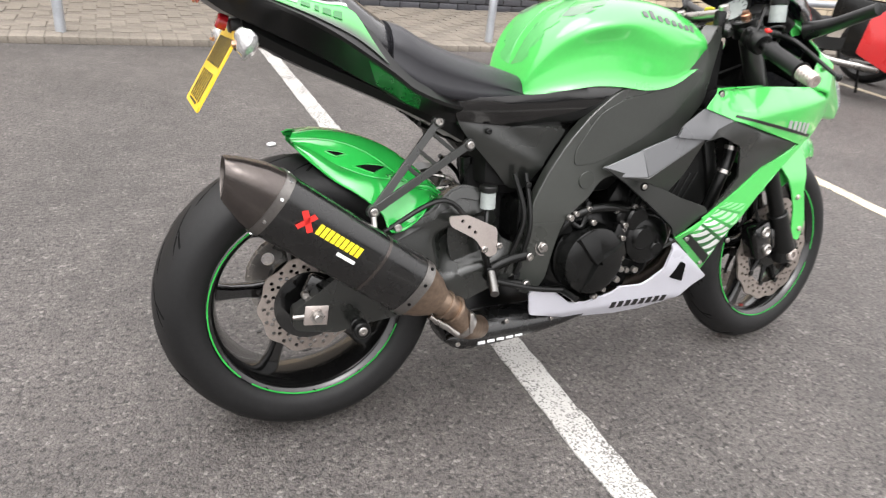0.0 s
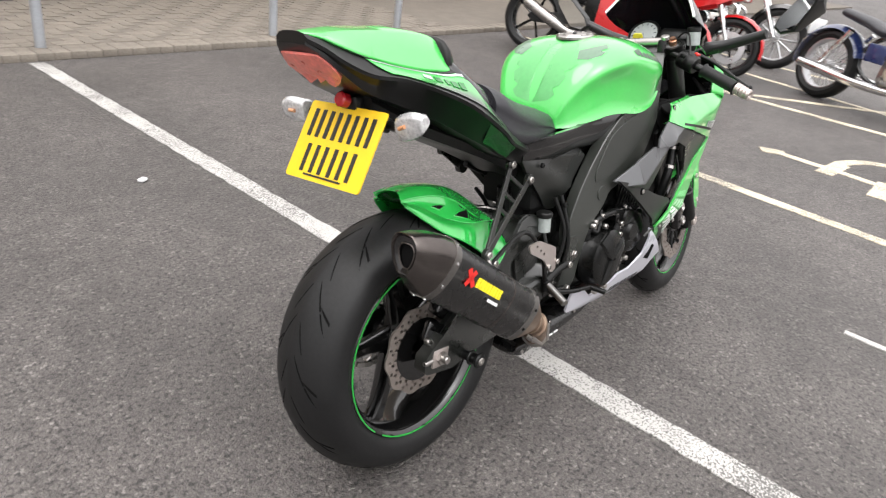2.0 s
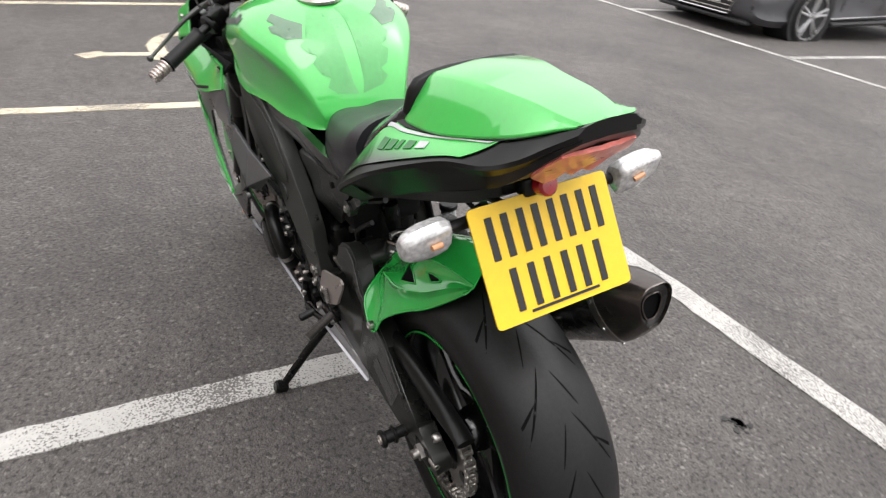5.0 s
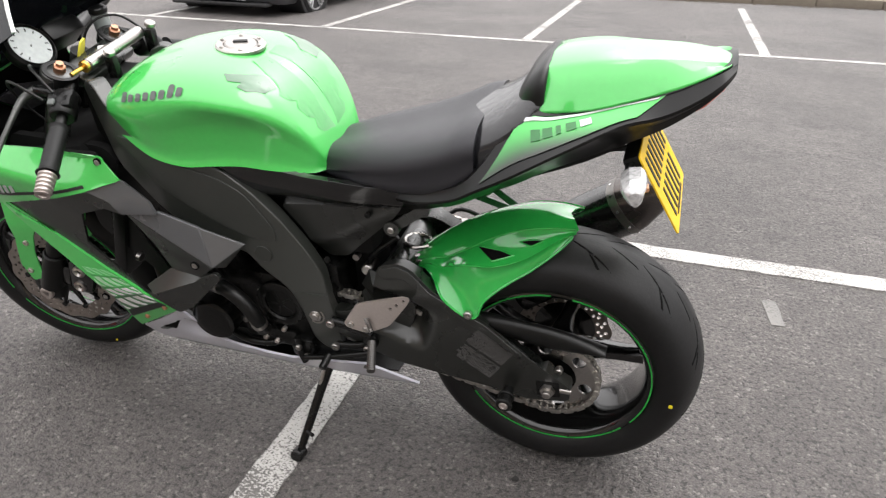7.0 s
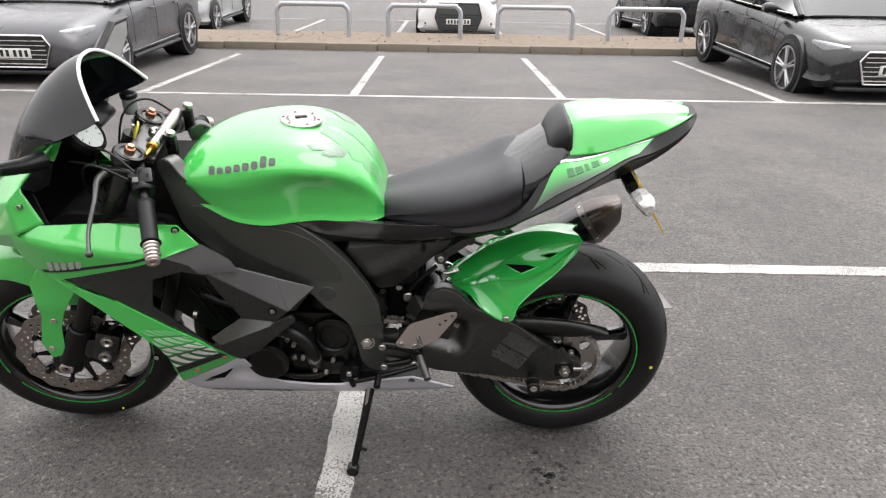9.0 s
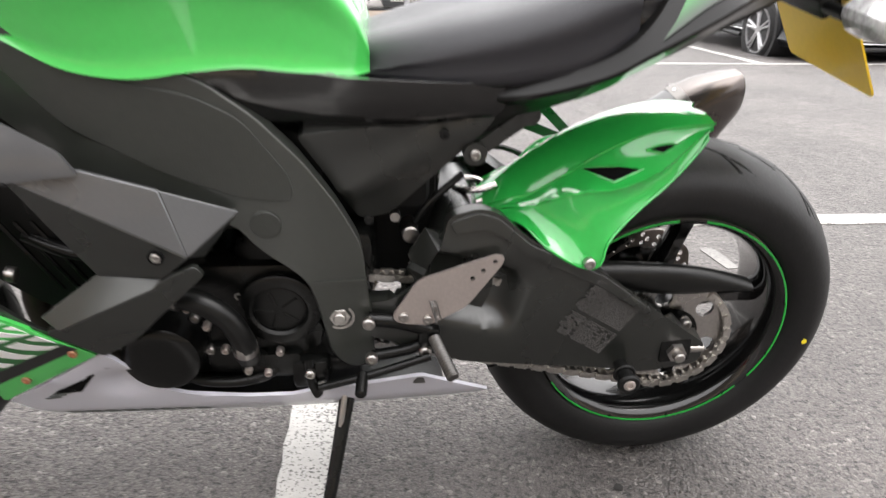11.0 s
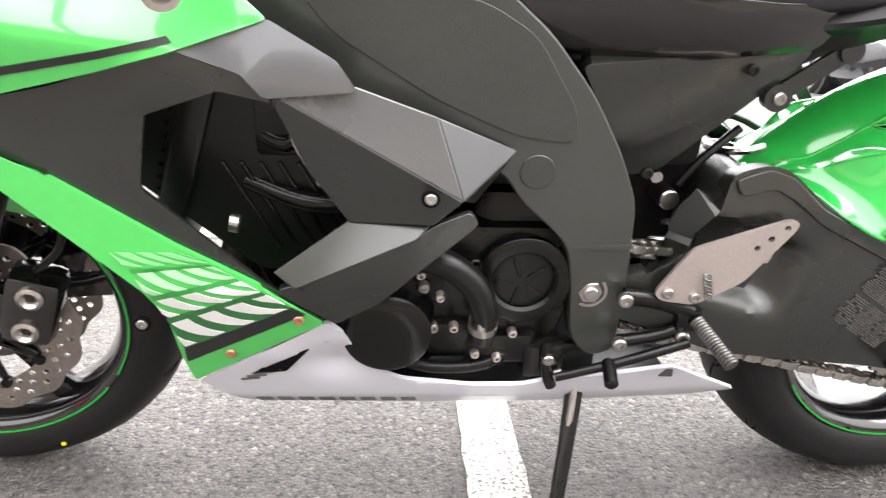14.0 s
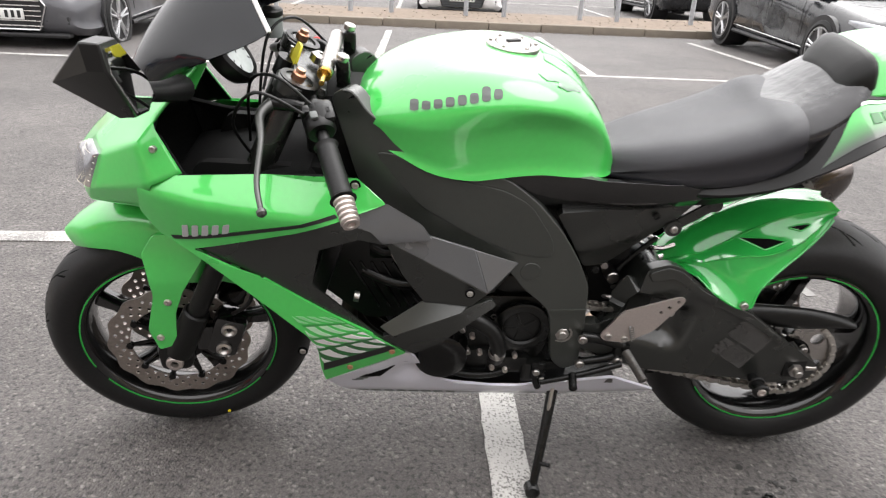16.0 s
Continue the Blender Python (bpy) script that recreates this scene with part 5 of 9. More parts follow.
for s in (1, -1):
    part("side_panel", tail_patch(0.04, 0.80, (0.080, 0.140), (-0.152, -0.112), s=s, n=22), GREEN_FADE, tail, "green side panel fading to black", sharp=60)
    part("silver_line", tail_patch(0.06, 0.125, (0.072, 0.074), (-0.145, -0.140), out=0.0040, s=s), PRINT_SILVER, tail, "thin silver line", sharp=60)
    part("panel_seam", tail_patch(-0.08, 0.03, (0.078, 0.080), (-0.200, -0.190), out=0.0036, s=s), PRINT_BLACK, tail, sharp=60)
    for i, (xa, xb) in enumerate(((0.056, 0.040), (0.036, 0.020), (0.014, 0.006), (-0.002, -0.018), (-0.024, -0.042))):
        part("model_bar", tail_patch(0.30 - 0.01 * i, 0.52 - 0.01 * i, (xa + 0.004, xa), (xb + 0.004, xb), out=0.0040, s=s, n=3), PRINT_SILVER if i == 4 else PRINT_DKGREEN, tail, sharp=60)
    part("side_flash", tail_patch(0.15, 0.85, (0.215, 0.225), (0.100, 0.130), k=1, s=s), GREEN_DARK, tail, "dark green flash", sharp=60)
bm = B()
skin(bm, [half_ring(x, [(0, zt), (0.7 * w, zt - 0.004), (w, zt - 0.025), (w, zb), (0, zb)]) for x, zt, w, zb in ((0.098, 0.975, 0.080, 0.93), (0.080, 1.006, 0.094, 0.93), (0.056, 1.026, 0.104, 0.94), (0.045, 1.024, 0.100, 0.95))], 3, 2)
part("back_pad", bm, MATT_BLACK, tail, "matt black back stop pad", sharp=60)
# tail lamp: a faceted red lens under the lip
bm = B()
lamp = []
for k, (x, z, w) in enumerate(((-0.244, 1.005, 0.054), (-0.231, 0.991, 0.065), (-0.217, 0.978, 0.070), (-0.202, 0.964, 0.064), (-0.190, 0.953, 0.048))):
    drop = (-0.004, 0.003, -0.004, -0.009, -0.001) if k == 4 else (0, 0, 0, 0, 0)
    lamp.append([Vector((x + 0.006 * abs(u) ** 2.0 + (0.002 if (k + i) % 2 else 0), w * u, z + drop[round(abs(u) * 4)])) for i, u in enumerate((-1, -0.75, -0.5, -0.25, 0, 0.25, 0.5, 0.75, 1))])
surface(bm, lamp, 0.006)
part("tail_lamp", bm, RED_LENS, tail, "faceted salmon-red tail lamp lens", sharp=8)
bm = B()
skin(bm, [half_ring(x, [(0, zt), (w, zt), (w, zb), (0, zb)]) for x, zt, w, zb in ((0.36, 0.75, 0.070, 0.668), (0.25, 0.765, 0.072, 0.725), (0.10, 0.83, 0.066, 0.788), (-0.03, 0.885, 0.055, 0.842), (-0.11, 0.92, 0.045, 0.890))], 3, 2)
part("undertail", bm, MATT_BLACK, bike, "matt black undertail tray")

# plate, its holder and the clear indicators
PT, PB = Vector((-0.124, 0, 0.892)), Vector((-0.209, 0, 0.748))
PM = Matrix.Translation((PT + PB) / 2) @ Matrix.Rotation(math.atan2(PT.x - PB.x, PT.z - PB.z), 4, "Y")
PH = (PT - PB).length
bm = B()
sheet(bm, [(-0.1145, -PH / 2), (0.1145, -PH / 2), (0.1145, PH / 2), (-0.1145, PH / 2)], lambda x, z: 0.0015, 0.003, 0, (), 0.008)
TURN = PM @ Matrix.Rotation(radians(90), 4, "Z")
plate = part("number_plate", bm, YELLOW, bike, "yellow rear number plate with black bars", TURN)
for z, n, w in ((0.037, 4, 0.034), (-0.038, 3, 0.040)):
    for k in range(n):
        for e in (-1, 1):
            bm = B()
            x, q = (k - (n - 1) / 2) * (w + 0.016) + e * w * 0.36, 0.0055
            sheet(bm, [(x - q, z - 0.030), (x + q, z - 0.030), (x + q, z + 0.030), (x - q, z + 0.030)], lambda x, z: 0.0028, 0.0012, 0, (), 0.001)
            part("plate_bar", bm, PRINT_BLACK, plate, "", TURN)
bm = B()
block(bm, (0, 0.0030, -PH / 2 + 0.011), (0.115, 0.001, 0.004), 0)
part("plate_footer", bm, PRINT_BLACK, plate, "", TURN)
bm = B()
lathe(bm, [(0.0005, -0.01), (0.0155, -0.01), (0.0155, 0.006), (0.012, 0.010), (0.0005, 0.011)], (-0.143, 0.0, 0.908), (-1, 0, 0.35), 24)
part("reflector", bm, RED_REFLECTOR, plate, "round red reflector")
bm = B()
block(bm, (-0.115, 0, 0.868), (0.03, 0.20, 0.030), 0.006, Matrix.Rotation(0.5, 4, "Y"))
for s in (1, -1):
    tube(bm, [(-0.03, s * 0.04, 0.845), (-0.07, s * 0.045, 0.868), (-0.115, s * 0.04, 0.872)], 0.006, 8)
    tube(bm, [(-0.11, s * 0.08, 0.866), (-0.112, s * 0.14, 0.866)], 0.009, 12)
block(bm, (-0.105, 0, 0.90), (0.05, 0.05, 0.03), 0.006)
holder = part("plate_holder", bm, MATT_BLACK, bike, "black plate bracket")
for s in (1, -1):
    bm = B()
    skin(bm, [[Vector((-0.122 - (0.022 if u < 0 else 0.018) * k * u - 0.006 * q, s * y, 0.866 + 0.025 * k * v + (y - 0.14) * (0.26 if s < 0 else 0.0))) for u, v in ((1, 0.75), (0.4, 1.05), (-0.5, 0.9), (-1, 0.45), (-1, 0.0), (-0.5, -0.65), (0.25, -1.0), (0.8, -0.4))] for y, k, q in ((0.140, 0.66, 0), (0.146, 1.0, 0), (0.180, 1.06, 0.6), (0.204, 0.86, 1), (0.214, 0.52, 1.2))], 2, 1)
    ind = part("indicator", bm, CLEAR_LENS, bike, "clear-lens rear indicator", bevel=0.004, sharp=30)
    bm = B()
    rod(bm, (-0.1430, s * 0.160, 0.872 if s < 0 else 0.866), (-0.1450, s * 0.176, 0.878 if s < 0 else 0.866), 0.004)
    part("bulb", bm, AMBER_LENS, ind, "amber bulb")

# ---- frame and dark inner body ----
SPAR = [(1.035, 0.925), (0.985, 0.765), (0.87, 0.668), (0.757, 0.604), (0.680, 0.585), (0.655, 0.545), (0.618, 0.514), (0.590, 0.484), (0.578, 0.43), (0.565, 0.335), (0.535, 0.298), (0.497, 0.305), (0.498, 0.40), (0.506, 0.48), (0.510, 0.540), (0.541, 0.607), (0.584, 0.676), (0.639, 0.740), (0.70, 0.790), (0.80, 0.820), (0.892, 0.866), (0.965, 0.906), (0.995, 0.945)]


def spar_y(x, z):
    return lerp([(0.45, 0.140), (0.52, 0.150), (0.60, 0.160), (0.72, 0.168), (0.85, 0.170), (0.95, 0.154), (1.05, 0.106)], x) - 0.10 * max(0, 0.48 - z)


COVER = [(0.775, 0.798), (0.682, 0.808), (0.529, 0.783), (0.375, 0.775), (0.300, 0.778), (0.320, 0.722), (0.42, 0.712), (0.50, 0.700), (0.585, 0.690), (0.60, 0.695), (0.65, 0.748), (0.71, 0.785)]
UNDER = [(0.595, 0.700), (0.32, 0.724), (0.345, 0.690), (0.385, 0.650), (0.430, 0.605), (0.470, 0.560), (0.514, 0.553), (0.55, 0.625)]


def cover_w(x):
    return lerp([(0.3, 0.112), (0.5, 0.132), (0.65, 0.146), (0.8, 0.150)], x)


for s in (1, -1):
    bm = B()
    sheet(bm, SPAR, lambda x, z: s * spar_y(x, z), 0.035, 0.03, (), 0.02)
    spar = part("frame_spar", bm, SPAR_GREY, bike, "satin charcoal frame spar", bevel=0.006)
    bm = B()
    sheet(bm, [(0.955, 0.835), (0.87, 0.735), (0.76, 0.668), (0.668, 0.628), (0.60, 0.618), (0.60, 0.655), (0.655, 0.738), (0.71, 0.770), (0.81, 0.792), (0.90, 0.832)], lambda x, z: s * (spar_y(x, z) + 0.003), 0.004, 0.03, (), 0.02)
    part("knee_pad", bm, PAD_GREY, spar, "textured black spar cover", bevel=0.001)
    bm = B()
    rod(bm, (0.640, s * 0.158, 0.585), (0.640, s * 0.1650, 0.585), 0.021, seg=28, bev=0.001)
    part("plug", bm, PAD_GREY, spar)
    bm = B()
    strap(bm, Vector((0.507, s * 0.150, 0.482)), Vector((0.588, s * 0.157, 0.484)), 0.005, 0.004)
    part("spar_ridge", bm, SPAR_GREY, spar)
    pz = 0.412 if s > 0 else 0.424
    bm = B()
    rod(bm, (0.549, s * 0.135, pz), (0.549, s * 0.149, pz), 0.0165, seg=6, bev=0.001)
    rod(bm, (0.549, s * 0.147, pz), (0.549, s * 0.154, pz), 0.010, seg=20, bev=0.002)
    lathe(bm, [(0.019, s * 0.140), (0.023, s * 0.140), (0.023, s * 0.1465), (0.019, s * 0.1465)], (0.549, 0, pz), (0, 1, 0), 28)
    part("pivot_nut", bm, STEEL, spar, "steel swingarm pivot nut")
    bm = B()
    sheet(bm, COVER, lambda x, z: s * (cover_w(x) + 0.012 - 7.0 * (z - 0.768 - 0.05 * max(0, x - 0.5)) ** 2 + 0.006 * math.sin((x - 0.3) * 16)), 0.02, 0.014, (), 0.012)
    cov = part("side_cover", bm, GLOSS_BLACK, bike, "gloss black side cover", bevel=0.004)
    bm = B()
    sheet(bm, UNDER, lambda x, z: s * (lerp([(0.3, 0.100), (0.5, 0.120), (0.65, 0.132)], x) - 0.10 * max(0, 0.70 - z) - 1.4 * max(0, 0.66 - z) ** 2 + 0.010 * math.exp(-(((z - 0.90 + 0.55 * x) / 0.028) ** 2))), 0.02, 0.014, (), 0.012)
    part("lower_cover", bm, SATIN_BLACK, cov, "matt black lower cover", bevel=0.003)
    bm = B()
    for x, z in ((0.395, 0.700), (0.50, 0.575), (0.70, 0.795)):
        hexbolt(bm, (x, s * (cover_w(x) + 0.004), z), (0, s, 0), 0.007, 0.003)
    parts("bolt", bm, MATT_BLACK, cov)
bm = B()
block(bm, (0.77, 0, 0.66), (0.42, 0.20, 0.26), 0.03)
airbox = part("airbox", bm, MATT_BLACK, bike, "dark airbox and inner frame")
# plain dark blocks added inside to close gaps that daylight would show through
for nm, c, size in (("battery_tray", (0.55, 0, 0.66), (0.28, 0.17, 0.20)), ("head_stock", (1.03, 0, 0.80), (0.12, 0.15, 0.22)), ("inner_mudguard", (0.50, 0, 0.61), (0.09, 0.11, 0.16)), ("gap_filler", (0.458, 0, 0.50), (0.13, 0.056, 0.22))):
    bm = B()
    block(bm, c, size, 0.02)
    part(nm, bm, INNER_BLACK, airbox)

# ---- engine ----
bm = B()
block(bm, (0.70, 0, 0.40), (0.40, 0.26, 0.20), 0.03)
engine = part("engine", bm, ENGINE_BLACK, bike, "black-painted four-cylinder engine", bevel=0)
for nm, c, size, turn in (("cylinder_block", (0.86, 0, 0.50), (0.22, 0.24, 0.22), 28), ("gearbox", (0.60, 0, 0.47), (0.22, 0.22, 0.14), 0), ("sump", (0.72, 0, 0.29), (0.30, 0.18, 0.08), 0)):
    bm = B()
    block(bm, c, size, 0.03, Matrix.Rotation(radians(turn), 4, "Y"))
    part(nm, bm, ENGINE_BLACK, engine)


def cover(c, r, y0, y1, bolts, dome=0.012, material=ENGINE_BLACK, label="", name="engine_cover"):
    s = 1 if y1 > 0 else -1
    bm = B()
    a, b = abs(y0), abs(y1)
    lathe(bm, [(0.0005, s * a), (r * 1.06, s * a), (r * 1.06, s * (a + 0.012)), (r, s * (a + 0.018)), (r * 0.97, s * (b - 0.006)), (r * 0.85, s * b), (r * 0.5, s * (b + dome * 0.3)), (0.0005, s * (b + dome * 0.35))], (c[0], 0, c[1]), (0, 1, 0), 40)
    ob = part(name, bm, material, engine, label)
    for k in range(bolts):
        t = 2 * math.pi * k / bolts + 0.3
        bm = B()
        hexbolt(bm, (c[0] + r * 1.10 * math.cos(t), s * (a + 0.013), c[1] + r * 1.10 * math.sin(t)), (0, s, 0), 0.0075, 0.008)
        parts("bolt", bm, STEEL, ob, "pale cover bolt")
    return ob


cover((0.812, 0.370), 0.058, 0.125, 0.190, 6, 0.006, label="round black generator cover")
spr = cover((0.638, 0.424), 0.058, 0.110, 0.142, 3, 0.004, MATT_BLACK, "black sprocket cover")
bm = B()
for k in range(5):
    a = 2 * math.pi * k / 5
    block(bm, (0.640 + 0.022 * math.cos(a), 0.1425, 0.425 + 0.022 * math.sin(a)), (0.028, 0.006, 0.006), 0.002, Matrix.Rotation(-a, 4, "Y"))
parts("star_rib", bm, MATT_BLACK, spr)
bm = B()
lathe(bm, [(0.040, 0.138), (0.062, 0.138), (0.062, 0.148), (0.058, 0.151), (0.044, 0.151), (0.040, 0.147)], (0.638, 0, 0.428), (0, 1, 0), 40)
part("raised_ring", bm, ENGINE_BLACK, spr)
bm = B()
sheet(bm, [(0.700, 0.395), (0.690, 0.345), (0.640, 0.322), (0.585, 0.335), (0.572, 0.385), (0.60, 0.43), (0.68, 0.43)], lambda x, z: 0.134, 0.02, 0.03, (), 0.012)
part("lower_plate", bm, ENGINE_BLACK, spr, bevel=0.004)
clutch = cover((0.675, 0.386), 0.086, -0.13, -0.190, 0, 0.010, label="round black clutch cover")
bm = B()
for a0, w in ((20, 0.020), (118, 0.030), (250, 0.014)):
    a = radians(a0)
    u, v = Vector((math.cos(a), 0, math.sin(a))), Vector((-math.sin(a), 0, math.cos(a)))
    c0 = Vector((0.680, 0, 0.386))
    loft(bm, [[c0 + u * r + v * (k * w * f) + Vector((0, y, 0)) for k, y in ((-1, -0.186), (-0.7, yt), (0.7, yt), (1, -0.186))] for r, f, yt in ((0.004, 0.5, -0.204), (0.050, 0.9, -0.201), (0.082, 1.0, -0.190))])
parts("rib", bm, ENGINE_BLACK, clutch)
pulse = cover((0.838, 0.424), 0.066, -0.12, -0.176, 5, 0.006, label="black ignition cover")
for s in (1, -1):
    bm = B()
    for k in range(9):
        block(bm, (0.80 + 0.022 * k, s * 0.122, 0.52), (0.006, 0.02, 0.13), 0.002, Matrix.Rotation(radians(28), 4, "Y"))
    parts("cylinder_fin", bm, ENGINE_BLACK, engine)
bm = B()
rod(bm, (0.800, -0.13, 0.478), (0.800, -0.176, 0.478), 0.036, 0.032, 24, 0.005)
rod(bm, (0.868, -0.13, 0.470), (0.868, -0.172, 0.470), 0.026, 0.023, 20, 0.004)
rod(bm, (0.818, -0.17, 0.432), (0.818, -0.186, 0.432), 0.034, 0.030, 24, 0.004)
rod(bm, (0.862, -0.17, 0.402), (0.862, -0.184, 0.402), 0.020, 0.017, 20, 0.003)
parts("cover_boss", bm, ENGINE_BLACK, pulse)
bm = B()
for x, z in ((0.762, 0.468), (0.759, 0.435), (0.767, 0.352), (0.758, 0.325), (0.695, 0.287), (0.639, 0.287), (0.811, 0.345), (0.601, 0.498), (0.667, 0.482)):
    hexbolt(bm, (x, -0.168, z), (0, -1, 0), 0.0085, 0.009)
parts("cover_bolt", bm, STEEL, pulse, "pale cover bolt")
# right side: water pump, hoses, small fittings
bm = B()
rod(bm, (0.770, -0.12, 0.485), (0.770, -0.165, 0.485), 0.030, 0.026, 24, 0.005)
rod(bm, (0.735, -0.12, 0.325), (0.735, -0.158, 0.325), 0.022, 0.020, 20, 0.004)
block(bm, (0.755, -0.145, 0.425), (0.05, 0.05, 0.09), 0.012, Matrix.Rotation(0.3, 4, "Y"))
tube(bm, [(0.78, -0.155, 0.50), (0.70, -0.165, 0.515), (0.63, -0.155, 0.50), (0.585, -0.14, 0.45)], 0.011, 12)
tube(bm, [(0.60, -0.145, 0.50), (0.64, -0.160, 0.47), (0.66, -0.155, 0.53)], 0.007, 8)
block(bm, (0.600, -0.135, 0.475), (0.05, 0.04, 0.05), 0.01)
parts("engine_fitting", bm, ENGINE_BLACK, engine)
bm = B()
for x, z in ((0.765, 0.455), (0.735, 0.505), (0.790, 0.510), (0.725, 0.300), (0.790, 0.345), (0.620, 0.505), (0.655, 0.515), (0.765, 0.395)):
    hexbolt(bm, (x, -0.163, z), (0, -1, 0), 0.007, 0.008)
parts("bolt", bm, STEEL, engine, "pale casing bolt")
bm = B()
tube(bm, [(1.085, -0.150, 0.700), (1.075, -0.162, 0.630), (1.050, -0.165, 0.560), (1.040, -0.150, 0.480)], 0.015, 14)
rhose = part("radiator_hose", bm, MATT_BLACK, engine, "black rubber radiator hose")
for p, d in (((1.078, -0.161, 0.645), (0.2, 0, 1)), ((1.060, -0.165, 0.585), (0.35, 0, 1))):
    bm = B()
    lathe(bm, [(0.0145, -0.005), (0.018, -0.005), (0.018, 0.005), (0.0145, 0.005)], p, d, 24)
    part("hose_clip", bm, STEEL, rhose, "steel hose clip")
# dark sheet added on each side for the shade behind the fairing opening
for s in (1, -1):
    bm = B()
    sheet(bm, [(1.12, 0.74), (0.80, 0.74), (0.80, 0.50), (0.90, 0.44), (0.97, 0.43), (1.12, 0.56)], lambda x, z: s * 0.128, 0.004, 0.05, (), 0.02)
    part("hollow_liner", bm, MATT_BLACK, engine, "matt black sheet added to darken the hollow behind the opening")
# hoses and clips on the left
bm = B()
tube(bm, [(0.79, 0.165, 0.472), (0.745, 0.180, 0.472), (0.708, 0.184, 0.445), (0.690, 0.180, 0.400), (0.690, 0.160, 0.350)], 0.0175, 14)
hose = part("coolant_hose", bm, MATT_BLACK, engine, "black rubber coolant hose")
for p, d in (((0.775, 0.170, 0.472), (1, -0.3, 0)), ((0.690, 0.172, 0.378), (0.0, -0.3, -1))):
    bm = B()
    lathe(bm, [(0.0155, -0.006), (0.019, -0.006), (0.019, 0.006), (0.0155, 0.006)], p, d, 24)
    block(bm, Vector(p) + Vector((0.004, 0.018, 0.008)), (0.010, 0.008, 0.014), 0.002)
    part("hose_clip", bm, STEEL, hose, "steel hose clip")
bm = B()
for x, y, z in ((0.770, 0.150, 0.440), (0.725, 0.150, 0.360), (0.695, 0.150, 0.318), (0.665, 0.150, 0.312), (0.69, 0.140, 0.345), (0.745, 0.155, 0.41), (0.87, 0.14, 0.33), (0.645, 0.14, 0.345)):
    hexbolt(bm, (x, y, z), (0, 1, 0), 0.0062, 0.009)
parts("bolt", bm, ALU, engine, "pale casing bolt")
bm = B()
block(bm, (0.66, 0.125, 0.32), (0.10, 0.05, 0.05), 0.012)
block(bm, (0.60, 0.125, 0.30), (0.06, 0.06, 0.06), 0.012)
block(bm, (0.72, 0.12, 0.33), (0.08, 0.05, 0.06), 0.015)
tube(bm, [(0.83, 0.13, 0.31), (0.76, 0.15, 0.295), (0.68, 0.15, 0.30), (0.62, 0.13, 0.33)], 0.009, 10)
tube(bm, [(0.98, 0.12, 0.55), (0.90, 0.14, 0.53), (0.80, 0.13, 0.53)], 0.012, 12)
tube(bm, [(1.0, 0.10, 0.64), (0.93, 0.13, 0.60), (0.88, 0.11, 0.66)], 0.010, 10)
block(bm, (0.93, 0.11, 0.62), (0.08, 0.04, 0.08), 0.01)
parts("engine_fitting", bm, ENGINE_BLACK, engine)
bm = B()
rod(bm, (0.995, 0.165, 0.515), (0.985, 0.165, 0.513), 0.011)
hexbolt(bm, (0.905, 0.135, 0.585), (0, 1, 0), 0.007, 0.01)
hexbolt(bm, (0.890, 0.140, 0.560), (0, 1, 0), 0.006, 0.01)
tube(bm, [(0.93, 0.14, 0.64), (0.915, 0.15, 0.60), (0.90, 0.145, 0.575)], 0.002, 6)
parts("cable_end", bm, STEEL, engine)
bm = B()
block(bm, (1.055, 0, 0.56), (0.035, 0.28, 0.30), 0.006, Matrix.Rotation(radians(-18), 4, "Y"))
rad = part("radiator", bm, MATT_BLACK, bike, "black radiator behind the front wheel")
bm = B()
for k in range(16):
    tube(bm, [(1.112 - 0.0045 * k, -0.13, 0.44 + 0.0165 * k), (1.112 - 0.0045 * k, 0.13, 0.44 + 0.0165 * k)], 0.003, 6)
parts("radiator_fin", bm, ENGINE_BLACK, rad)
HEADER = mat("dark_header_steel", (0.045, 0.036, 0.03), 0.5, metal=0.7, var=0.3, scale=14)
for x0 in (-0.09, -0.03, 0.03, 0.09):
    bm = B()
    tube(bm, [(0.93, x0, 0.50), (1.00, x0, 0.47), (1.01, x0 * 0.9, 0.36), (0.93, x0 * 0.7, 0.27), (0.75, x0 * 0.5, 0.25)], 0.019, 12)
    part("header_pipe", bm, HEADER, engine, "dark heat-stained header pipe")

# ---- fairing panels ----
HATCH_PALE = mat("pale_green_print", (0.38, 0.62, 0.40), 0.5, var=0.08)
HATCH_LINE = mat("mid_green_print", (0.03, 0.30, 0.05), 0.4, coat=0.4, var=0.08)
def fy(x, z):
    """How far the fairing's flank stands out: it flares up to a crease and turns in above it."""
    zc = 0.777 - 0.145 * (1.36 - x)
    k = max(0, min(1, (x - 0.98) / 0.10))
    over = 0.5 * (z - zc + math.sqrt((z - zc) ** 2 + 0.00008))
    flare = 0.24 * (z - 0.66) - 1.29 * over if z > 0.66 else 0.0
    return 0.231 - 1.3 * max(0, x - 1.20) ** 2 - 0.50 * max(0, 0.46 - z) - (1 - k) * 0.45 * max(0, z - 0.70) - 0.32 * max(0, 0.80 - x) - 0.8 * max(0, 0.95 - x) * max(0, z - 0.62) + k * flare

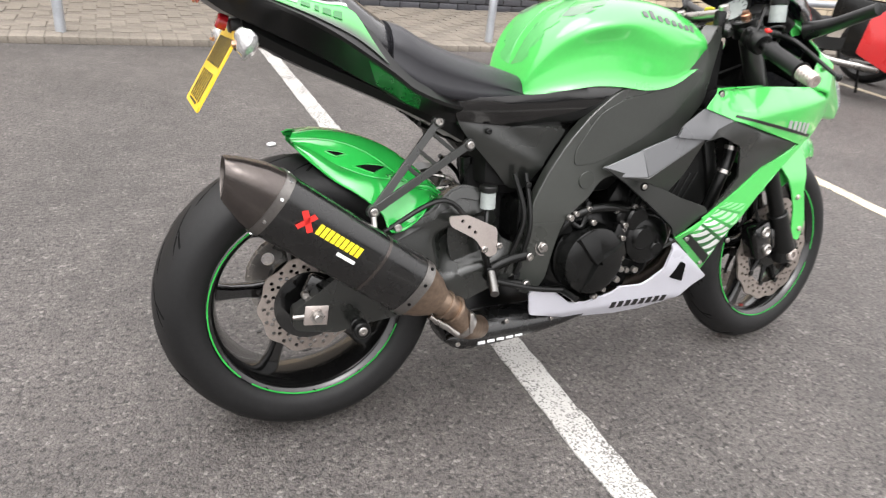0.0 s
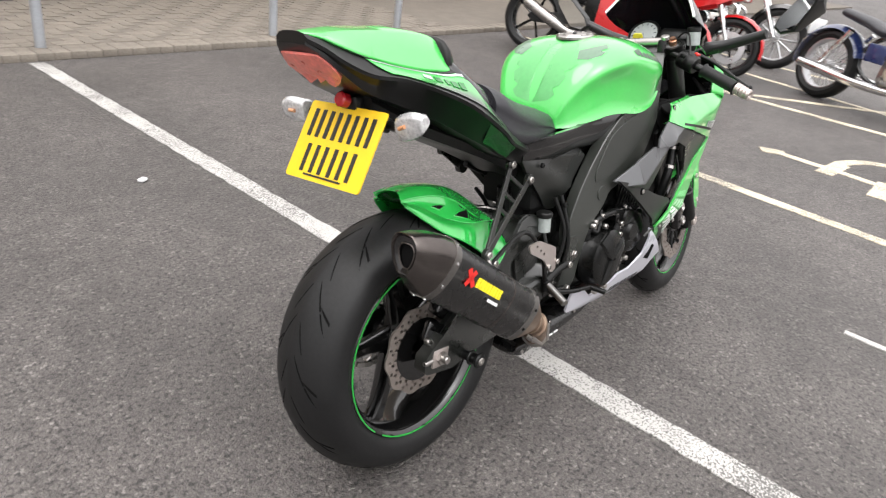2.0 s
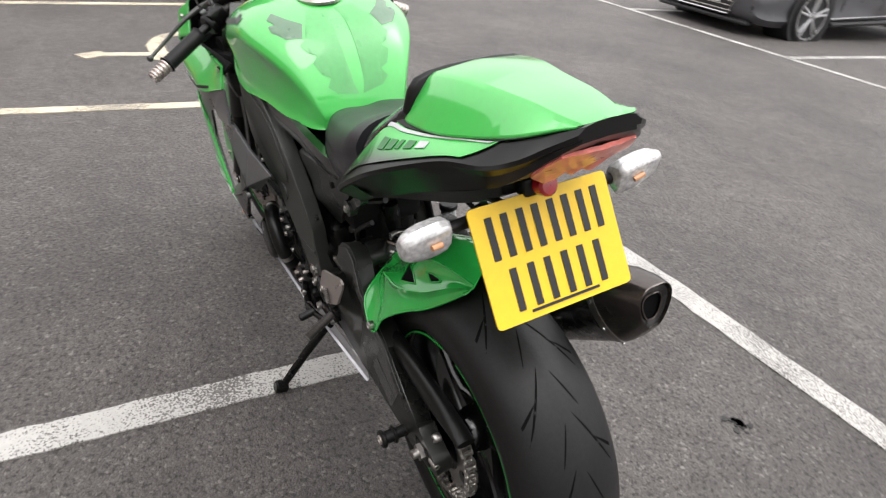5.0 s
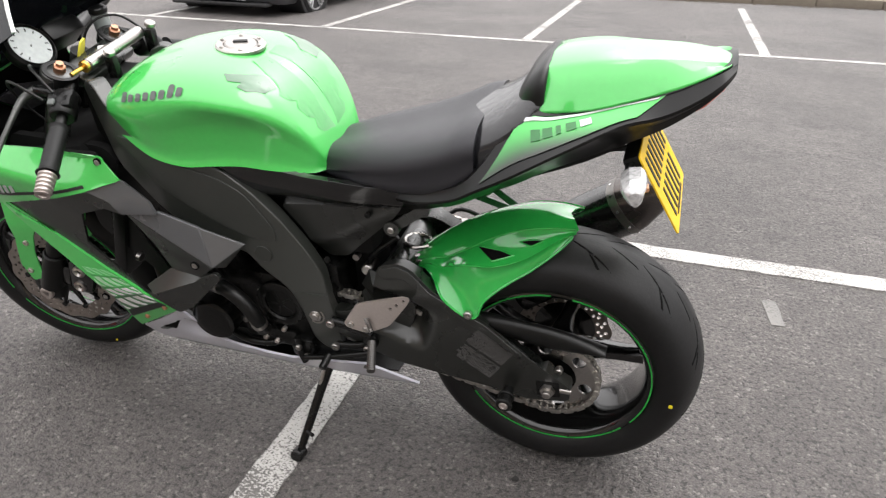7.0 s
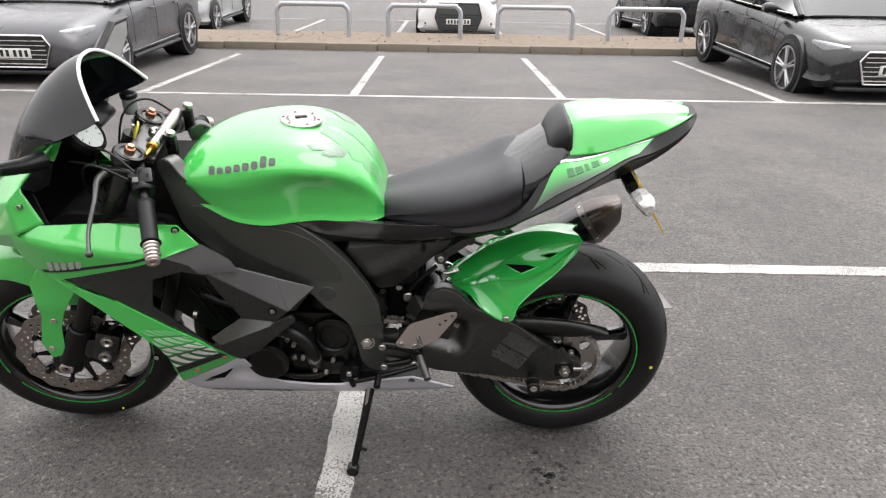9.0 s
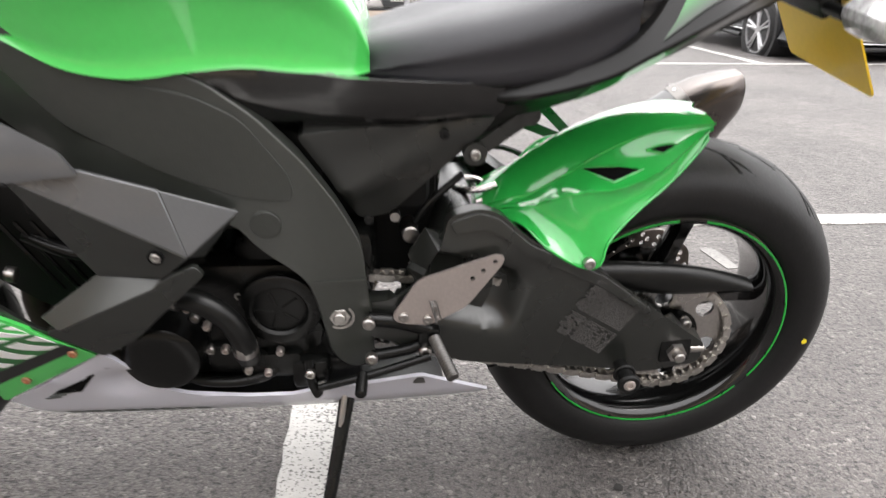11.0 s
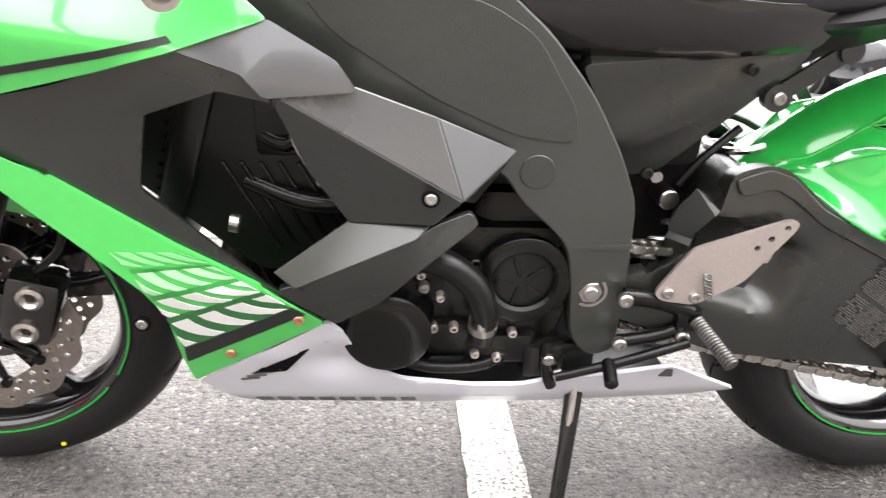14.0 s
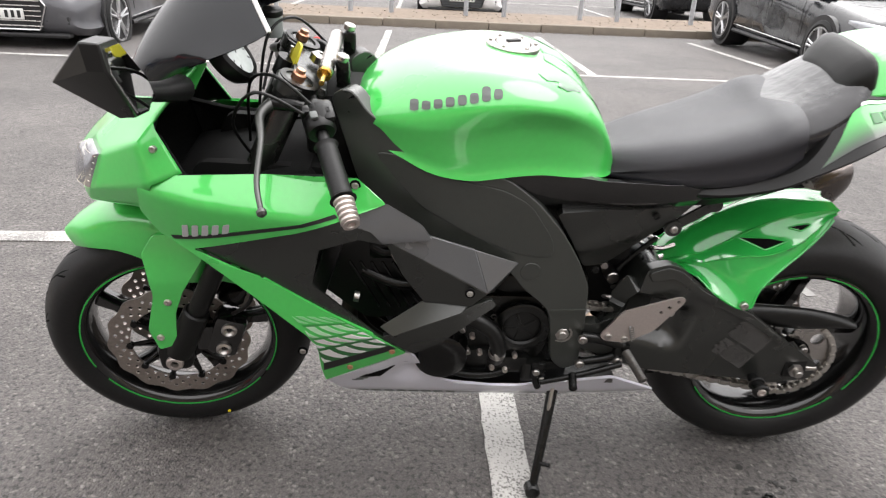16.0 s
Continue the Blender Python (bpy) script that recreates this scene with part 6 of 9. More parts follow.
SIDE = [(1.376, 0.722), (1.368, 0.775), (1.30, 0.798), (1.15, 0.799), (0.978, 0.793), (0.928, 0.753), (1.020, 0.723), (1.286, 0.651), (1.157, 0.593), (1.038, 0.516), (0.955, 0.470), (0.885, 0.407), (1.062, 0.284), (1.068, 0.340), (1.068, 0.413), (1.087, 0.459), (1.150, 0.520), (1.228, 0.593), (1.288, 0.640), (1.348, 0.676)]
SIDE_R = SIDE[:8] + [(1.157, 0.600), (1.042, 0.530), (0.955, 0.487), (0.882, 0.437), (1.064, 0.300), (1.068, 0.340)] + SIDE[14:]
INSET = [(1.284, 0.652), (1.022, 0.725), (0.955, 0.704), (0.925, 0.676), (0.978, 0.687), (1.053, 0.660), (1.069, 0.580), (0.950, 0.468), (0.893, 0.430), (0.870, 0.402), (0.948, 0.456), (1.042, 0.506), (1.157, 0.591)]
for s in (1, -1):
    trim = 0.008 if s > 0 else 0.034
    sd = lambda out: (lambda x, z: s * (fy(x, z) + (0.16 * max(0, 0.46 - z) if s > 0 else 0.0) + out - trim * max(0, min(1, (x - 0.95) / 0.25))))  # noqa: E731
    bm = B()
    sheet(bm, SIDE if s > 0 else SIDE_R, sd(0.0), 0.006, 0.009, (), 0.006)
    side = part("side_fairing", bm, GREEN, bike, "green side fairing with white hatch graphics", bevel=0.003, sharp=28)
    bm = B()
    sheet(bm, INSET, sd(-0.006), 0.006, 0.03, (), 0.004)
    inset = part("fairing_inset", bm, SATIN_BLACK, side, "dark satin inset panel", bevel=0.002)
    bm = B()
    sheet(bm, [(1.022, 0.726), (0.929, 0.753), (0.862, 0.717), (0.842, 0.689), (0.934, 0.681), (0.953, 0.704)], sd(-0.003), 0.006, 0.03, (), 0.005)
    part("grey_panel", bm, GREY_PAINT, side, "graphite upper panel", bevel=0.002)
    a, b, c, d = Vector((0.938, s * 0.214, 0.682)), Vector((0.843, s * 0.213, 0.692)), Vector((0.668, s * 0.182, 0.617)), Vector((0.722, s * 0.232, 0.556))
    p = Vector((0.762, s * 0.236, 0.572))
    if s < 0:
        d, p = Vector((0.705, -0.206, 0.598)), Vector((0.768, -0.226, 0.598))
    e, f, g = Vector((0.757, s * 0.234, 0.540)), Vector((0.856, s * 0.196, 0.533)), Vector((0.897, s * 0.200, 0.594))
    e = e if s > 0 else Vector((0.790, -0.215, 0.578))
    f = f if s > 0 else Vector((0.856, -0.196, 0.548))
    mid_top = b.lerp(c, 0.48) + Vector((0, s * 0.006, 0.004))
    if s > 0:
        d = p = Vector((0.730, 0.230, 0.575))
        a, e, f = Vector((0.932, 0.222, 0.688)), Vector((0.762, 0.238, 0.550)), Vector((0.853, 0.216, 0.541))
    sides = [a, p, e, f, g] if s > 0 else [a, p, d, e, f, g]
    under = Vector((0.715, s * 0.205, 0.562 if s > 0 else 0.590))
    for nm, mt, polys in (("winglet_top", GREY_PAINT, [[a, b, mid_top, p]]), ("winglet_tip", GREY_PAINT, [[mid_top, c, p]] if s > 0 else [[mid_top, c, d, p]]), ("winglet_under", SATIN_BLACK, [[c, under, d]]), ("winglet_side", SATIN_BLACK, [sides])):
        bm = B()
        for poly in polys:
            t = B()
            t.faces.new([t.verts.new(p) for p in poly])
            bmesh.ops.recalc_face_normals(t, faces=t.faces[:])
            t.faces.ensure_lookup_table()
            if t.faces[0].normal.y * s < 0:
                bmesh.ops.reverse_faces(t, faces=t.faces[:])
            bmesh.ops.solidify(t, geom=t.faces[:], thickness=0.010)
            absorb(bm, t)
        win = part(nm, bm, mt, side, "graphite faceted winglet" if mt is GREY_PAINT else "", bevel=0.002, sharp=20)
    bm = B()
    if s > 0:
        sheet(bm, [(0.778, 0.536), (0.757, 0.551), (0.722, 0.566), (0.712, 0.552), (0.822, 0.440), (0.872, 0.408), (0.93, 0.452), (0.935, 0.462), (0.915, 0.468)], lambda x, z: s * (0.236 - 0.20 * max(0, 0.50 - z)), 0.010, 0.03, (), 0.006)
        part("lower_blade", bm, SATIN_BLACK, side, "dark lower fairing blade", bevel=0.003)
        bm = B()
        t = B()
        t.faces.new([t.verts.new(v) for v in ((0.856, 0.212, 0.543), (0.757, 0.222, 0.553), (0.778, 0.240, 0.535), (0.915, 0.234, 0.466), (0.940, 0.220, 0.480))])
        bmesh.ops.triangulate(t, faces=t.faces[:])
        bmesh.ops.recalc_face_normals(t, faces=t.faces[:])
        t.faces.ensure_lookup_table()
        if t.faces[0].normal.y < 0:
            bmesh.ops.reverse_faces(t, faces=t.faces[:])
        bmesh.ops.solidify(t, geom=t.faces[:], thickness=0.008)
        absorb(bm, t)
        # light falling on this facet is put into its paler grey
        part("blade_facet", bm, SPAR_GREY, side, "satin upper blade facet, lighter grey as if lit", bevel=0.002)
    else:
        sheet(bm, [(0.660, 0.622), (0.721, 0.606), (0.791, 0.580), (0.894, 0.536), (0.965, 0.512), (0.978, 0.494), (0.955, 0.484), (0.884, 0.436), (0.872, 0.466), (0.800, 0.524), (0.725, 0.580)], lambda x, z: -0.203 - 0.05 * (x - 0.66), 0.010, 0.03, (), 0.006)
        part("lower_strut", bm, SATIN_BLACK, side, "dark slanting lower strut", bevel=0.003)
    for k, (x, z) in enumerate(((0.766, 0.583) if s > 0 else (0.757, 0.578), (0.915, 0.413) if s > 0 else (0.921, 0.432), (1.005, 0.346) if s > 0 else (1.040, 0.335), (0.985, 0.783), (1.10, 0.40))):
        bm = B()
        y = (0.239 if s > 0 else abs(sd(0.0)(x, z)) + 0.010) if k == 0 else abs(sd(0.0)(x, z))
        hexbolt(bm, (x, s * (y + 0.001), z), (0, s, 0), 0.0065, 0.0035)
        parts("bolt", bm, COPPER if k in (1, 2) and s > 0 else STEEL, side)
        if k in (1, 2):
            continue
        bm = B()
        lathe(bm, [(0.007, s * (y - 0.002)), (0.0100, s * (y - 0.002)), (0.0100, s * (y + 0.0022)), (0.007, s * (y + 0.0022))], (x, 0, z), (0, 1, 0), 20)
        part("washer", bm, RECESS_AND_TRIM, side)
    # hatch graphic on the lower tip, fading upwards
    lo = [(0.0, 1.064, 0.290), (0.10, 1.066, 0.328), (0.16, 1.064, 0.352), (0.38, 1.071, 0.406), (0.58, 1.080, 0.445), (0.8, 1.096, 0.486), (1.0, 1.117, 0.512)]
    hi = [(0.0, 0.888, 0.414), (0.10, 0.905, 0.426), (0.16, 0.918, 0.436), (0.38, 0.948, 0.461), (0.58, 0.975, 0.478), (0.8, 1.003, 0.496), (1.0, 1.037, 0.512)]
    up = 0.0 if s > 0 else 0.012
    rail = lambda tab, q: Vector((lerp([(r[0], r[1]) for r in tab], q), lerp([(r[0], r[2]) for r in tab], q)))  # noqa: E731
    at = lambda u, q: rail(lo, q).lerp(rail(hi, q) + Vector((0, up)), max(0.02, min(0.98, u)))  # noqa: E731
    fade = mat("fading_green_print", (0.22, 0.56, 0.25), 0.5, var=0.08)
    for q0, q1, tone in ((0.17, 0.355, PRINT_WHITE), (0.40, 0.555, PRINT_WHITE), (0.60, 0.77, HATCH_PALE), (0.82, 0.96, fade)):
        for k in range(-1, 4):
            u = 0.02 + 0.27 * k + 0.10 * q0
            curve = [(0.0, 0.27), (0.25, 0.17), (0.5, 0.10), (0.75, 0.04), (1.0, 0.0)]
            edge = [(u + du, q0 + (q1 - q0) * v) for v, du in curve] + [(u + 0.17 + du * 0.75, q0 + (q1 - q0) * v) for v, du in reversed(curve)]
            if edge[-1][0] < 0.06 or u > 0.93:
                continue
            bm = B()
            sheet(bm, [at(*p) for p in edge], sd(0.0014), 0.001, 0, (), 0.0)
            part("hatch_patch", bm, tone, side, sharp=60)
    for q0, q1, tone in ((0.09, 0.16, PRINT_BLACK), (0.355, 0.40, PRINT_DKGREEN), (0.555, 0.60, HATCH_LINE), (0.77, 0.80, HATCH_LINE)):
        bm = B()
        sheet(bm, [at(u, q0) for u in (0.0, 0.2, 0.4, 0.6, 0.8, 1.0)] + [at(u, q1) for u in (1.0, 0.8, 0.6, 0.4, 0.2, 0.0)], sd(0.0012), 0.001, 0, (), 0.0)
        part("hatch_bar", bm, tone, side, sharp=60)
    bm = B()
    sheet(bm, [at(u, 0.16) for u in (0.0, 0.2, 0.4, 0.6, 0.8, 1.0)] + [at(u, 0.355) for u in (1.0, 0.8, 0.6, 0.4, 0.2, 0.0)], sd(0.0009), 0.001, 0, (), 0.0)
    part("hatch_ground", bm, PRINT_DKGREEN, side, sharp=60)
    # winged name flash: plain silver and black bars
    bm = B()
    sheet(bm, [(1.325 - 0.0305 * k, 0.676 + 0.0062 * k) for k in range(11)] + [(1.015 + 0.0305 * k, 0.732 - 0.0064 * k) for k in range(11)], sd(0.0014), 0.001, 0, (), 0.0)
    part("flash_line", bm, PRINT_BLACK, side, sharp=60)
    bm = B()
    for k in range(5):
        x = 1.302 - 0.0195 * k
        z = 0.678 + 0.0045 * k
        sheet(bm, [(x, z), (x - 0.013, z + 0.003), (x - 0.018, z + 0.032 - 0.002 * k), (x - 0.006, z + 0.030 - 0.002 * k)], sd(0.0022), 0.001, 0, (), 0.003)
    parts("name_bar", bm, PRINT_SILVER, side)
    # belly pan
    bm = B()
    BEL = [(1.010, 0.222), (1.040, 0.256), (1.060, 0.281), (0.884, 0.404), (0.866, 0.385), (0.846, 0.336), (0.822, 0.302), (0.79, 0.283), (0.70, 0.268), (0.63, 0.268), (0.587, 0.281), (0.508, 0.288), (0.422, 0.304), (0.305, 0.237), (0.362, 0.213), (0.53, 0.204), (0.773, 0.204), (0.95, 0.212)] if s > 0 else [(0.998, 0.234), (1.024, 0.272), (1.060, 0.298), (0.884, 0.434), (0.897, 0.402), (0.893, 0.343), (0.863, 0.311), (0.843, 0.298), (0.775, 0.300), (0.757, 0.283), (0.685, 0.263), (0.633, 0.270), (0.588, 0.305), (0.562, 0.323), (0.520, 0.334), (0.505, 0.318), (0.528, 0.248), (0.65, 0.216), (0.807, 0.200), (0.90, 0.204)]
    by = lambda x, z: s * (lerp([(0.20, 0.108), (0.236, 0.138), (0.244, 0.144), (0.256, 0.148), (0.30, 0.166), (0.34, 0.184), (0.40, 0.200)], z) - 0.05 * max(0, 0.62 - x) + (0.006 if s > 0 else 0.004) - 0.5 * max(0, x - 1.0) ** 2 - (0.022 * math.exp(-(((x - 0.875) / 0.035) ** 2) - (((z - 0.325) / 0.030) ** 2)) if s > 0 else 0.0))  # noqa: E731
    sheet(bm, BEL, by, 0.006, 0.010, (), 0.008)
    belly = part("belly_pan", bm, WHITE_PAINT, bike, "white belly pan with grey lettering bars", bevel=0.003, sharp=50)
    bm = B()
    for k in range(8):
        x, z = (0.990 - 0.0285 * k, 0.2265 - 0.0006 * k) if s > 0 else (0.955 - 0.0235 * k, 0.238 + 0.0002 * k)
        h = 0.009 if s > 0 else 0.012
        w = 0.021 if s > 0 else 0.016
        sheet(bm, [(x, z - h), (x - w, z - h), (x - w - 0.001 + s * 0.004, z + h), (x - 0.001 + s * 0.004, z + h)], lambda x, z: by(x, z) + s * 0.0014, 0.001, 0, (), 0.002)
    parts("name_bar", bm, PRINT_GREY if s > 0 else PRINT_BLACK, belly)
    bm = B()
    if s < 0:
        # dark sheet on the skin, painting the shade of a notch
        sheet(bm, [(0.978, 0.292), (0.924, 0.313), (0.938, 0.362), (0.958, 0.352)], lambda x, z: by(x, z) - 0.0014, 0.001, 0, (), 0.004)
    else:
        sheet(bm, [(0.438, 0.282), (0.416, 0.280), (0.420, 0.298), (0.430, 0.300)], lambda x, z: by(x, z) + 0.0014, 0.001, 0, (), 0.003)
        # dark sheet on the skin paints the shade of this vent too
        part("belly_vent", sheet(B(), [(0.985, 0.300), (0.972, 0.312), (0.920, 0.346), (0.908, 0.352), (0.942, 0.305)], lambda x, z: by(x, z) + 0.0016, 0.002, 0.01, (), 0.003), RECESS_AND_TRIM, belly, "dark sheet laid on for the shade inside a vent", sharp=60)
        for k in range(4):
            part("vent_rib", sheet(B(), [(1.002 - 0.008 * k, 0.283 + 0.007 * k), (0.978 - 0.010 * k, 0.287 + 0.007 * k), (0.980 - 0.010 * k, 0.290 + 0.007 * k), (1.004 - 0.008 * k, 0.286 + 0.007 * k)], lambda x, z: by(x, z) + 0.0016, 0.002, 0, (), 0.001), PRINT_GREY, belly, sharp=60)
    part("belly_mark", bm, RECESS_AND_TRIM if s < 0 else LABEL_GREY, belly)
bm = B()
rows = []
for x in (1.05, 0.95, 0.80, 0.65, 0.50, 0.38):
    w = 0.112 - 0.11 * max(0, 0.62 - x)
    rows.append([Vector((x, w * u, 0.222 - 0.012 * (1 - u * u) + 0.06 * max(0, x - 1.0))) for u in (-1, -0.6, 0, 0.6, 1)])
surface(bm, rows, 0.004)
part("belly_floor", bm, MATT_BLACK, bike)
bm = B()
skin(bm, [[Vector((x, -0.075 + 0.055 * math.cos(a), z + h * math.sin(a))) for a in (k * math.pi / 4 for k in range(8))] for x, z, h in ((0.70, 0.222, 0.020), (0.62, 0.212, 0.034), (0.52, 0.204, 0.042), (0.43, 0.200, 0.046), (0.36, 0.196, 0.040), (0.315, 0.208, 0.018))], 3, 2)
shield = part("exhaust_shield", bm, CARBON, bike, "dark carbon exhaust collector cover", sharp=50)
bm = B()
for x, z in ((0.345, 0.190), (0.475, 0.232), (0.605, 0.222)):
    hexbolt(bm, (x, -0.128, z), (0, -1, 0), 0.006, 0.004)
parts("bolt", bm, STEEL, shield)
bm = B()
for k in range(5):
    block(bm, (0.41 + 0.026 * k, -0.1265, 0.183 + 0.0012 * k), (0.020, 0.003, 0.009 - 0.001 * k), 0.0008)
parts("name_bar", bm, PRINT_WHITE, shield, "worn white lettering bar")

# nose, screen, mirrors
V = {
    "c0": (1.455, 0, 0.858), "c1": (1.515, 0, 0.805), "c2": (1.552, 0, 0.725), "c3": (1.530, 0, 0.672), "c4": (1.370, 0, 0.680),
    "m": (1.385, 0.085, 0.902), "top": (1.265, 0.120, 0.966), "up": (1.335, 0.183, 0.885), "low": (1.288, 0.205, 0.799),
    "cb": (1.341, 0.232, 0.785), "ct": (1.355, 0.212, 0.860), "gap": (1.353, 0.196, 0.718), "lf": (1.498, 0.131, 0.700),
    "lt": (1.483, 0.095, 0.812), "lp": (1.452, 0.150, 0.806), "lq": (1.482, 0.152, 0.738), "ll": (1.512, 0.118, 0.728), "li": (1.532, 0.045, 0.780),
}
SIDES = [("c0", "m", "lt", "c1"), ("m", "top", "up"), ("m", "up", "ct", "lp"), ("m", "lp", "lt"), ("c1", "lt", "li"), ("c1", "li", "c2"),
         ("lp", "ct", "cb", "lq"), ("lq", "cb", "gap", "lf"), ("li", "ll", "c2"), ("ll", "lf", "c3", "c2"), ("ll", "lq", "lf"), ("ct", "up", "low", "cb"), ("lf", "gap", "c4", "c3")]


def facets(bm, names, s, th=0.005):
    """Flat faces between the nose's corner points, s = -1 for the right side."""
    t = B()
    vs = {}
    for poly in names:
        f = []
        for n in poly:
            x, y, z = V[n]
            key = (x, y * s * (0.97 if s > 0 else 0.86), z)
            if key not in vs:
                vs[key] = t.verts.new(key)
            f.append(vs[key])
        t.faces.new(f)
    return t


bm = B()
left, right = facets(bm, SIDES, 1), facets(bm, SIDES, -1)
absorb(bm, left)
absorb(bm, right)
bmesh.ops.remove_doubles(bm, verts=bm.verts[:], dist=1e-5)
bmesh.ops.recalc_face_normals(bm, faces=bm.faces[:])
fold = bm.edges.layers.float.new("crease_edge")
for e in bm.edges:
    e[fold] = 1.0 if len(e.link_faces) < 2 else min(0.85, 0.42 + e.calc_face_angle(0.0) * 0.35)
nose = part("nose_cowl", bm, GREEN, bike, "green nose cowl with twin headlamps", sharp=60)
md = nose.modifiers.new("rounding", "SUBSURF")
md.levels = md.render_levels = 3
md = nose.modifiers.new("shell", "SOLIDIFY")
md.thickness, md.offset, md.material_offset = 0.005, -1, 1
nose.data.materials.append(INNER_BLACK)
for s in (1, -1):
    bm = B()
    lens = [Vector(V[n]) for n in ("lt", "lp", "lq", "ll", "li")]
    mid = sum(lens, Vector((0, 0, 0))) / 5
    rings = [[Vector((p.x + dx, s * p.y * (0.97 if s > 0 else 0.86), p.z)) for p in (mid + (q - mid) * k for q in lens)] for k, dx in ((1.02, -0.03), (1.0, 0.003), (0.86, 0.012), (0.45, 0.018), (0.05, 0.019))]
    loft(bm, rings)
    lamp_ob = part("headlamp", bm, HEAD_LENS, nose, "clear headlamp lens", sharp=40)
    bm = B()
    for k in range(5):
        q = 0.1 + 0.18 * k
        p0, p1 = lens[1].lerp(lens[2], q), lens[0].lerp(lens[4], q)
        tube(bm, [Vector((p.x + d, s * p.y * (0.97 if s > 0 else 0.86), p.z)) for p, d in ((p0, 0.004), (p0.lerp(p1, 0.5), 0.017), (p1, 0.004))], 0.0014, 6)
    parts("lens_rib", bm, STEEL, lamp_ob)
    bm = B()
    hexbolt(bm, (1.330, s * (0.203 if s > 0 else 0.181), 0.846), (0.2, s, 0.2), 0.0065, 0.004)
    parts("bolt", bm, STEEL, nose)
    bm = B()
    sheet(bm, [(1.300, 0.955), (1.245, 0.970), (1.275, 0.918), (1.305, 0.925)], lambda x, z: s * 0.108, 0.004, 0, (), 0.004)
    part("cowl_tab", bm, GREEN, nose, bevel=0.001)
    # inner dark panel that lines the cowl
    bm = B()
    sheet(bm, [(1.355, 0.840), (1.29, 0.790), (1.02, 0.785), (1.02, 0.765), (1.10, 0.70), (1.36, 0.70)], lambda x, z: s * (fy(x, z) - (0.022 if s > 0 else 0.050) - 0.35 * max(0, z - 0.74)), 0.008, 0.04, (), 0.01)
    part("inner_panel", bm, INNER_BLACK, nose, bevel=0.002)
    bm = B()
    sheet(bm, [(1.285, 0.790), (1.02, 0.785), (0.99, 0.74), (1.10, 0.66), (1.33, 0.68)], lambda x, z: s * 0.13, 0.02, 0.05, (), 0.02)
    part("inner_liner", bm, INNER_BLACK, nose)
bm = B()
block(bm, (1.21, 0, 0.735), (0.30, 0.30, 0.06), 0.02, Matrix.Rotation(radians(12), 4, "Y"))
part("cockpit_floor", bm, INNER_BLACK, nose)
bm = B()
rows = []
for (cx, cz), (ex, ey, ez) in (((1.452, 0.862), (1.268, 0.126, 0.966)), ((1.395, 0.968), (1.232, 0.156, 0.990)), ((1.318, 1.066), (1.190, 0.160, 1.008)), ((1.240, 1.130), (1.152, 0.157, 1.024)), ((1.190, 1.150), (1.124, 0.152, 1.040))):
    rows.append([Vector((cx + (ex - cx) * abs(u) ** 2.4, ey * u, cz + (ez - cz) * abs(u) ** 2.4)) for u in (-1, -0.75, -0.5, -0.25, 0, 0.25, 0.5, 0.75, 1)])
cols = [catmull([r[i] for r in rows], 4) for i in range(9)]
sg = [catmull([c[j] for c in cols], 3) for j in range(len(cols[0]))]
surface(bm, sg, 0.003)
screen = part("windscreen", bm, SMOKE, bike, "dark smoked double-bubble windscreen", sharp=70)
# sky reflection on the rear edge, painted as a white strip
bm = B()
edge = list(sg[-1])
tube(bm, edge[::2], 0.0042, 8, 2)
part("edge_glint", bm, WHITE_EDGE, screen, "white strip for the sky's glint on the screen edge")
MIRROR_BLACK = mat("mirror_housing_black", (0.008, 0.008, 0.008), 0.3, var=0.1)
for s in (1, -1):
    bm = B()
    GL = [(0.442, 1.096), (0.395, 1.090), (0.318, 1.015), (0.305, 0.986), (0.330, 0.970), (0.378, 0.980), (0.436, 1.060)]
    gc = Vector((sum(p[0] for p in GL) / 7, sum(p[1] for p in GL) / 7))
    hull = [bm.verts.new((x, s * (gc.x + (y - gc.x) * k), gc.y + (z - gc.y) * k)) for x, k in ((1.272, 1.07), (1.296, 1.10)) for y, z in GL]
    hull += [bm.verts.new((x, s * y, z)) for x, y, z in ((1.366, 0.402, 1.033), (1.345, 0.350, 1.002), (1.330, 0.420, 1.058))]
    bmesh.ops.convex_hull(bm, input=hull)
    mm = Matrix.Identity(4) if s > 0 else Matrix.Translation((1.315, -0.395, 1.055)) @ Matrix.Rotation(radians(-24), 4, "Z") @ Matrix.Translation((-1.285, 0.375, -1.03))
    mir = part("mirror", bm, MIRROR_BLACK, bike, "black fairing mirror", mm, bevel=0.003, sharp=20)
    bm = B()
    loft(bm, [[Vector((x, s * (gc.x + (y - gc.x) * 0.94), gc.y + (z - gc.y) * 0.94)) for y, z in GL] for x in (1.2735, 1.2695)])
    part("mirror_glass", bm, MIRROR, mir, "silvered glass", mm)
    bm = B()
    tube(bm, [(1.285, s * 0.142, 0.935), (1.292, s * 0.215, 0.955), (1.292, s * 0.318, 0.992)], [0.024, 0.017, 0.015], 12)
    part("mirror_stalk", bm, MIRROR_BLACK, mir)

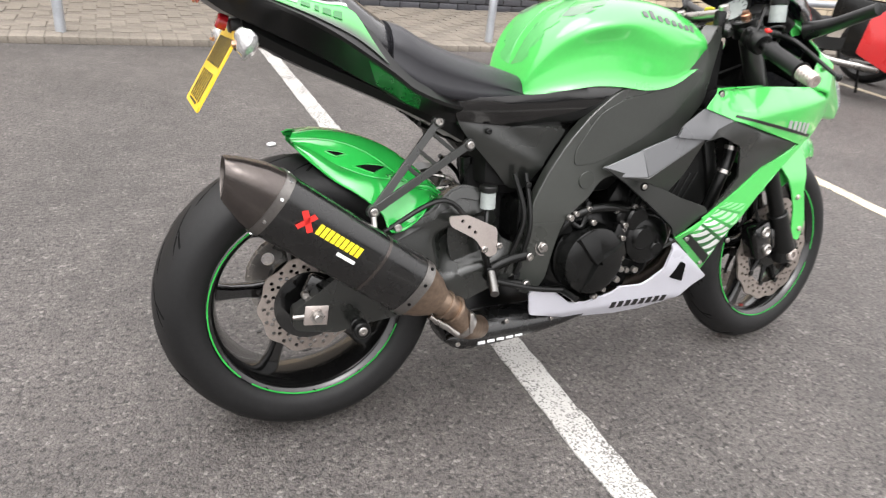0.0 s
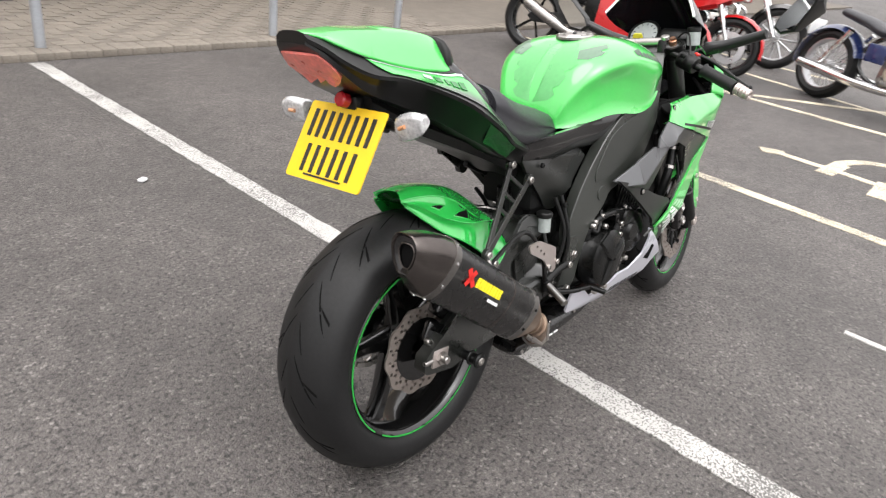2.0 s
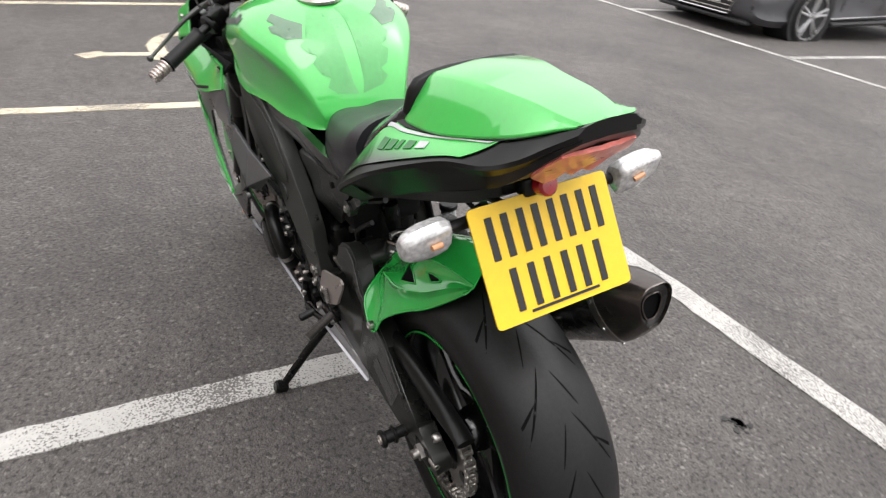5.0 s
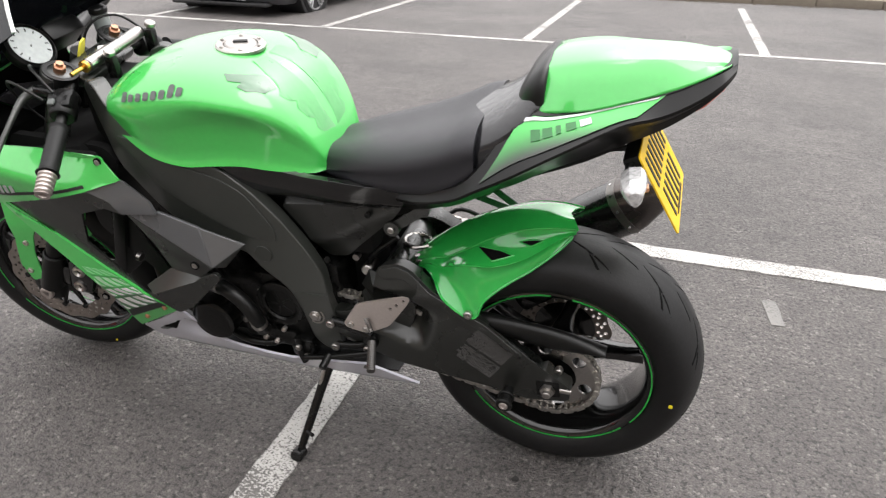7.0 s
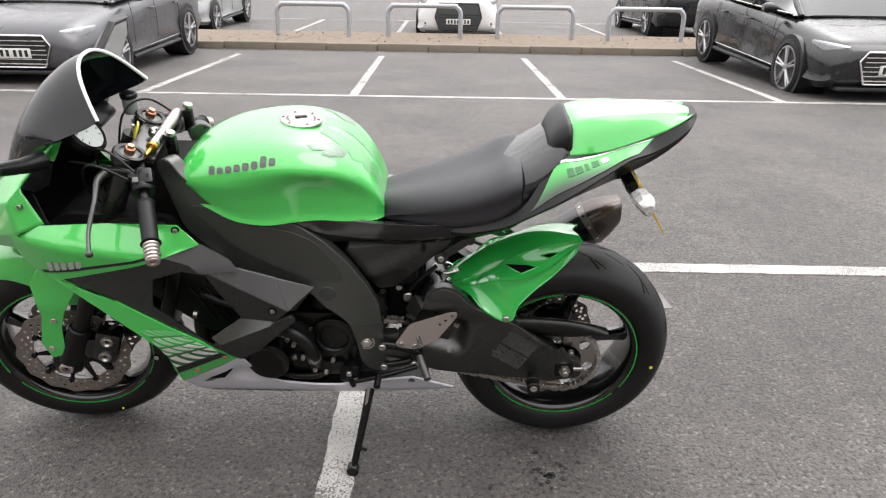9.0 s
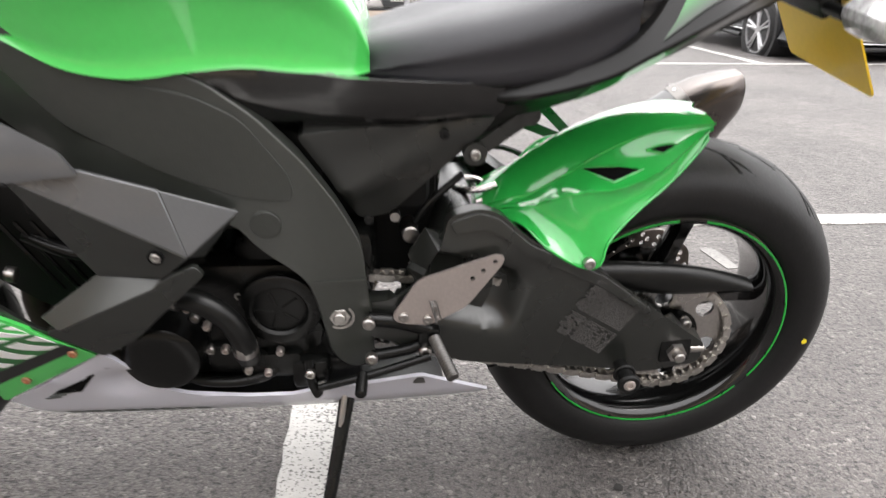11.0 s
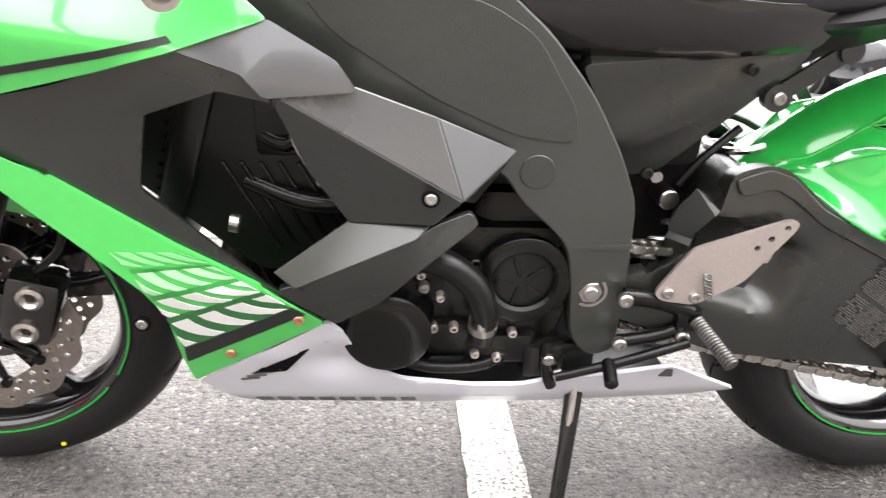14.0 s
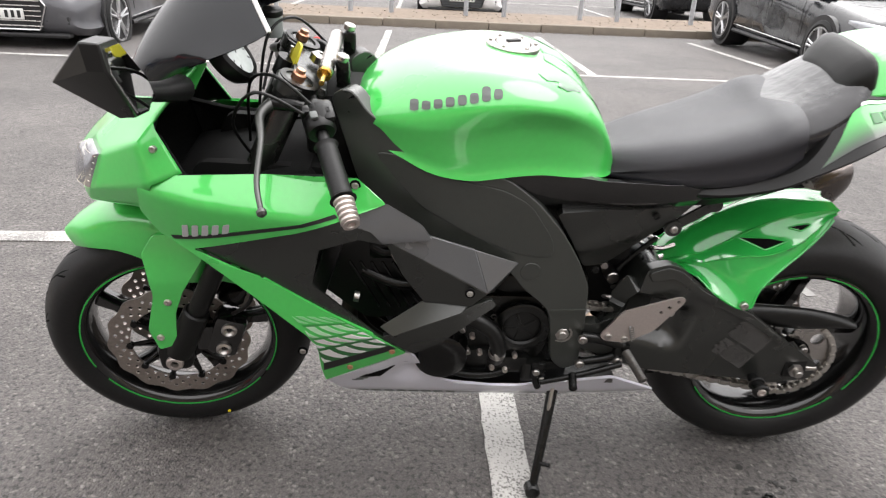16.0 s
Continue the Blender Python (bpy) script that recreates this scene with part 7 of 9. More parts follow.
# ---- front end, turned a little to the left ----
for s in (1, -1):
    y = s * 0.105
    top, low = Vector((1.108, y, 0.941)), Vector((1.398, y, 0.330))
    bm = B()
    rod(bm, top, top + (low - top) * 0.62, 0.0265, seg=28)
    leg = part("fork_leg", bm, SATIN_BLACK, bike, "black upside-down fork leg", STEER)
    bm = B()
    rod(bm, top + (low - top) * 0.60, low, 0.0215, seg=24)
    part("stanchion", bm, MATT_BLACK, leg, "", STEER)
    bm = B()
    rod(bm, top + (low - top) * 0.84, low + Vector((0.012, 0, -0.02)), 0.029, 0.032, 24, 0.004)
    block(bm, (1.415, y, 0.305), (0.075, 0.044, 0.075), 0.018)
    foot = part("axle_clamp", bm, MATT_BLACK, leg, "black fork foot", STEER)
    bm = B()
    lathe(bm, [(0.008, s * 0.120), (0.019, s * 0.120), (0.019, s * 0.134), (0.016, s * 0.137), (0.0095, s * 0.137), (0.008, s * 0.128)], FRONT, (0, 1, 0), 28)
    part("axle_end", bm, ALU, foot, "bare axle end", STEER)
    # radial caliper
    bm = B()
    block(bm, (1.300, s * 0.088, 0.352), (0.072, 0.062, 0.110), 0.016, Matrix.Rotation(radians(-20), 4, "Y"))
    block(bm, (1.345, s * 0.098, 0.350), (0.05, 0.03, 0.07), 0.010)
    cal = part("brake_caliper", bm, GLOSS_BLACK, bike, "black radial brake caliper", STEER)
    for dx, dz in ((-0.008, 0.028), (0.010, -0.026)):
        bm = B()
        lathe(bm, [(0.006, s * 0.115), (0.017, s * 0.115), (0.017, s * 0.124), (0.012, s * 0.127), (0.009, s * 0.124), (0.006, s * 0.120)], (1.297 + dx, 0, 0.352 + dz), (0, 1, 0), 20)
        part("piston_cap", bm, STEEL, cal, "pale piston cap", STEER)
    bm = B()
    tube(bm, [(1.28, s * 0.10, 0.41), (1.235, s * 0.115, 0.46), (1.225, s * 0.11, 0.55), (1.21, s * 0.08, 0.68)], 0.005, 8)
    part("brake_hose", bm, MATT_BLACK, cal, "", STEER)
    # clip-on bar
    i, o = Vector((1.085, s * 0.100, 0.930)), Vector((1.028, s * 0.325, 0.832))
    d = (o - i).normalized()
    bm = B()
    rod(bm, i - d * 0.01, o, 0.0110, seg=16)
    lathe(bm, [(0.0265, -0.02), (0.036, -0.02), (0.036, 0.02), (0.0265, 0.02)], Vector((1.107, s * 0.105, 0.935)), AX, 28)
    bar = part("clip_on_bar", bm, MATT_BLACK, bike, "black clip-on handlebar", STEER)
    bm = B()
    prof = [(0.011, 0.0)]
    n = 26
    for k in range(n):
        h = 0.115 * k / (n - 1)
        prof.append((0.0178 + (0.0010 if k % 2 else 0.0) + (0.004 if k in (0, n - 1) else 0), h))
    prof.append((0.011, 0.115))
    lathe(bm, prof, o - d * 0.118, d, 24)
    part("grip", bm, RUBBER, bar, "ribbed black rubber grip", STEER)
    bm = B()
    prof = [(0.0005, 0.0)]
    for k in range(15):
        prof.append((0.0178 - 0.0016 * k / 14 - (0.0034 if k % 3 == 2 else 0.0), 0.0032 * k))
    prof += [(0.0145, 0.048), (0.008, 0.048), (0.006, 0.041), (0.0005, 0.041)]
    lathe(bm, prof, o, d, 24)
    part("bar_end", bm, ALU, bar, "ribbed silver bar end", STEER)
    bm = B()
    c = i + d * 0.075
    fr = Matrix.Translation(c) @ d.to_track_quat("X", "Z").to_matrix().to_4x4()
    lathe(bm, [(0.012, -0.030), (0.024, -0.030), (0.027, -0.026), (0.027, -0.004), (0.0255, -0.002), (0.027, 0.0), (0.027, 0.024), (0.023, 0.030), (0.012, 0.030)], (0, 0, 0), (1, 0, 0), 24)
    block(bm, (-0.004, 0.010, 0.012), (0.046, 0.036, 0.034), 0.010)
    block(bm, (0.006, 0.016, 0.020), (0.030, 0.020, 0.018), 0.005)
    block(bm, (-0.012, -0.020, 0.016), (0.018, 0.016, 0.014), 0.004)
    sw = part("switch_block", bm, MATT_BLACK, bar, "black switch block", STEER @ fr)
    bm = B()
    block(bm, (0.012, -0.012 * s, 0.029), (0.016, 0.014, 0.008), 0.003)
    part("switch", bm, PRINT_RED if s < 0 else PRINT_GREY, sw, "red kill switch" if s < 0 else "", STEER @ fr)
    bm = B()
    p0 = i + d * 0.045 + Vector((0.072, 0, 0.010))
    tube(bm, [i + d * 0.055, i + d * 0.055 + Vector((0.035, 0, 0.014)), p0], 0.012, 10)
    part("lever_perch", bm, ENGINE_BLACK, bar, "", STEER)
    bm = B()
    tip = Vector((1.160, s * 0.332, 0.820))
    tube(bm, [p0, p0 + d * 0.03 + Vector((0.026, 0, 0.002)), p0 + d * 0.09 + Vector((0.036, 0, 0.004)), tip.lerp(p0, 0.25) + Vector((0.012, 0, 0.002)), tip], [0.012, 0.0085, 0.0060, 0.0050, 0.0046], 10)
    rod(bm, tip - d * 0.006, tip + d * 0.008, 0.0085, seg=16, bev=0.004)
    part("lever", bm, SPAR_GREY if s > 0 else MATT_BLACK, bar, "grey clutch lever" if s > 0 else "black brake lever", STEER)
    bm = B()
    rod(bm, top + AX * 0.010, top + AX * 0.026, 0.0125, seg=20, bev=0.002)
    rod(bm, top + AX * 0.024, top + AX * 0.033, 0.0085, seg=6)
    part("fork_cap", bm, COPPER, leg, "copper-coloured fork cap", STEER)
bm = B()
for y in (-0.105, 0.105):
    lathe(bm, [(0.0005, -0.012), (0.037, -0.012), (0.037, 0.010), (0.033, 0.013), (0.0005, 0.013)], (1.108, y, 0.941), AX, 28)
block(bm, (1.086, 0, 0.929), (0.070, 0.19, 0.026), 0.010, Matrix.Rotation(radians(-25.5), 4, "Y"))
clampt = part("top_yoke", bm, SATIN_BLACK, bike, "black top yoke", STEER)
bm = B()
block(bm, (1.195, 0, 0.675), (0.075, 0.27, 0.045), 0.015, Matrix.Rotation(radians(-25.5), 4, "Y"))
part("lower_yoke", bm, SATIN_BLACK, bike, "", STEER)
bm = B()
lathe(bm, [(0.006, 0.0), (0.019, 0.0), (0.019, 0.014), (0.014, 0.018), (0.006, 0.018)], (1.068, 0.0, 0.944), AX, 6)
part("stem_nut", bm, STEEL, clampt, "", STEER)
bm = B()
lathe(bm, [(0.0005, 0.0), (0.022, 0.0), (0.022, 0.035), (0.0005, 0.035)], (1.136, 0.0, 0.921), AX, 24)
ign = part("ignition_lock", bm, MATT_BLACK, clampt, "", STEER)
bm = B()
rod(bm, (1.122, 0.0, 0.954), (1.114, 0.0, 0.975), 0.0035, seg=8)
part("key", bm, STEEL, ign, "", STEER)
bm = B()
sheet(bm, [(-0.016, -0.026), (0.016, -0.026), (0.018, 0.0), (0.013, 0.024), (-0.013, 0.024), (-0.018, 0.0)], lambda x, z: 0.002, 0.004, 0, (), 0.006)
part("key_tag", bm, YELLOW_TAG, ign, "yellow key tag", STEER @ Matrix.Translation((1.108, 0.012, 0.962)) @ Matrix.Rotation(radians(105), 4, "Z") @ Matrix.Rotation(radians(-25), 4, "X"))
# steering damper across the yoke
bm = B()
DP, DQ = Vector((1.046, 0.075, 0.950)), Vector((1.042, -0.105, 0.966))
rod(bm, DP, DQ, 0.0145, seg=24, bev=0.003)
damper = part("steering_damper", bm, STEEL, bike, "silver steering damper")
bm = B()
rod(bm, DP + (DP - DQ) * 0.02, DP + (DP - DQ) * 0.26, 0.005, seg=12)
rod(bm, DP, DP + (DP - DQ) * 0.06, 0.0135, seg=20, bev=0.002)
part("damper_rod", bm, GOLD, damper, "gold rod end")
bm = B()
for y, z in ((0.030, 0.930), (-0.110, 0.945)):
    block(bm, (1.018, y, z), (0.026, 0.020, 0.060), 0.006)
parts("damper_mount", bm, ENGINE_BLACK, damper)
for y, z in ((0.030, 0.958), (-0.118, 0.975)):
    bm = B()
    rod(bm, (1.020, y, z), (1.016, y, z + 0.012), 0.0125, seg=20, bev=0.002)
    part("mount_bolt", bm, STEEL, damper, "silver mounting bolt")
# dials
bm = B()
lathe(bm, [(0.0005, 0.0), (0.048, 0.0), (0.056, 0.014), (0.056, 0.030), (0.050, 0.036), (0.046, 0.030), (0.0005, 0.030)], (1.235, 0.050, 0.955), (-0.70, 0, 0.55), 36)
block(bm, (1.240, -0.060, 0.960), (0.045, 0.11, 0.075), 0.012, Matrix.Rotation(radians(-48), 4, "Y"))
dash = part("instrument_panel", bm, MATT_BLACK, bike, "black instrument panel with a round dial")
bm = B()
lathe(bm, [(0.0005, 0.0305), (0.0455, 0.0305), (0.0455, 0.032), (0.0005, 0.032)], (1.235, 0.050, 0.955), (-0.70, 0, 0.55), 32)
dial = part("dial_face", bm, DIAL_WHITE, dash, "pale rev counter face")
bm = B()
u = Vector((-0.786, 0, 0.618))
for k in range(11):
    a = radians(-40 + 26 * k)
    side_v, up_v = Vector((0, 1, 0)), Vector((0.618, 0, 0.786))
    d = side_v * math.cos(a) + up_v * math.sin(a)
    strap(bm, Vector((1.235, 0.05, 0.955)) + u * 0.0325 + d * 0.034, Vector((1.235, 0.05, 0.955)) + u * 0.0325 + d * 0.042, 0.0025, 0.001, u)
strap(bm, Vector((1.235, 0.05, 0.955)) + u * 0.0335, Vector((1.235, 0.05, 0.955)) + u * 0.0335 + Vector((0, 0.02, -0.022)), 0.003, 0.001, u)
part("dial_marks", bm, PRINT_BLACK, dial)
bm = B()
rod(bm, (1.160, -0.150, 0.945), (1.160, -0.150, 0.985), 0.020, seg=24)
res = part("brake_reservoir", bm, DIAL_WHITE, bike, "translucent front brake fluid reservoir", STEER)
bm = B()
rod(bm, (1.160, -0.150, 0.985), (1.160, -0.150, 1.000), 0.022, seg=24, bev=0.003)
part("reservoir_lid", bm, MATT_BLACK, res, "", STEER)
for k, pts in enumerate(([(1.06, 0.17, 0.925), (1.12, 0.15, 0.965), (1.18, 0.09, 0.93), (1.20, 0.05, 0.80)], [(1.07, 0.19, 0.915), (1.15, 0.19, 0.95), (1.21, 0.12, 0.86), (1.18, 0.06, 0.75)], [(1.07, -0.18, 0.925), (1.13, -0.14, 0.99), (1.18, -0.08, 0.96), (1.2, -0.03, 0.80)], [(1.08, -0.17, 0.93), (1.17, -0.17, 0.94), (1.2, -0.1, 0.85)])):
    bm = B()
    tube(bm, pts, 0.003, 8)
    part("control_cable", bm, MATT_BLACK, bike)

# front mudguard: arch and fork legs' shields
F = [(1.612, 0.585, 0.026, 0.006), (1.575, 0.618, 0.058, 0.022), (1.515, 0.650, 0.076, 0.048), (1.450, 0.660, 0.088, 0.072), (1.385, 0.648, 0.096, 0.095), (1.325, 0.612, 0.096, 0.085), (1.265, 0.555, 0.080, 0.045), (1.225, 0.495, 0.058, 0.022)]
rows = []
for x, z, w, drop in F:
    nrm = (Vector((x, 0, z)) - FRONT).normalized()
    half = [(0, 0.0), (0.45, 0.004), (0.8, 0.018), (1.0, 0.030 + drop * 0.55), (1.04, 0.030 + drop)]
    row = [Vector((x, w * u, z)) - nrm * dd for u, dd in half]
    rows.append([Vector((p.x, -p.y, p.z)) for p in reversed(row[1:])] + row)
cols = [catmull([r[i] for r in rows], 5) for i in range(len(rows[0]))]
bm = B()
surface(bm, [catmull([c[j] for c in cols], 3) for j in range(len(cols[0]))], 0.003)
guard = part("front_mudguard", bm, GREEN, bike, "glossy green front mudguard", STEER, sharp=60)
for s in (1, -1):
    bm = B()
    sheet(bm, [(1.438, 0.585), (1.412, 0.622), (1.370, 0.622), (1.318, 0.572), (1.346, 0.532), (1.369, 0.495), (1.390, 0.442), (1.396, 0.395), (1.402, 0.352), (1.440, 0.340), (1.454, 0.398), (1.428, 0.490), (1.432, 0.545)], lambda x, z: s * (0.128 - 0.36 * max(0, z - 0.53)), 0.004, 0.02, (), 0.008)
    leg_s = part("fork_shield", bm, GREEN, guard, "", STEER, bevel=0.002)
    bm = B()
    hexbolt(bm, (1.401, s * 0.128, 0.474), (0, s, 0), 0.008, 0.005)
    hexbolt(bm, (1.432, s * 0.128, 0.377), (0, s, 0), 0.008, 0.005)
    parts("bolt", bm, ALU, leg_s, "", STEER)

# ---- rider controls, stand, shock ----
PEG = mat("knurled_dark_steel", (0.17, 0.165, 0.16), 0.35, metal=1.0, var=0.4, fine=260)
for s in (1, -1):
    bm = B()
    HP = [(0.304, 0.524), (0.318, 0.527), (0.431, 0.485), (0.470, 0.420), (0.460, 0.408), (0.413, 0.402), (0.356, 0.437), (0.306, 0.512)] if s > 0 else [(0.284, 0.527), (0.330, 0.528), (0.405, 0.492), (0.408, 0.430), (0.385, 0.424), (0.352, 0.470), (0.290, 0.505)]
    sheet(bm, HP, lambda x, z: s * (0.160 if s > 0 else 0.176), 0.005, 0, [circle(p, 0.0042, 10) for p in ((0.318, 0.515), (0.335, 0.500), (0.350, 0.487))], 0.010)
    heel = part("heel_plate", bm, ALU, bike, "bare aluminium heel plate")
    if s > 0:
        bm = B()
        tube(bm, [(0.4085 - 0.00022 * k + 0.005 * math.cos(k * 1.05), 0.166 + 0.005 * math.sin(k * 1.05), 0.452 - 0.00085 * k) for k in range(44)], 0.0011, 6, 2)
        part("return_spring", bm, PEG, heel, "small coil spring")
    bm = B()
    for p in ((0.452, 0.420), (0.415, 0.414)):
        hexbolt(bm, (p[0] if s > 0 else p[0] - 0.04, s * (0.160 if s > 0 else 0.176), p[1] + (0 if s > 0 else 0.03)), (0, s, 0), 0.008, 0.005)
    parts("bolt", bm, STEEL, heel)
    bm = B()
    y = 0.148 * s
    tube(bm, [(0.505, y, 0.408), (0.46, y, 0.402), (0.410, y, 0.385)], 0.012, 10)
    tube(bm, [(0.500, y, 0.335), (0.44, y, 0.348), (0.408, y, 0.368)], 0.010, 10)
    block(bm, (0.412, y, 0.374), (0.035, 0.022, 0.035), 0.006)
    hg = part("footrest_hanger", bm, ENGINE_BLACK, bike, "black rearset bracket")
    bm = B()
    for p in ((0.505, 0.408), (0.502, 0.338), (0.418, 0.350)):
        hexbolt(bm, (p[0], s * 0.158, p[1]), (0, s, 0), 0.010, 0.007)
    parts("bolt", bm, STEEL, hg)
    bm = B()
    p0, p1 = Vector((0.405, s * 0.160, 0.378)), Vector((0.375, s * 0.245, 0.352))
    p1 = p0 + (p1 - p0) * 0.82
    prof = [(0.0005, 0.0)]
    for k in range(35):
        prof.append((0.0102 if k % 2 else 0.0088, (p1 - p0).length * k / 34))
    prof.append((0.0005, (p1 - p0).length))
    lathe(bm, prof, p0, p1 - p0, 14)
    part("footpeg", bm, PEG, bike, "knurled metal footpeg")
bm = B()
tube(bm, [(0.410, 0.165, 0.345), (0.50, 0.172, 0.318), (0.585, 0.168, 0.290)], 0.007, 10)
rod(bm, (0.516, 0.168, 0.318), (0.520, 0.208, 0.306), 0.0095, seg=14, bev=0.003)
tube(bm, [(0.600, 0.160, 0.345), (0.598, 0.162, 0.300), (0.588, 0.165, 0.272)], 0.008, 10)
gear = part("gear_lever", bm, ENGINE_BLACK, bike, "black gear lever and linkage")
bm = B()
hexbolt(bm, (0.598, 0.168, 0.320), (0, 1, 0), 0.008)
rod(bm, (0.575, 0.165, 0.293), (0.585, 0.165, 0.290), 0.0078, seg=8)
part("linkage_nut", bm, STEEL, gear)
bm = B()
tube(bm, [(0.41, -0.165, 0.36), (0.50, -0.175, 0.335), (0.60, -0.178, 0.318)], 0.007, 10)
rod(bm, (0.595, -0.17, 0.318), (0.605, -0.225, 0.312), 0.008, seg=14)
part("brake_pedal", bm, ENGINE_BLACK, bike, "black rear brake pedal")
bm = B()
rod(bm, (0.395, -0.140, 0.530), (0.395, -0.140, 0.567), 0.0175, seg=20)
rr_ = part("rear_reservoir", bm, DIAL_WHITE, bike, "translucent rear brake reservoir")
bm = B()
rod(bm, (0.395, -0.140, 0.567), (0.395, -0.140, 0.582), 0.021, seg=20, bev=0.003)
part("reservoir_lid", bm, MATT_BLACK, rr_)
for pts in ([(0.395, -0.14, 0.53), (0.385, -0.16, 0.48), (0.40, -0.15, 0.40), (0.41, -0.14, 0.34)], [(0.42, -0.14, 0.34), (0.36, -0.165, 0.47), (0.28, -0.16, 0.56), (0.15, -0.15, 0.50), (0.07, -0.12, 0.44)]):
    bm = B()
    tube(bm, pts, 0.0055, 8)
    part("brake_hose", bm, MATT_BLACK, bike)
bm = B()
block(bm, (0.075, -0.085, 0.400), (0.10, 0.05, 0.05), 0.014, Matrix.Rotation(radians(40), 4, "Y"))
block(bm, (0.03, -0.105, 0.36), (0.10, 0.02, 0.05), 0.008, Matrix.Rotation(radians(30), 4, "Y"))
rcal = part("rear_caliper", bm, GLOSS_BLACK, bike, "black rear brake caliper")
bm = B()
for p in ((0.06, -0.113, 0.42), (0.095, -0.113, 0.385), (0.035, -0.118, 0.345)):
    hexbolt(bm, p, (0, -1, 0), 0.008, 0.007)
parts("bolt", bm, STEEL, rcal)
bm = B()
rod(bm, (0.430, 0.0, 0.36), (0.405, 0.0, 0.62), 0.020, seg=20)
shock = part("rear_shock", bm, ENGINE_BLACK, bike, "rear shock with black spring")
bm = B()
pts = [(0.428 - 0.0022 * k * 0.9 + 0.036 * math.cos(k * 0.785), 0.036 * math.sin(k * 0.785), 0.40 + 0.0034 * k) for k in range(52)]
tube(bm, pts, 0.0055, 8, 2)
part("spring", bm, STEEL, shock, "pale coil spring")
bm = B()
rod(bm, (0.44, 0.03, 0.510), (0.438, 0.075, 0.512), 0.014, seg=20, bev=0.002)
rod(bm, (0.462, 0.06, 0.545), (0.462, 0.075, 0.545), 0.008, seg=12)
part("shock_bolt", bm, STEEL, shock, "steel mounting bolt")
bm = B()
tube(bm, [(0.36, 0.06, 0.61), (0.41, 0.075, 0.57), (0.43, 0.07, 0.535)], 0.006, 8)
tube(bm, [(0.30, 0.05, 0.69), (0.37, 0.07, 0.66), (0.45, 0.07, 0.62), (0.50, 0.06, 0.55)], 0.007, 8)
tube(bm, [(0.47, -0.12, 0.60), (0.49, -0.145, 0.50), (0.46, -0.14, 0.40), (0.44, -0.13, 0.33)], 0.006, 8)
tube(bm, [(0.50, -0.12, 0.60), (0.505, -0.15, 0.48), (0.48, -0.14, 0.36)], 0.006, 8)
parts("cable", bm, MATT_BLACK, bike)
# side stand
bm = B()
FOOT = Vector((0.590, 0.272, 0.050))
tube(bm, [(0.540, 0.118, 0.262), (0.560, 0.185, 0.175), FOOT], [0.014, 0.0115, 0.0095], 12)
rod(bm, FOOT + Vector((0, -0.016, -0.0)), FOOT + Vector((0, 0.016, 0.010)), 0.017, seg=20, bev=0.004)
tube(bm, [(0.580, 0.238, 0.105), (0.552, 0.252, 0.112)], 0.005, 8)
block(bm, (0.555, 0.115, 0.285), (0.07, 0.035, 0.07), 0.012)
part("side_stand", bm, ENGINE_BLACK, bike, "black side stand, folded out")
bm = B()
tube(bm, [(0.548, 0.145, 0.255), (0.553, 0.162, 0.225), (0.558, 0.175, 0.195)], 0.005, 8)
part("stand_spring", bm, STEEL, bike)


# ---- other motorcycles in the bay beyond ----
RED = mat("red_paint", (0.50, 0.012, 0.014), 0.3, coat=1.0, var=0.05, rvar=0.04)
BLUE = mat("dark_blue_paint", (0.012, 0.022, 0.085), 0.3, coat=1.0, var=0.06)
SKY_BLUE = mat("light_blue_paint", (0.05, 0.25, 0.55), 0.3, coat=1.0, var=0.05)


def plain_wheel(parent, c, r, w, rim_mat, spokes, wire=False, name="wheel"):
    bm = B()
    ri = r * 0.72
    lathe(bm, mirrored([(ri + 0.004, w * 0.72), (ri - 0.008, w * 0.70), (ri - 0.016, w * 0.4), (ri - 0.018, 0.0)]) + [(ri, -w * 0.3), (ri, w * 0.3)], c, seg=40)
    lathe(bm, mirrored([(0.010, 0.06), (0.035, 0.06), (0.04, 0.0)]) + [(0.01, 0)], c, seg=20)
    wh = part(name, bm, rim_mat, parent)
    bm = B()
    lathe(bm, mirrored([(ri, w * 0.72), (ri + (r - ri) * 0.35, w), (ri + (r - ri) * 0.7, w * 0.9), (r - 0.006, w * 0.5), (r, 0.0)]), c, seg=48)
    part("tyre", bm, RUBBER, wh)
    for i in range(spokes):
        bm = B()
        a = 2 * math.pi * i / spokes
        d = Vector((math.cos(a), 0, math.sin(a)))
        y = (0.035 if i % 2 else -0.035) if wire else 0.0
        tube(bm, [Vector(c) + d * 0.03 + Vector((0, y, 0)), Vector(c) + d * (ri - 0.01)], 0.0035 if wire else 0.014, 6)
        part("spoke", bm, rim_mat, wh)
    return wh


def side_disc(parent, c, y, r, material=DISC_STEEL):
    bm = B()
    lathe(bm, [(r * 0.62, y - 0.003), (r, y - 0.003), (r, y + 0.003), (r * 0.62, y + 0.003)], c, seg=36)
    part("brake_disc", bm, material, parent)


def solid(parent, name, rings, material, label="", n=3, k=2, sharp=60):
    bm = B()
    skin(bm, [half_ring(x, h) for x, h in rings], n, k)
    return part(name, bm, material, parent, label, sharp=sharp)


def oval(zc, w, h):
    return [(0, zc + h), (w * 0.7, zc + h * 0.75), (w, zc), (w * 0.75, zc - h * 0.8), (0, zc - h)]


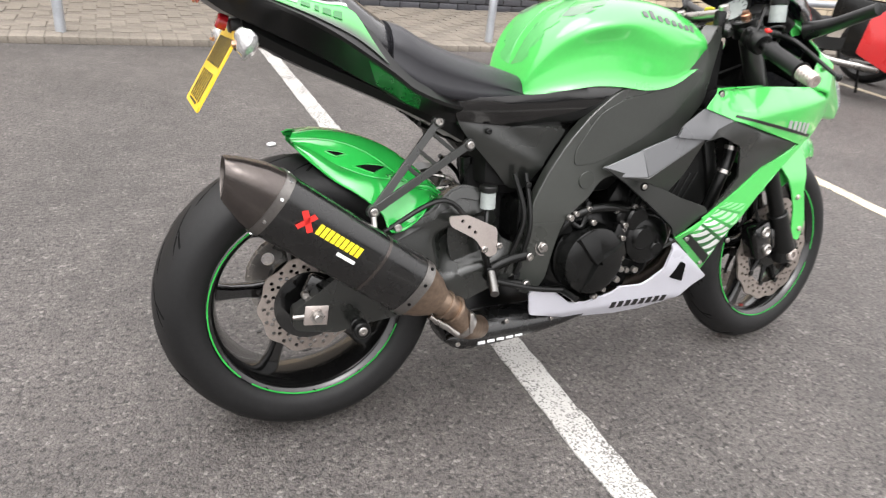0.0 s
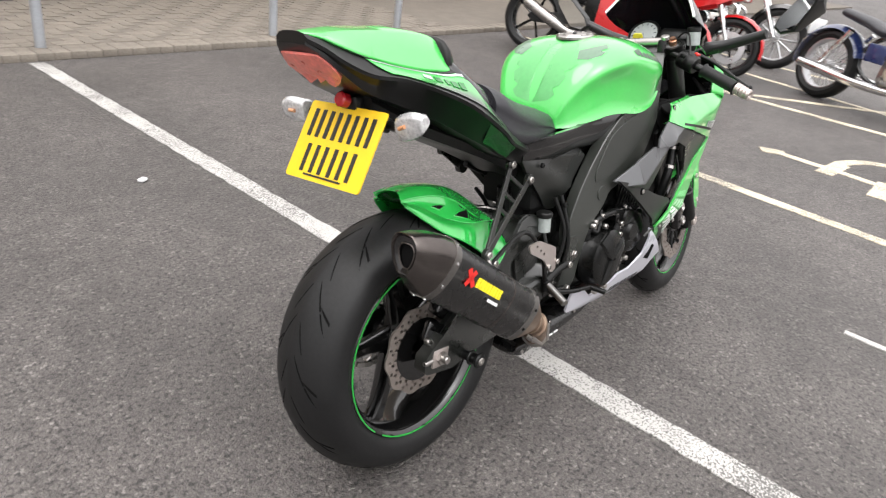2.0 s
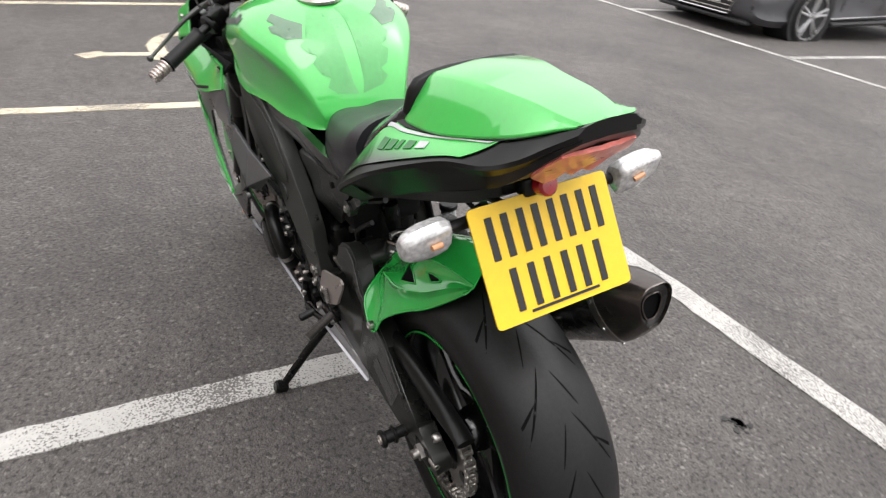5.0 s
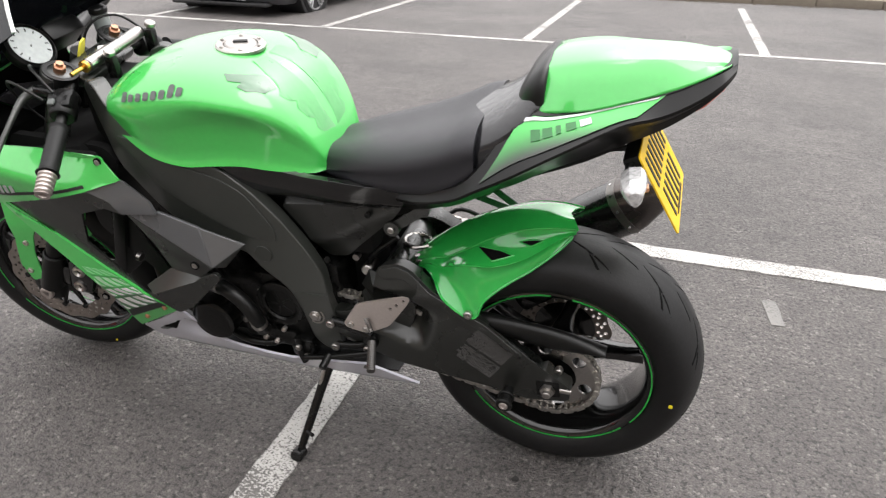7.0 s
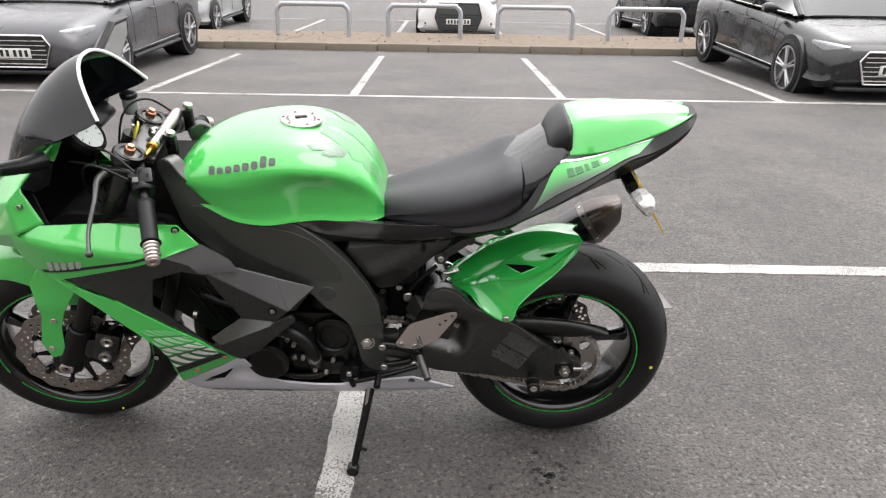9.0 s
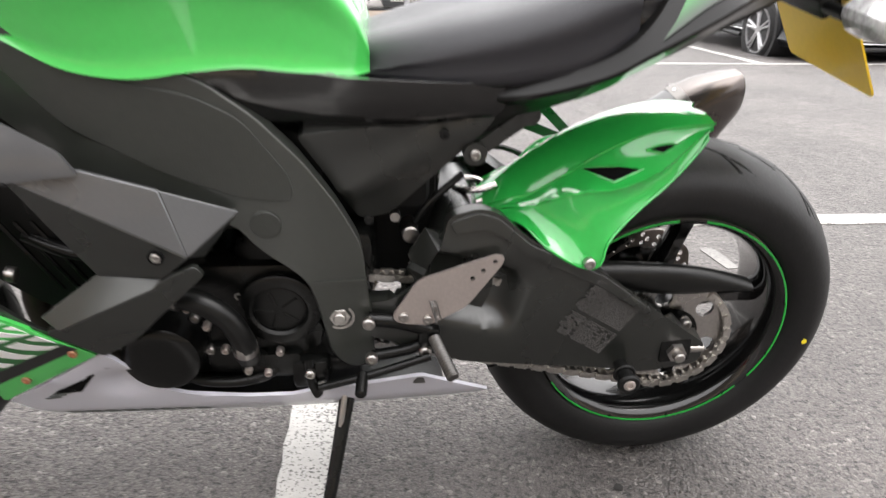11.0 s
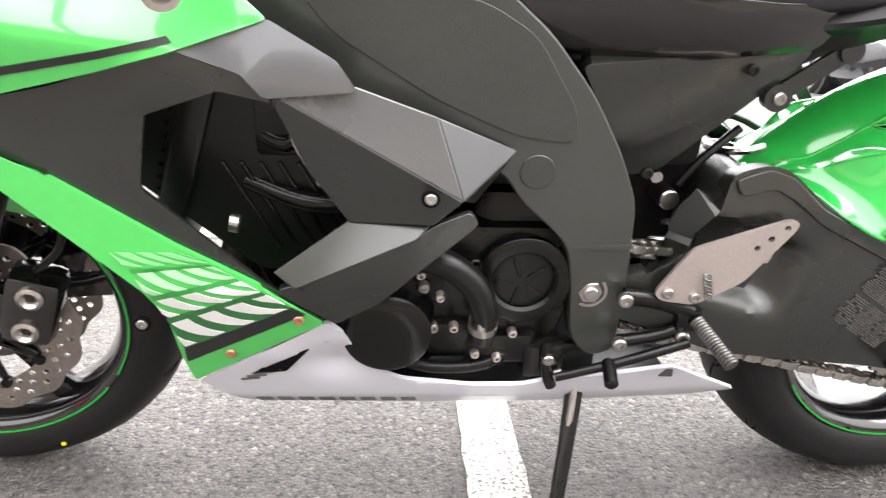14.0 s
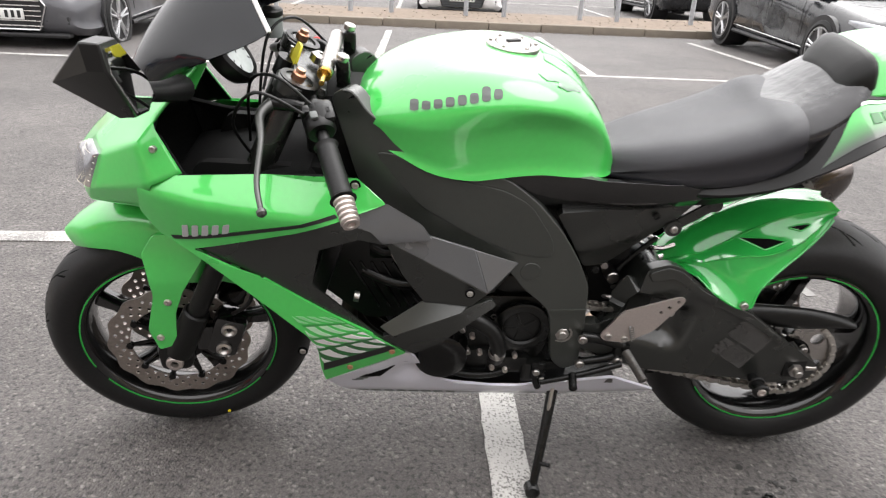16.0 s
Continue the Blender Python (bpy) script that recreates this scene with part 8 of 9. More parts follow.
def sport_bike(m, paint, label, fork_mat, full=True):
    e = thing("parked_motorcycle", label, "motorcycle", m, "other parked motorcycles")
    rw, fw = Vector((0, 0, 0.32)), Vector((1.43, 0, 0.30))
    plain_wheel(e, rw, 0.32, 0.085, GLOSS_BLACK, 5, name="rear_wheel")
    wf = plain_wheel(e, fw, 0.30, 0.058, GLOSS_BLACK, 5, name="front_wheel")
    for s in (1, -1):
        side_disc(wf, fw, s * 0.07, 0.155, ALLOY)
        bm = B()
        rod(bm, (1.12, s * 0.10, 0.94), (1.32, s * 0.10, 0.50), 0.026)
        leg = part("fork_leg", bm, fork_mat, e)
        bm = B()
        rod(bm, (1.30, s * 0.10, 0.54), (1.42, s * 0.10, 0.29), 0.021)
        part("stanchion", bm, CHROME, leg)
        bm = B()
        block(bm, (1.33, s * 0.085, 0.36), (0.06, 0.05, 0.10), 0.012)
        part("brake_caliper", bm, STEEL, e)
        bm = B()
        tube(bm, [(1.10, s * 0.10, 0.96), (1.06, s * 0.34, 0.95)], 0.014, 10)
        part("handlebar", bm, MATT_BLACK, e)
        bm = B()
        tube(bm, [(1.22, s * 0.15, 1.02), (1.24, s * 0.30, 1.12)], 0.010, 8)
        block(bm, (1.25, s * 0.33, 1.14), (0.03, 0.12, 0.07), 0.015)
        part("mirror", bm, MATT_BLACK, e)
    solid(e, "fuel_tank", [(1.02, oval(0.88, 0.09, 0.05)), (0.90, oval(0.90, 0.15, 0.09)), (0.72, oval(0.90, 0.15, 0.10)), (0.55, oval(0.85, 0.09, 0.06))], paint)
    solid(e, "seat", [(0.60, oval(0.81, 0.08, 0.03)), (0.40, oval(0.82, 0.13, 0.035)), (0.10, oval(0.86, 0.12, 0.035)), (-0.10, oval(0.92, 0.08, 0.03))], SEAT_VINYL)
    solid(e, "tail_unit", [(0.35, oval(0.77, 0.12, 0.05)), (0.10, oval(0.82, 0.13, 0.06)), (-0.15, oval(0.90, 0.09, 0.05)), (-0.28, oval(0.96, 0.04, 0.02))], paint)
    solid(e, "nose_cowl", [(1.50, oval(0.80, 0.04, 0.05)), (1.44, oval(0.84, 0.13, 0.10)), (1.32, oval(0.88, 0.19, 0.15)), (1.18, oval(0.92, 0.20, 0.14))], paint)
    bm = B()
    surface(bm, [[(1.36 - 0.20 * t - 0.06 * abs(u), 0.13 * u * (1 - 0.3 * t), 0.98 + 0.16 * t - 0.03 * abs(u)) for u in (-1, -0.5, 0, 0.5, 1)] for t in (0, 0.5, 1)], 0.003)
    part("windscreen", bm, SMOKE, e)
    for s in (1, -1):
        bm = B()
        sheet(bm, [(1.42, 0.76), (1.24, 0.86), (0.90, 0.80), (0.68, 0.62), (0.66, 0.34), (0.95, 0.24), (1.10, 0.34), (1.12, 0.55), (1.25, 0.68)] if full else [(1.40, 0.78), (1.24, 0.88), (0.92, 0.82), (0.78, 0.70), (1.02, 0.60), (1.25, 0.68)], lambda x, z: s * (0.21 - 0.6 * max(0, x - 1.2) - 0.2 * max(0, 0.45 - z)), 0.006, 0.06, (), 0.03)
        part("side_fairing", bm, paint, e, bevel=0.004)
        bm = B()
        sheet(bm, [(0.55, 0.44), (0.52, 0.34), (0.02, 0.28), (-0.05, 0.33), (0.0, 0.38)], lambda x, z: s * 0.12, 0.035, 0, (), 0.02)
        part("swingarm", bm, MATT_BLACK, e, bevel=0.004)
        bm = B()
        rod(bm, (1.43, s * 0.05, 0.775), (1.475, s * 0.075, 0.775), 0.04, 0.03)
        part("headlamp", bm, CLEAR_LENS, e)
    bm = B()
    rows = []
    for a in range(-20, 130, 15):
        t = radians(a + 10)
        rows.append([(1.43 + math.cos(t) * (0.325 - 0.02 * abs(u) ** 3), 0.07 * u, 0.30 + math.sin(t) * (0.325 - 0.03 * abs(u) ** 3)) for u in (-1, -0.6, 0, 0.6, 1)])
    surface(bm, rows, 0.004)
    part("front_mudguard", bm, paint, e)
    bm = B()
    block(bm, (0.76, 0, 0.48), (0.50, 0.30, 0.36), 0.05)
    block(bm, (0.55, 0, 0.66), (0.50, 0.16, 0.20), 0.04)
    part("engine", bm, ENGINE_BLACK, e)
    bm = B()
    tube(bm, [(0.85, -0.10, 0.26), (0.45, -0.13, 0.25), (0.25, -0.17, 0.32), (-0.05, -0.19, 0.46)], [0.03, 0.03, 0.055, 0.05], 14)
    part("exhaust", bm, STEEL, e)
    bm = B()
    tube(bm, [(0.60, 0.12, 0.27), (0.62, 0.25, 0.02)], 0.012, 8)
    part("side_stand", bm, MATT_BLACK, e)
    return e


def cruiser(m, paint, accent, label):
    e = thing("parked_motorcycle", label, "motorcycle", m, "other parked motorcycles")
    rw, fw = Vector((0, 0, 0.325)), Vector((1.62, 0, 0.335))
    plain_wheel(e, rw, 0.325, 0.075, ALLOY, 24, True, "rear_wheel")
    wf = plain_wheel(e, fw, 0.335, 0.055, ALLOY, 12, False, "front_wheel")
    for s in (1, -1):
        bm = B()
        rod(bm, (1.22, s * 0.11, 1.02), (1.60, s * 0.11, 0.34), 0.024)
        part("fork_leg", bm, CHROME, e)
        bm = B()
        tube(bm, [(1.22, s * 0.05, 1.08), (1.16, s * 0.25, 1.16), (1.02, s * 0.42, 1.10)], 0.013, 10)
        part("handlebar", bm, CHROME, e)
        bm = B()
        tube(bm, [(0.22, s * 0.16, 0.66), (0.02, s * 0.15, 0.33)], 0.028, 12)
        part("shock", bm, CHROME, e, "chromed rear shock")
        bm = B()
        tube(bm, [(1.02, s * 0.12, 0.62), (1.16, s * 0.17, 0.56), (1.12, s * 0.19, 0.34), (0.95, s * 0.19, 0.25), (0.5, s * 0.18, 0.24), (0.1, s * 0.20, 0.27), (-0.15, s * 0.21, 0.29)], [0.024, 0.024, 0.024, 0.026, 0.04, 0.045, 0.04], 14)
        part("exhaust", bm, CHROME, e, "long chrome exhaust")
        bm = B()
        rod(bm, (0.78, s * 0.10, 0.40), (0.78, s * 0.19, 0.40), 0.10, 0.09, 28, 0.01)
        rod(bm, (0.98, s * 0.10, 0.40), (0.98, s * 0.18, 0.40), 0.07, 0.06, 24, 0.01)
        part("engine_cover", bm, CHROME, e, "polished engine cover")
        bm = B()
        block(bm, (0.52, s * 0.13, 0.52), (0.20, 0.03, 0.16), 0.02)
        part("side_panel", bm, paint, e)
        bm = B()
        tube(bm, [(1.14, s * 0.3, 1.16), (1.15, s * 0.34, 1.26)], 0.006, 8)
        rod(bm, (1.145, s * 0.35, 1.29), (1.165, s * 0.35, 1.29), 0.055)
        part("mirror", bm, CHROME, e)
    solid(e, "fuel_tank", [(1.20, oval(0.83, 0.07, 0.05)), (1.08, oval(0.84, 0.14, 0.09)), (0.90, oval(0.83, 0.15, 0.09)), (0.70, oval(0.79, 0.09, 0.05))], paint)
    solid(e, "tank_panel", [(1.10, oval(0.87, 0.12, 0.07)), (1.00, oval(0.875, 0.138, 0.075)), (0.88, oval(0.87, 0.135, 0.07))], accent, "light blue tank panel")
    solid(e, "seat", [(0.74, oval(0.72, 0.08, 0.03)), (0.50, oval(0.70, 0.16, 0.05)), (0.30, oval(0.75, 0.14, 0.05)), (0.0, oval(0.80, 0.11, 0.04))], SEAT_VINYL)
    for c, r, w, a0, a1 in ((rw, 0.37, 0.10, 20, 190), (fw, 0.375, 0.075, 25, 165)):
        bm, rows = B(), []
        for k in range(15):
            t = radians(a0 + (a1 - a0) * k / 14)
            rows.append([(c.x + math.cos(t) * (r - 0.05 * abs(u) ** 3), w * u, c.z + math.sin(t) * (r - 0.05 * abs(u) ** 3)) for u in (-1, -0.6, 0, 0.6, 1)])
        surface(bm, rows, 0.004)
        part("mudguard", bm, paint, e)
    for i, (x, tilt) in enumerate(((0.80, -8), (0.96, 12))):
        bm = B()
        for k in range(8):
            block(bm, (x, 0, 0.50 + 0.026 * k), (0.17, 0.24, 0.012), 0.004, Matrix.Rotation(radians(tilt), 4, "Y"))
        rod(bm, (x, 0, 0.46), (x, 0, 0.72), 0.06)
        part("cylinder", bm, STEEL, e, "finned silver cylinder")
    bm = B()
    block(bm, (0.80, 0, 0.38), (0.46, 0.22, 0.24), 0.06)
    part("crankcase", bm, STEEL, e)
    bm = B()
    tube(bm, [(1.22, 0, 0.95), (1.10, 0, 0.66), (1.08, 0, 0.30), (0.6, 0, 0.24), (0.3, 0, 0.4), (0.45, 0, 0.66), (1.15, 0, 0.85)], 0.022, 10)
    part("frame", bm, GLOSS_BLACK, e)
    bm = B()
    lathe(bm, [(0.0005, 0), (0.05, 0.0), (0.085, 0.06), (0.09, 0.11), (0.0005, 0.12)], (1.30, 0, 0.93), (1, 0, 0), 28)
    part("headlamp", bm, CHROME, e)
    bm = B()
    block(bm, (-0.28, 0, 0.62), (0.012, 0.20, 0.15), 0.004)
    part("number_plate", bm, PLATE_WHITE, e, "pale plate with unreadable bars")
    bm = B()
    tube(bm, [(0.75, 0.14, 0.24), (0.78, 0.25, 0.0)], 0.012, 8)
    part("side_stand", bm, MATT_BLACK, e)
    return e


def stand_at(rear, fwd, lean=7):
    d = Vector(fwd) - Vector(rear)
    return Matrix.Translation((rear[0], rear[1], 0.0)) @ Matrix.Rotation(math.atan2(d.y, d.x), 4, "Z") @ Matrix.Rotation(radians(-lean), 4, "X")


sport_bike(stand_at((5.05, 3.28), (5.40, 1.90)), RED, "red fully faired sports motorcycle with gold forks, parked", GOLD)
sport_bike(stand_at((5.95, 3.10), (6.22, 1.70)), RED, "red half-faired motorcycle with chrome forks, parked", CHROME, False)
cruiser(stand_at((6.53, 0.86), (5.80, -0.72), 6), BLUE, SKY_BLUE, "dark blue retro cruiser motorcycle with chrome engine, parked")
cruiser(stand_at((7.35, 3.30), (7.55, 1.75), 6), GLOSS_BLACK, MATT_BLACK, "black wire-spoked motorcycle, parked")


# ---- parked cars ----
def car(m, paint, label, length=4.6, tall=1.43, van=False, front_trim=CAR_TRIM, group="parked cars"):
    """A car at its middle on the ground, nose along +x."""
    e = thing("parked_car", label, "car", m, group)
    h, w, f = length / 2, 0.90, 0.355 if not van else 0.33
    k = tall / 1.43
    bonnet = 0.93 * k if not van else 1.02
    st = [  # x, lower edge, half width low, shoulder height, half width there, top, half width on top
        (h, 0.42, 0.60, 0.52, 0.62, 0.60, 0.52), (h - 0.05, 0.28, 0.74, 0.52, 0.78, 0.70 * k, 0.62), (h - 0.25, 0.22, 0.82, 0.58, 0.87, 0.80 * k, 0.70),
        (h - 0.75, 0.20, 0.84, 0.66, w, 0.88 * k, 0.76), (h - 1.25, 0.20, 0.84, 0.72, w, bonnet, 0.80), (0.2, 0.20, 0.84, 0.76, w, 0.96 * k, 0.84),
        (-0.9, 0.20, 0.84, 0.80, w, 1.0 * k, 0.84), (-h + 0.55, 0.22, 0.84, 0.82, w, 1.02 * k, 0.80), (-h + 0.12, 0.28, 0.80, 0.80, 0.85, 1.0 * k, 0.74), (-h, 0.42, 0.70, 0.70, 0.72, 0.86 * k, 0.62)]
    bm = B()
    skin(bm, [half_ring(x, [(0, zt), (wt * 0.7, zt - 0.01), (wt, zt - 0.05), (ws * 0.975, zs), (ws * 0.97, (zs + zl) / 2), (wl * 0.98, zl), (0, zl)]) for x, zl, wl, zs, ws, zt, wt in st], 3, 2)
    part("body", bm, paint, e, sharp=40)
    roof = [(h - 1.15 if not van else h - 0.85, 0.93 * k, 0.76, 0.95 * k, 0.70), (h - 1.95 if not van else h - 1.4, 0.95 * k, 0.80, tall - 0.03, 0.58), (0.0, 0.96 * k, 0.82, tall, 0.60), (-0.8, 0.98 * k, 0.82, tall - 0.02, 0.59), (-h + 0.75, 1.0 * k, 0.80, tall - 0.12, 0.56), (-h + 0.30, 1.0 * k, 0.72, 1.04 * k, 0.60)]
    bm = B()
    skin(bm, [half_ring(x, [(0, zt), (wt * 0.8, zt - 0.005), (wt, zt - 0.05), ((wt + wl) / 2 + 0.02, (zl + zt) / 2), (wl, zl), (0, zl)]) for x, zl, wl, zt, wt in roof], 3, 2)
    part("glasshouse", bm, CAR_GLASS, e, "dark tinted windows", sharp=40)
    bm = B()
    skin(bm, [half_ring(x, [(0, zt + 0.012), (wt * 0.8, zt + 0.007), (wt + 0.006, zt - 0.045), (wt * 0.9, zt - 0.07), (0, zt - 0.06)]) for x, zl, wl, zt, wt in roof[1:5]], 3, 2)
    part("roof", bm, paint, e, sharp=40)
    for s in (1, -1):
        for x0, x1 in ((roof[0][0], roof[1][0]), (roof[4][0], roof[5][0])):
            za, zb = (roof[0][3], roof[1][3]) if x0 > 0 else (roof[4][3], roof[5][3])
            bm = B()
            tube(bm, [(x0, s * (0.70 if x0 > 0 else 0.575), za - 0.02), (x1, s * (0.59 if x0 > 0 else 0.63), zb - 0.03)], 0.035, 8)
            part("pillar", bm, paint, e)
        for xp in (0.05,):
            bm = B()
            tube(bm, [(xp, s * 0.845, 0.98 * k), (xp - 0.03, s * 0.625, tall - 0.05)], 0.03, 8)
            part("pillar", bm, CAR_TRIM, e)
        bm = B()
        tube(bm, [(h - 1.2, s * 0.795, 0.955 * k), (0, s * 0.845, 0.975 * k), (-h + 0.7, s * 0.825, 1.015 * k)], 0.010, 6)
        part("window_trim", bm, CHROME, e)
        bm = B()
        tube(bm, [(h - 1.3, s * 0.885, 0.24), (-h + 1.35, s * 0.885, 0.24)], 0.03, 8)
        part("sill", bm, CAR_TRIM, e)
        bm = B()
        tube(bm, [(h - 1.25, s * 0.895, 0.31), (-h + 1.3, s * 0.895, 0.33)], 0.008, 6)
        part("sill_strip", bm, CHROME, e)
        for xh in (0.1, -0.85):
            bm = B()
            block(bm, (xh, s * 0.905, 0.80), (0.20, 0.02, 0.03), 0.008)
            part("door_handle", bm, paint, e)
        for xd in (h - 1.42, -0.02, -h + 1.28):
            bm = B()
            tube(bm, [(xd, s * 0.878, 0.92 * k), (xd, s * 0.9005, 0.72), (xd - 0.02, s * 0.885, 0.38)], 0.004, 6)
            part("door_gap", bm, CAR_TRIM, e)
        bm = B()
        skin(bm, [[Vector((h - 1.5 + 0.05 * math.cos(a), s * y, 1.0 * k + hz * math.sin(a))) for a in (q * math.pi / 4 for q in range(8))] for y, hz in ((0.86, 0.02), (0.93, 0.06), (1.02, 0.065), (1.06, 0.03))], 2, 2)
        part("door_mirror", bm, CAR_TRIM if van else paint, e)
        for xw in (h - 0.86, -h + 0.92):
            # solid dark disc paints the shade inside the wheel arch
            bm = B()
            lathe(bm, [(0.0005, s * 0.55), (f + 0.045, s * 0.55), (f + 0.045, s * 0.908), (0.0005, s * 0.908)], (xw, 0, f - 0.01), seg=36)
            part("arch_shade_disc", bm, CAR_TRIM, e)
            bm = B()
            lathe(bm, [(f - 0.10, s * 0.70), (f - 0.005, s * 0.71), (f, s * 0.76), (f, s * 0.87), (f - 0.015, s * 0.915), (f - 0.06, s * 0.930), (f - 0.10, s * 0.915)], (xw, 0, f - 0.012), seg=44)
            tyre = part("wheel", bm, RUBBER, e)
            bm = B()
            lathe(bm, [(f - 0.11, s * 0.80), (f - 0.095, s * 0.80), (f - 0.088, s * 0.926), (f - 0.105, s * 0.926)], (xw, 0, f - 0.012), seg=40)
            lathe(bm, [(0.0005, s * 0.86), (0.06, s * 0.87), (0.055, s * 0.920), (0.0005, s * 0.925)], (xw, 0, f - 0.012), seg=20)
            part("rim", bm, ALLOY, tyre)
            for q in range(5):
                a = 2 * math.pi * q / 5 + 0.4
                bm = B()
                c0 = Vector((xw, s * 0.910, f - 0.012))
                for da in (-0.10, 0.10):
                    tube(bm, [c0 + Vector((math.cos(a + da) * 0.04, 0, math.sin(a + da) * 0.04)), c0 + Vector((math.cos(a + da * 1.3) * (f - 0.10), s * 0.012, math.sin(a + da * 1.3) * (f - 0.10)))], [0.020, 0.014], 6)
                part("spoke", bm, ALLOY, tyre)
        bm = B()
        skin(bm, [[Vector((x + 0.02 * math.cos(a), s * y, zc + hz * math.sin(a))) for a in (q * math.pi / 4 for q in range(8))] for x, y, zc, hz in ((h - 0.085, 0.50, 0.655 * k, 0.035), (h - 0.12, 0.66, 0.665 * k, 0.055), (h - 0.24, 0.80, 0.69 * k, 0.05), (h - 0.42, 0.865, 0.72 * k, 0.02))], 3, 2)
        part("headlamp", bm, LAMP_GLASS, e)
        bm = B()
        block(bm, (h - 0.09, s * 0.62, 0.40), (0.10, 0.24, 0.12), 0.03, Matrix.Rotation(radians(-18 * s), 4, "Z"))
        intake = part("intake", bm, CAR_TRIM, e)
        bm = B()
        tube(bm, [(h - 0.035, s * 0.52, 0.38), (h - 0.065, s * 0.74, 0.385)], 0.008, 6)
        part("intake_blade", bm, CHROME, intake)
        bm = B()
        block(bm, (-h + 0.06, s * 0.60, 0.82 * k), (0.10, 0.28, 0.12), 0.03)
        part("tail_lamp", bm, RED_LENS, e)
    bm = B()
    loft(bm, [[(x, y, z) for y, z in ((-0.42, 0.66 * k), (0.42, 0.66 * k), (0.50, 0.55), (0.40, 0.30), (-0.40, 0.30), (-0.50, 0.55))] for x in (h - 0.06, h + 0.012)])
    grille = part("grille", bm, front_trim, e, bevel=0.006)
    for q in range(6):
        bm = B()
        tube(bm, [(h + 0.016, -0.44, 0.34 + 0.052 * q), (h + 0.016, 0.44, 0.34 + 0.052 * q)], 0.007, 6)
        part("grille_bar", bm, STEEL if not van else CAR_TRIM, grille)
    bm = B()
    ringp = [(-0.42, 0.66 * k), (0.42, 0.66 * k), (0.50, 0.55), (0.40, 0.30), (-0.40, 0.30), (-0.50, 0.55), (-0.42, 0.66 * k)]
    for p, q in zip(ringp, ringp[1:]):
        tube(bm, [(h + 0.012, *p), (h + 0.012, *q)], 0.012, 6)
    part("grille_frame", bm, CHROME if not van else CAR_TRIM, grille)
    bm = B()
    block(bm, (h + 0.022, 0, 0.46), (0.012, 0.52, 0.112), 0.004)
    plate_ = part("number_plate", bm, PLATE_WHITE, e, "white front plate with dark bars")
    for q in range(7):
        bm = B()
        block(bm, (h + 0.030, -0.205 + 0.066 * q + (0.02 if q > 3 else 0), 0.46), (0.004, 0.034, 0.075), 0)
        part("plate_bar", bm, PRINT_BLACK, plate_)
    bm = B()
    block(bm, (h - 0.05, 0, 0.24), (0.14, 1.40, 0.05), 0.02)
    part("front_lip", bm, CAR_TRIM, e)
    return e


def park(x, y, heading=90):
    return Matrix.Translation((x, y, zg(y))) @ Matrix.Rotation(radians(heading), 4, "Z") @ Matrix.Rotation(radians(1.26), 4, "Y")


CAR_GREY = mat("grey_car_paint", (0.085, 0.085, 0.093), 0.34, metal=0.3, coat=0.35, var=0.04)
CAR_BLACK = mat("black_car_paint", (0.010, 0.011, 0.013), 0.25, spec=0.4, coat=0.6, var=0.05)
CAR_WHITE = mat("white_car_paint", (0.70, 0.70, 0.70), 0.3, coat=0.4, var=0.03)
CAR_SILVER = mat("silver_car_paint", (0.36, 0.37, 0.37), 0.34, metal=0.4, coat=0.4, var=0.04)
VAN_GREY = mat("van_bumper_plastic", (0.055, 0.06, 0.065), 0.55, var=0.15)
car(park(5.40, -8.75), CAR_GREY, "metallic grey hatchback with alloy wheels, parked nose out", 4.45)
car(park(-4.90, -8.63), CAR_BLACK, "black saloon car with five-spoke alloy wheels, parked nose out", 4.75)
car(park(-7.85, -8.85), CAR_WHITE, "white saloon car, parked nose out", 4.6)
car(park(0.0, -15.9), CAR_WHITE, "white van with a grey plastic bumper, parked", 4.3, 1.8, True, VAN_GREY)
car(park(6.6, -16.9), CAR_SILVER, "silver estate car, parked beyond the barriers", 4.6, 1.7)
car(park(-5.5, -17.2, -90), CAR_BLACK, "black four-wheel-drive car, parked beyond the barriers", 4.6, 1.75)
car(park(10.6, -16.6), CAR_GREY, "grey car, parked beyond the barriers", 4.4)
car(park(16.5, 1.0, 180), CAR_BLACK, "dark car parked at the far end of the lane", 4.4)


# ---- pavers and bricks, laid last ----
def laid(name, size, bev, material, parent, spots):
    me = None
    for x, y, z, r in spots:
        if me is None:
            bm = B()
            block(bm, (0, 0, 0), size, bev)
            ob = part(name, bm, material, parent)
            me = ob.data
        else:
            ob = new(name, me)
            ob.parent = parent
        ob.matrix_world = pose(x, y, z, 0, 0, r)


rnd = random.Random(11)
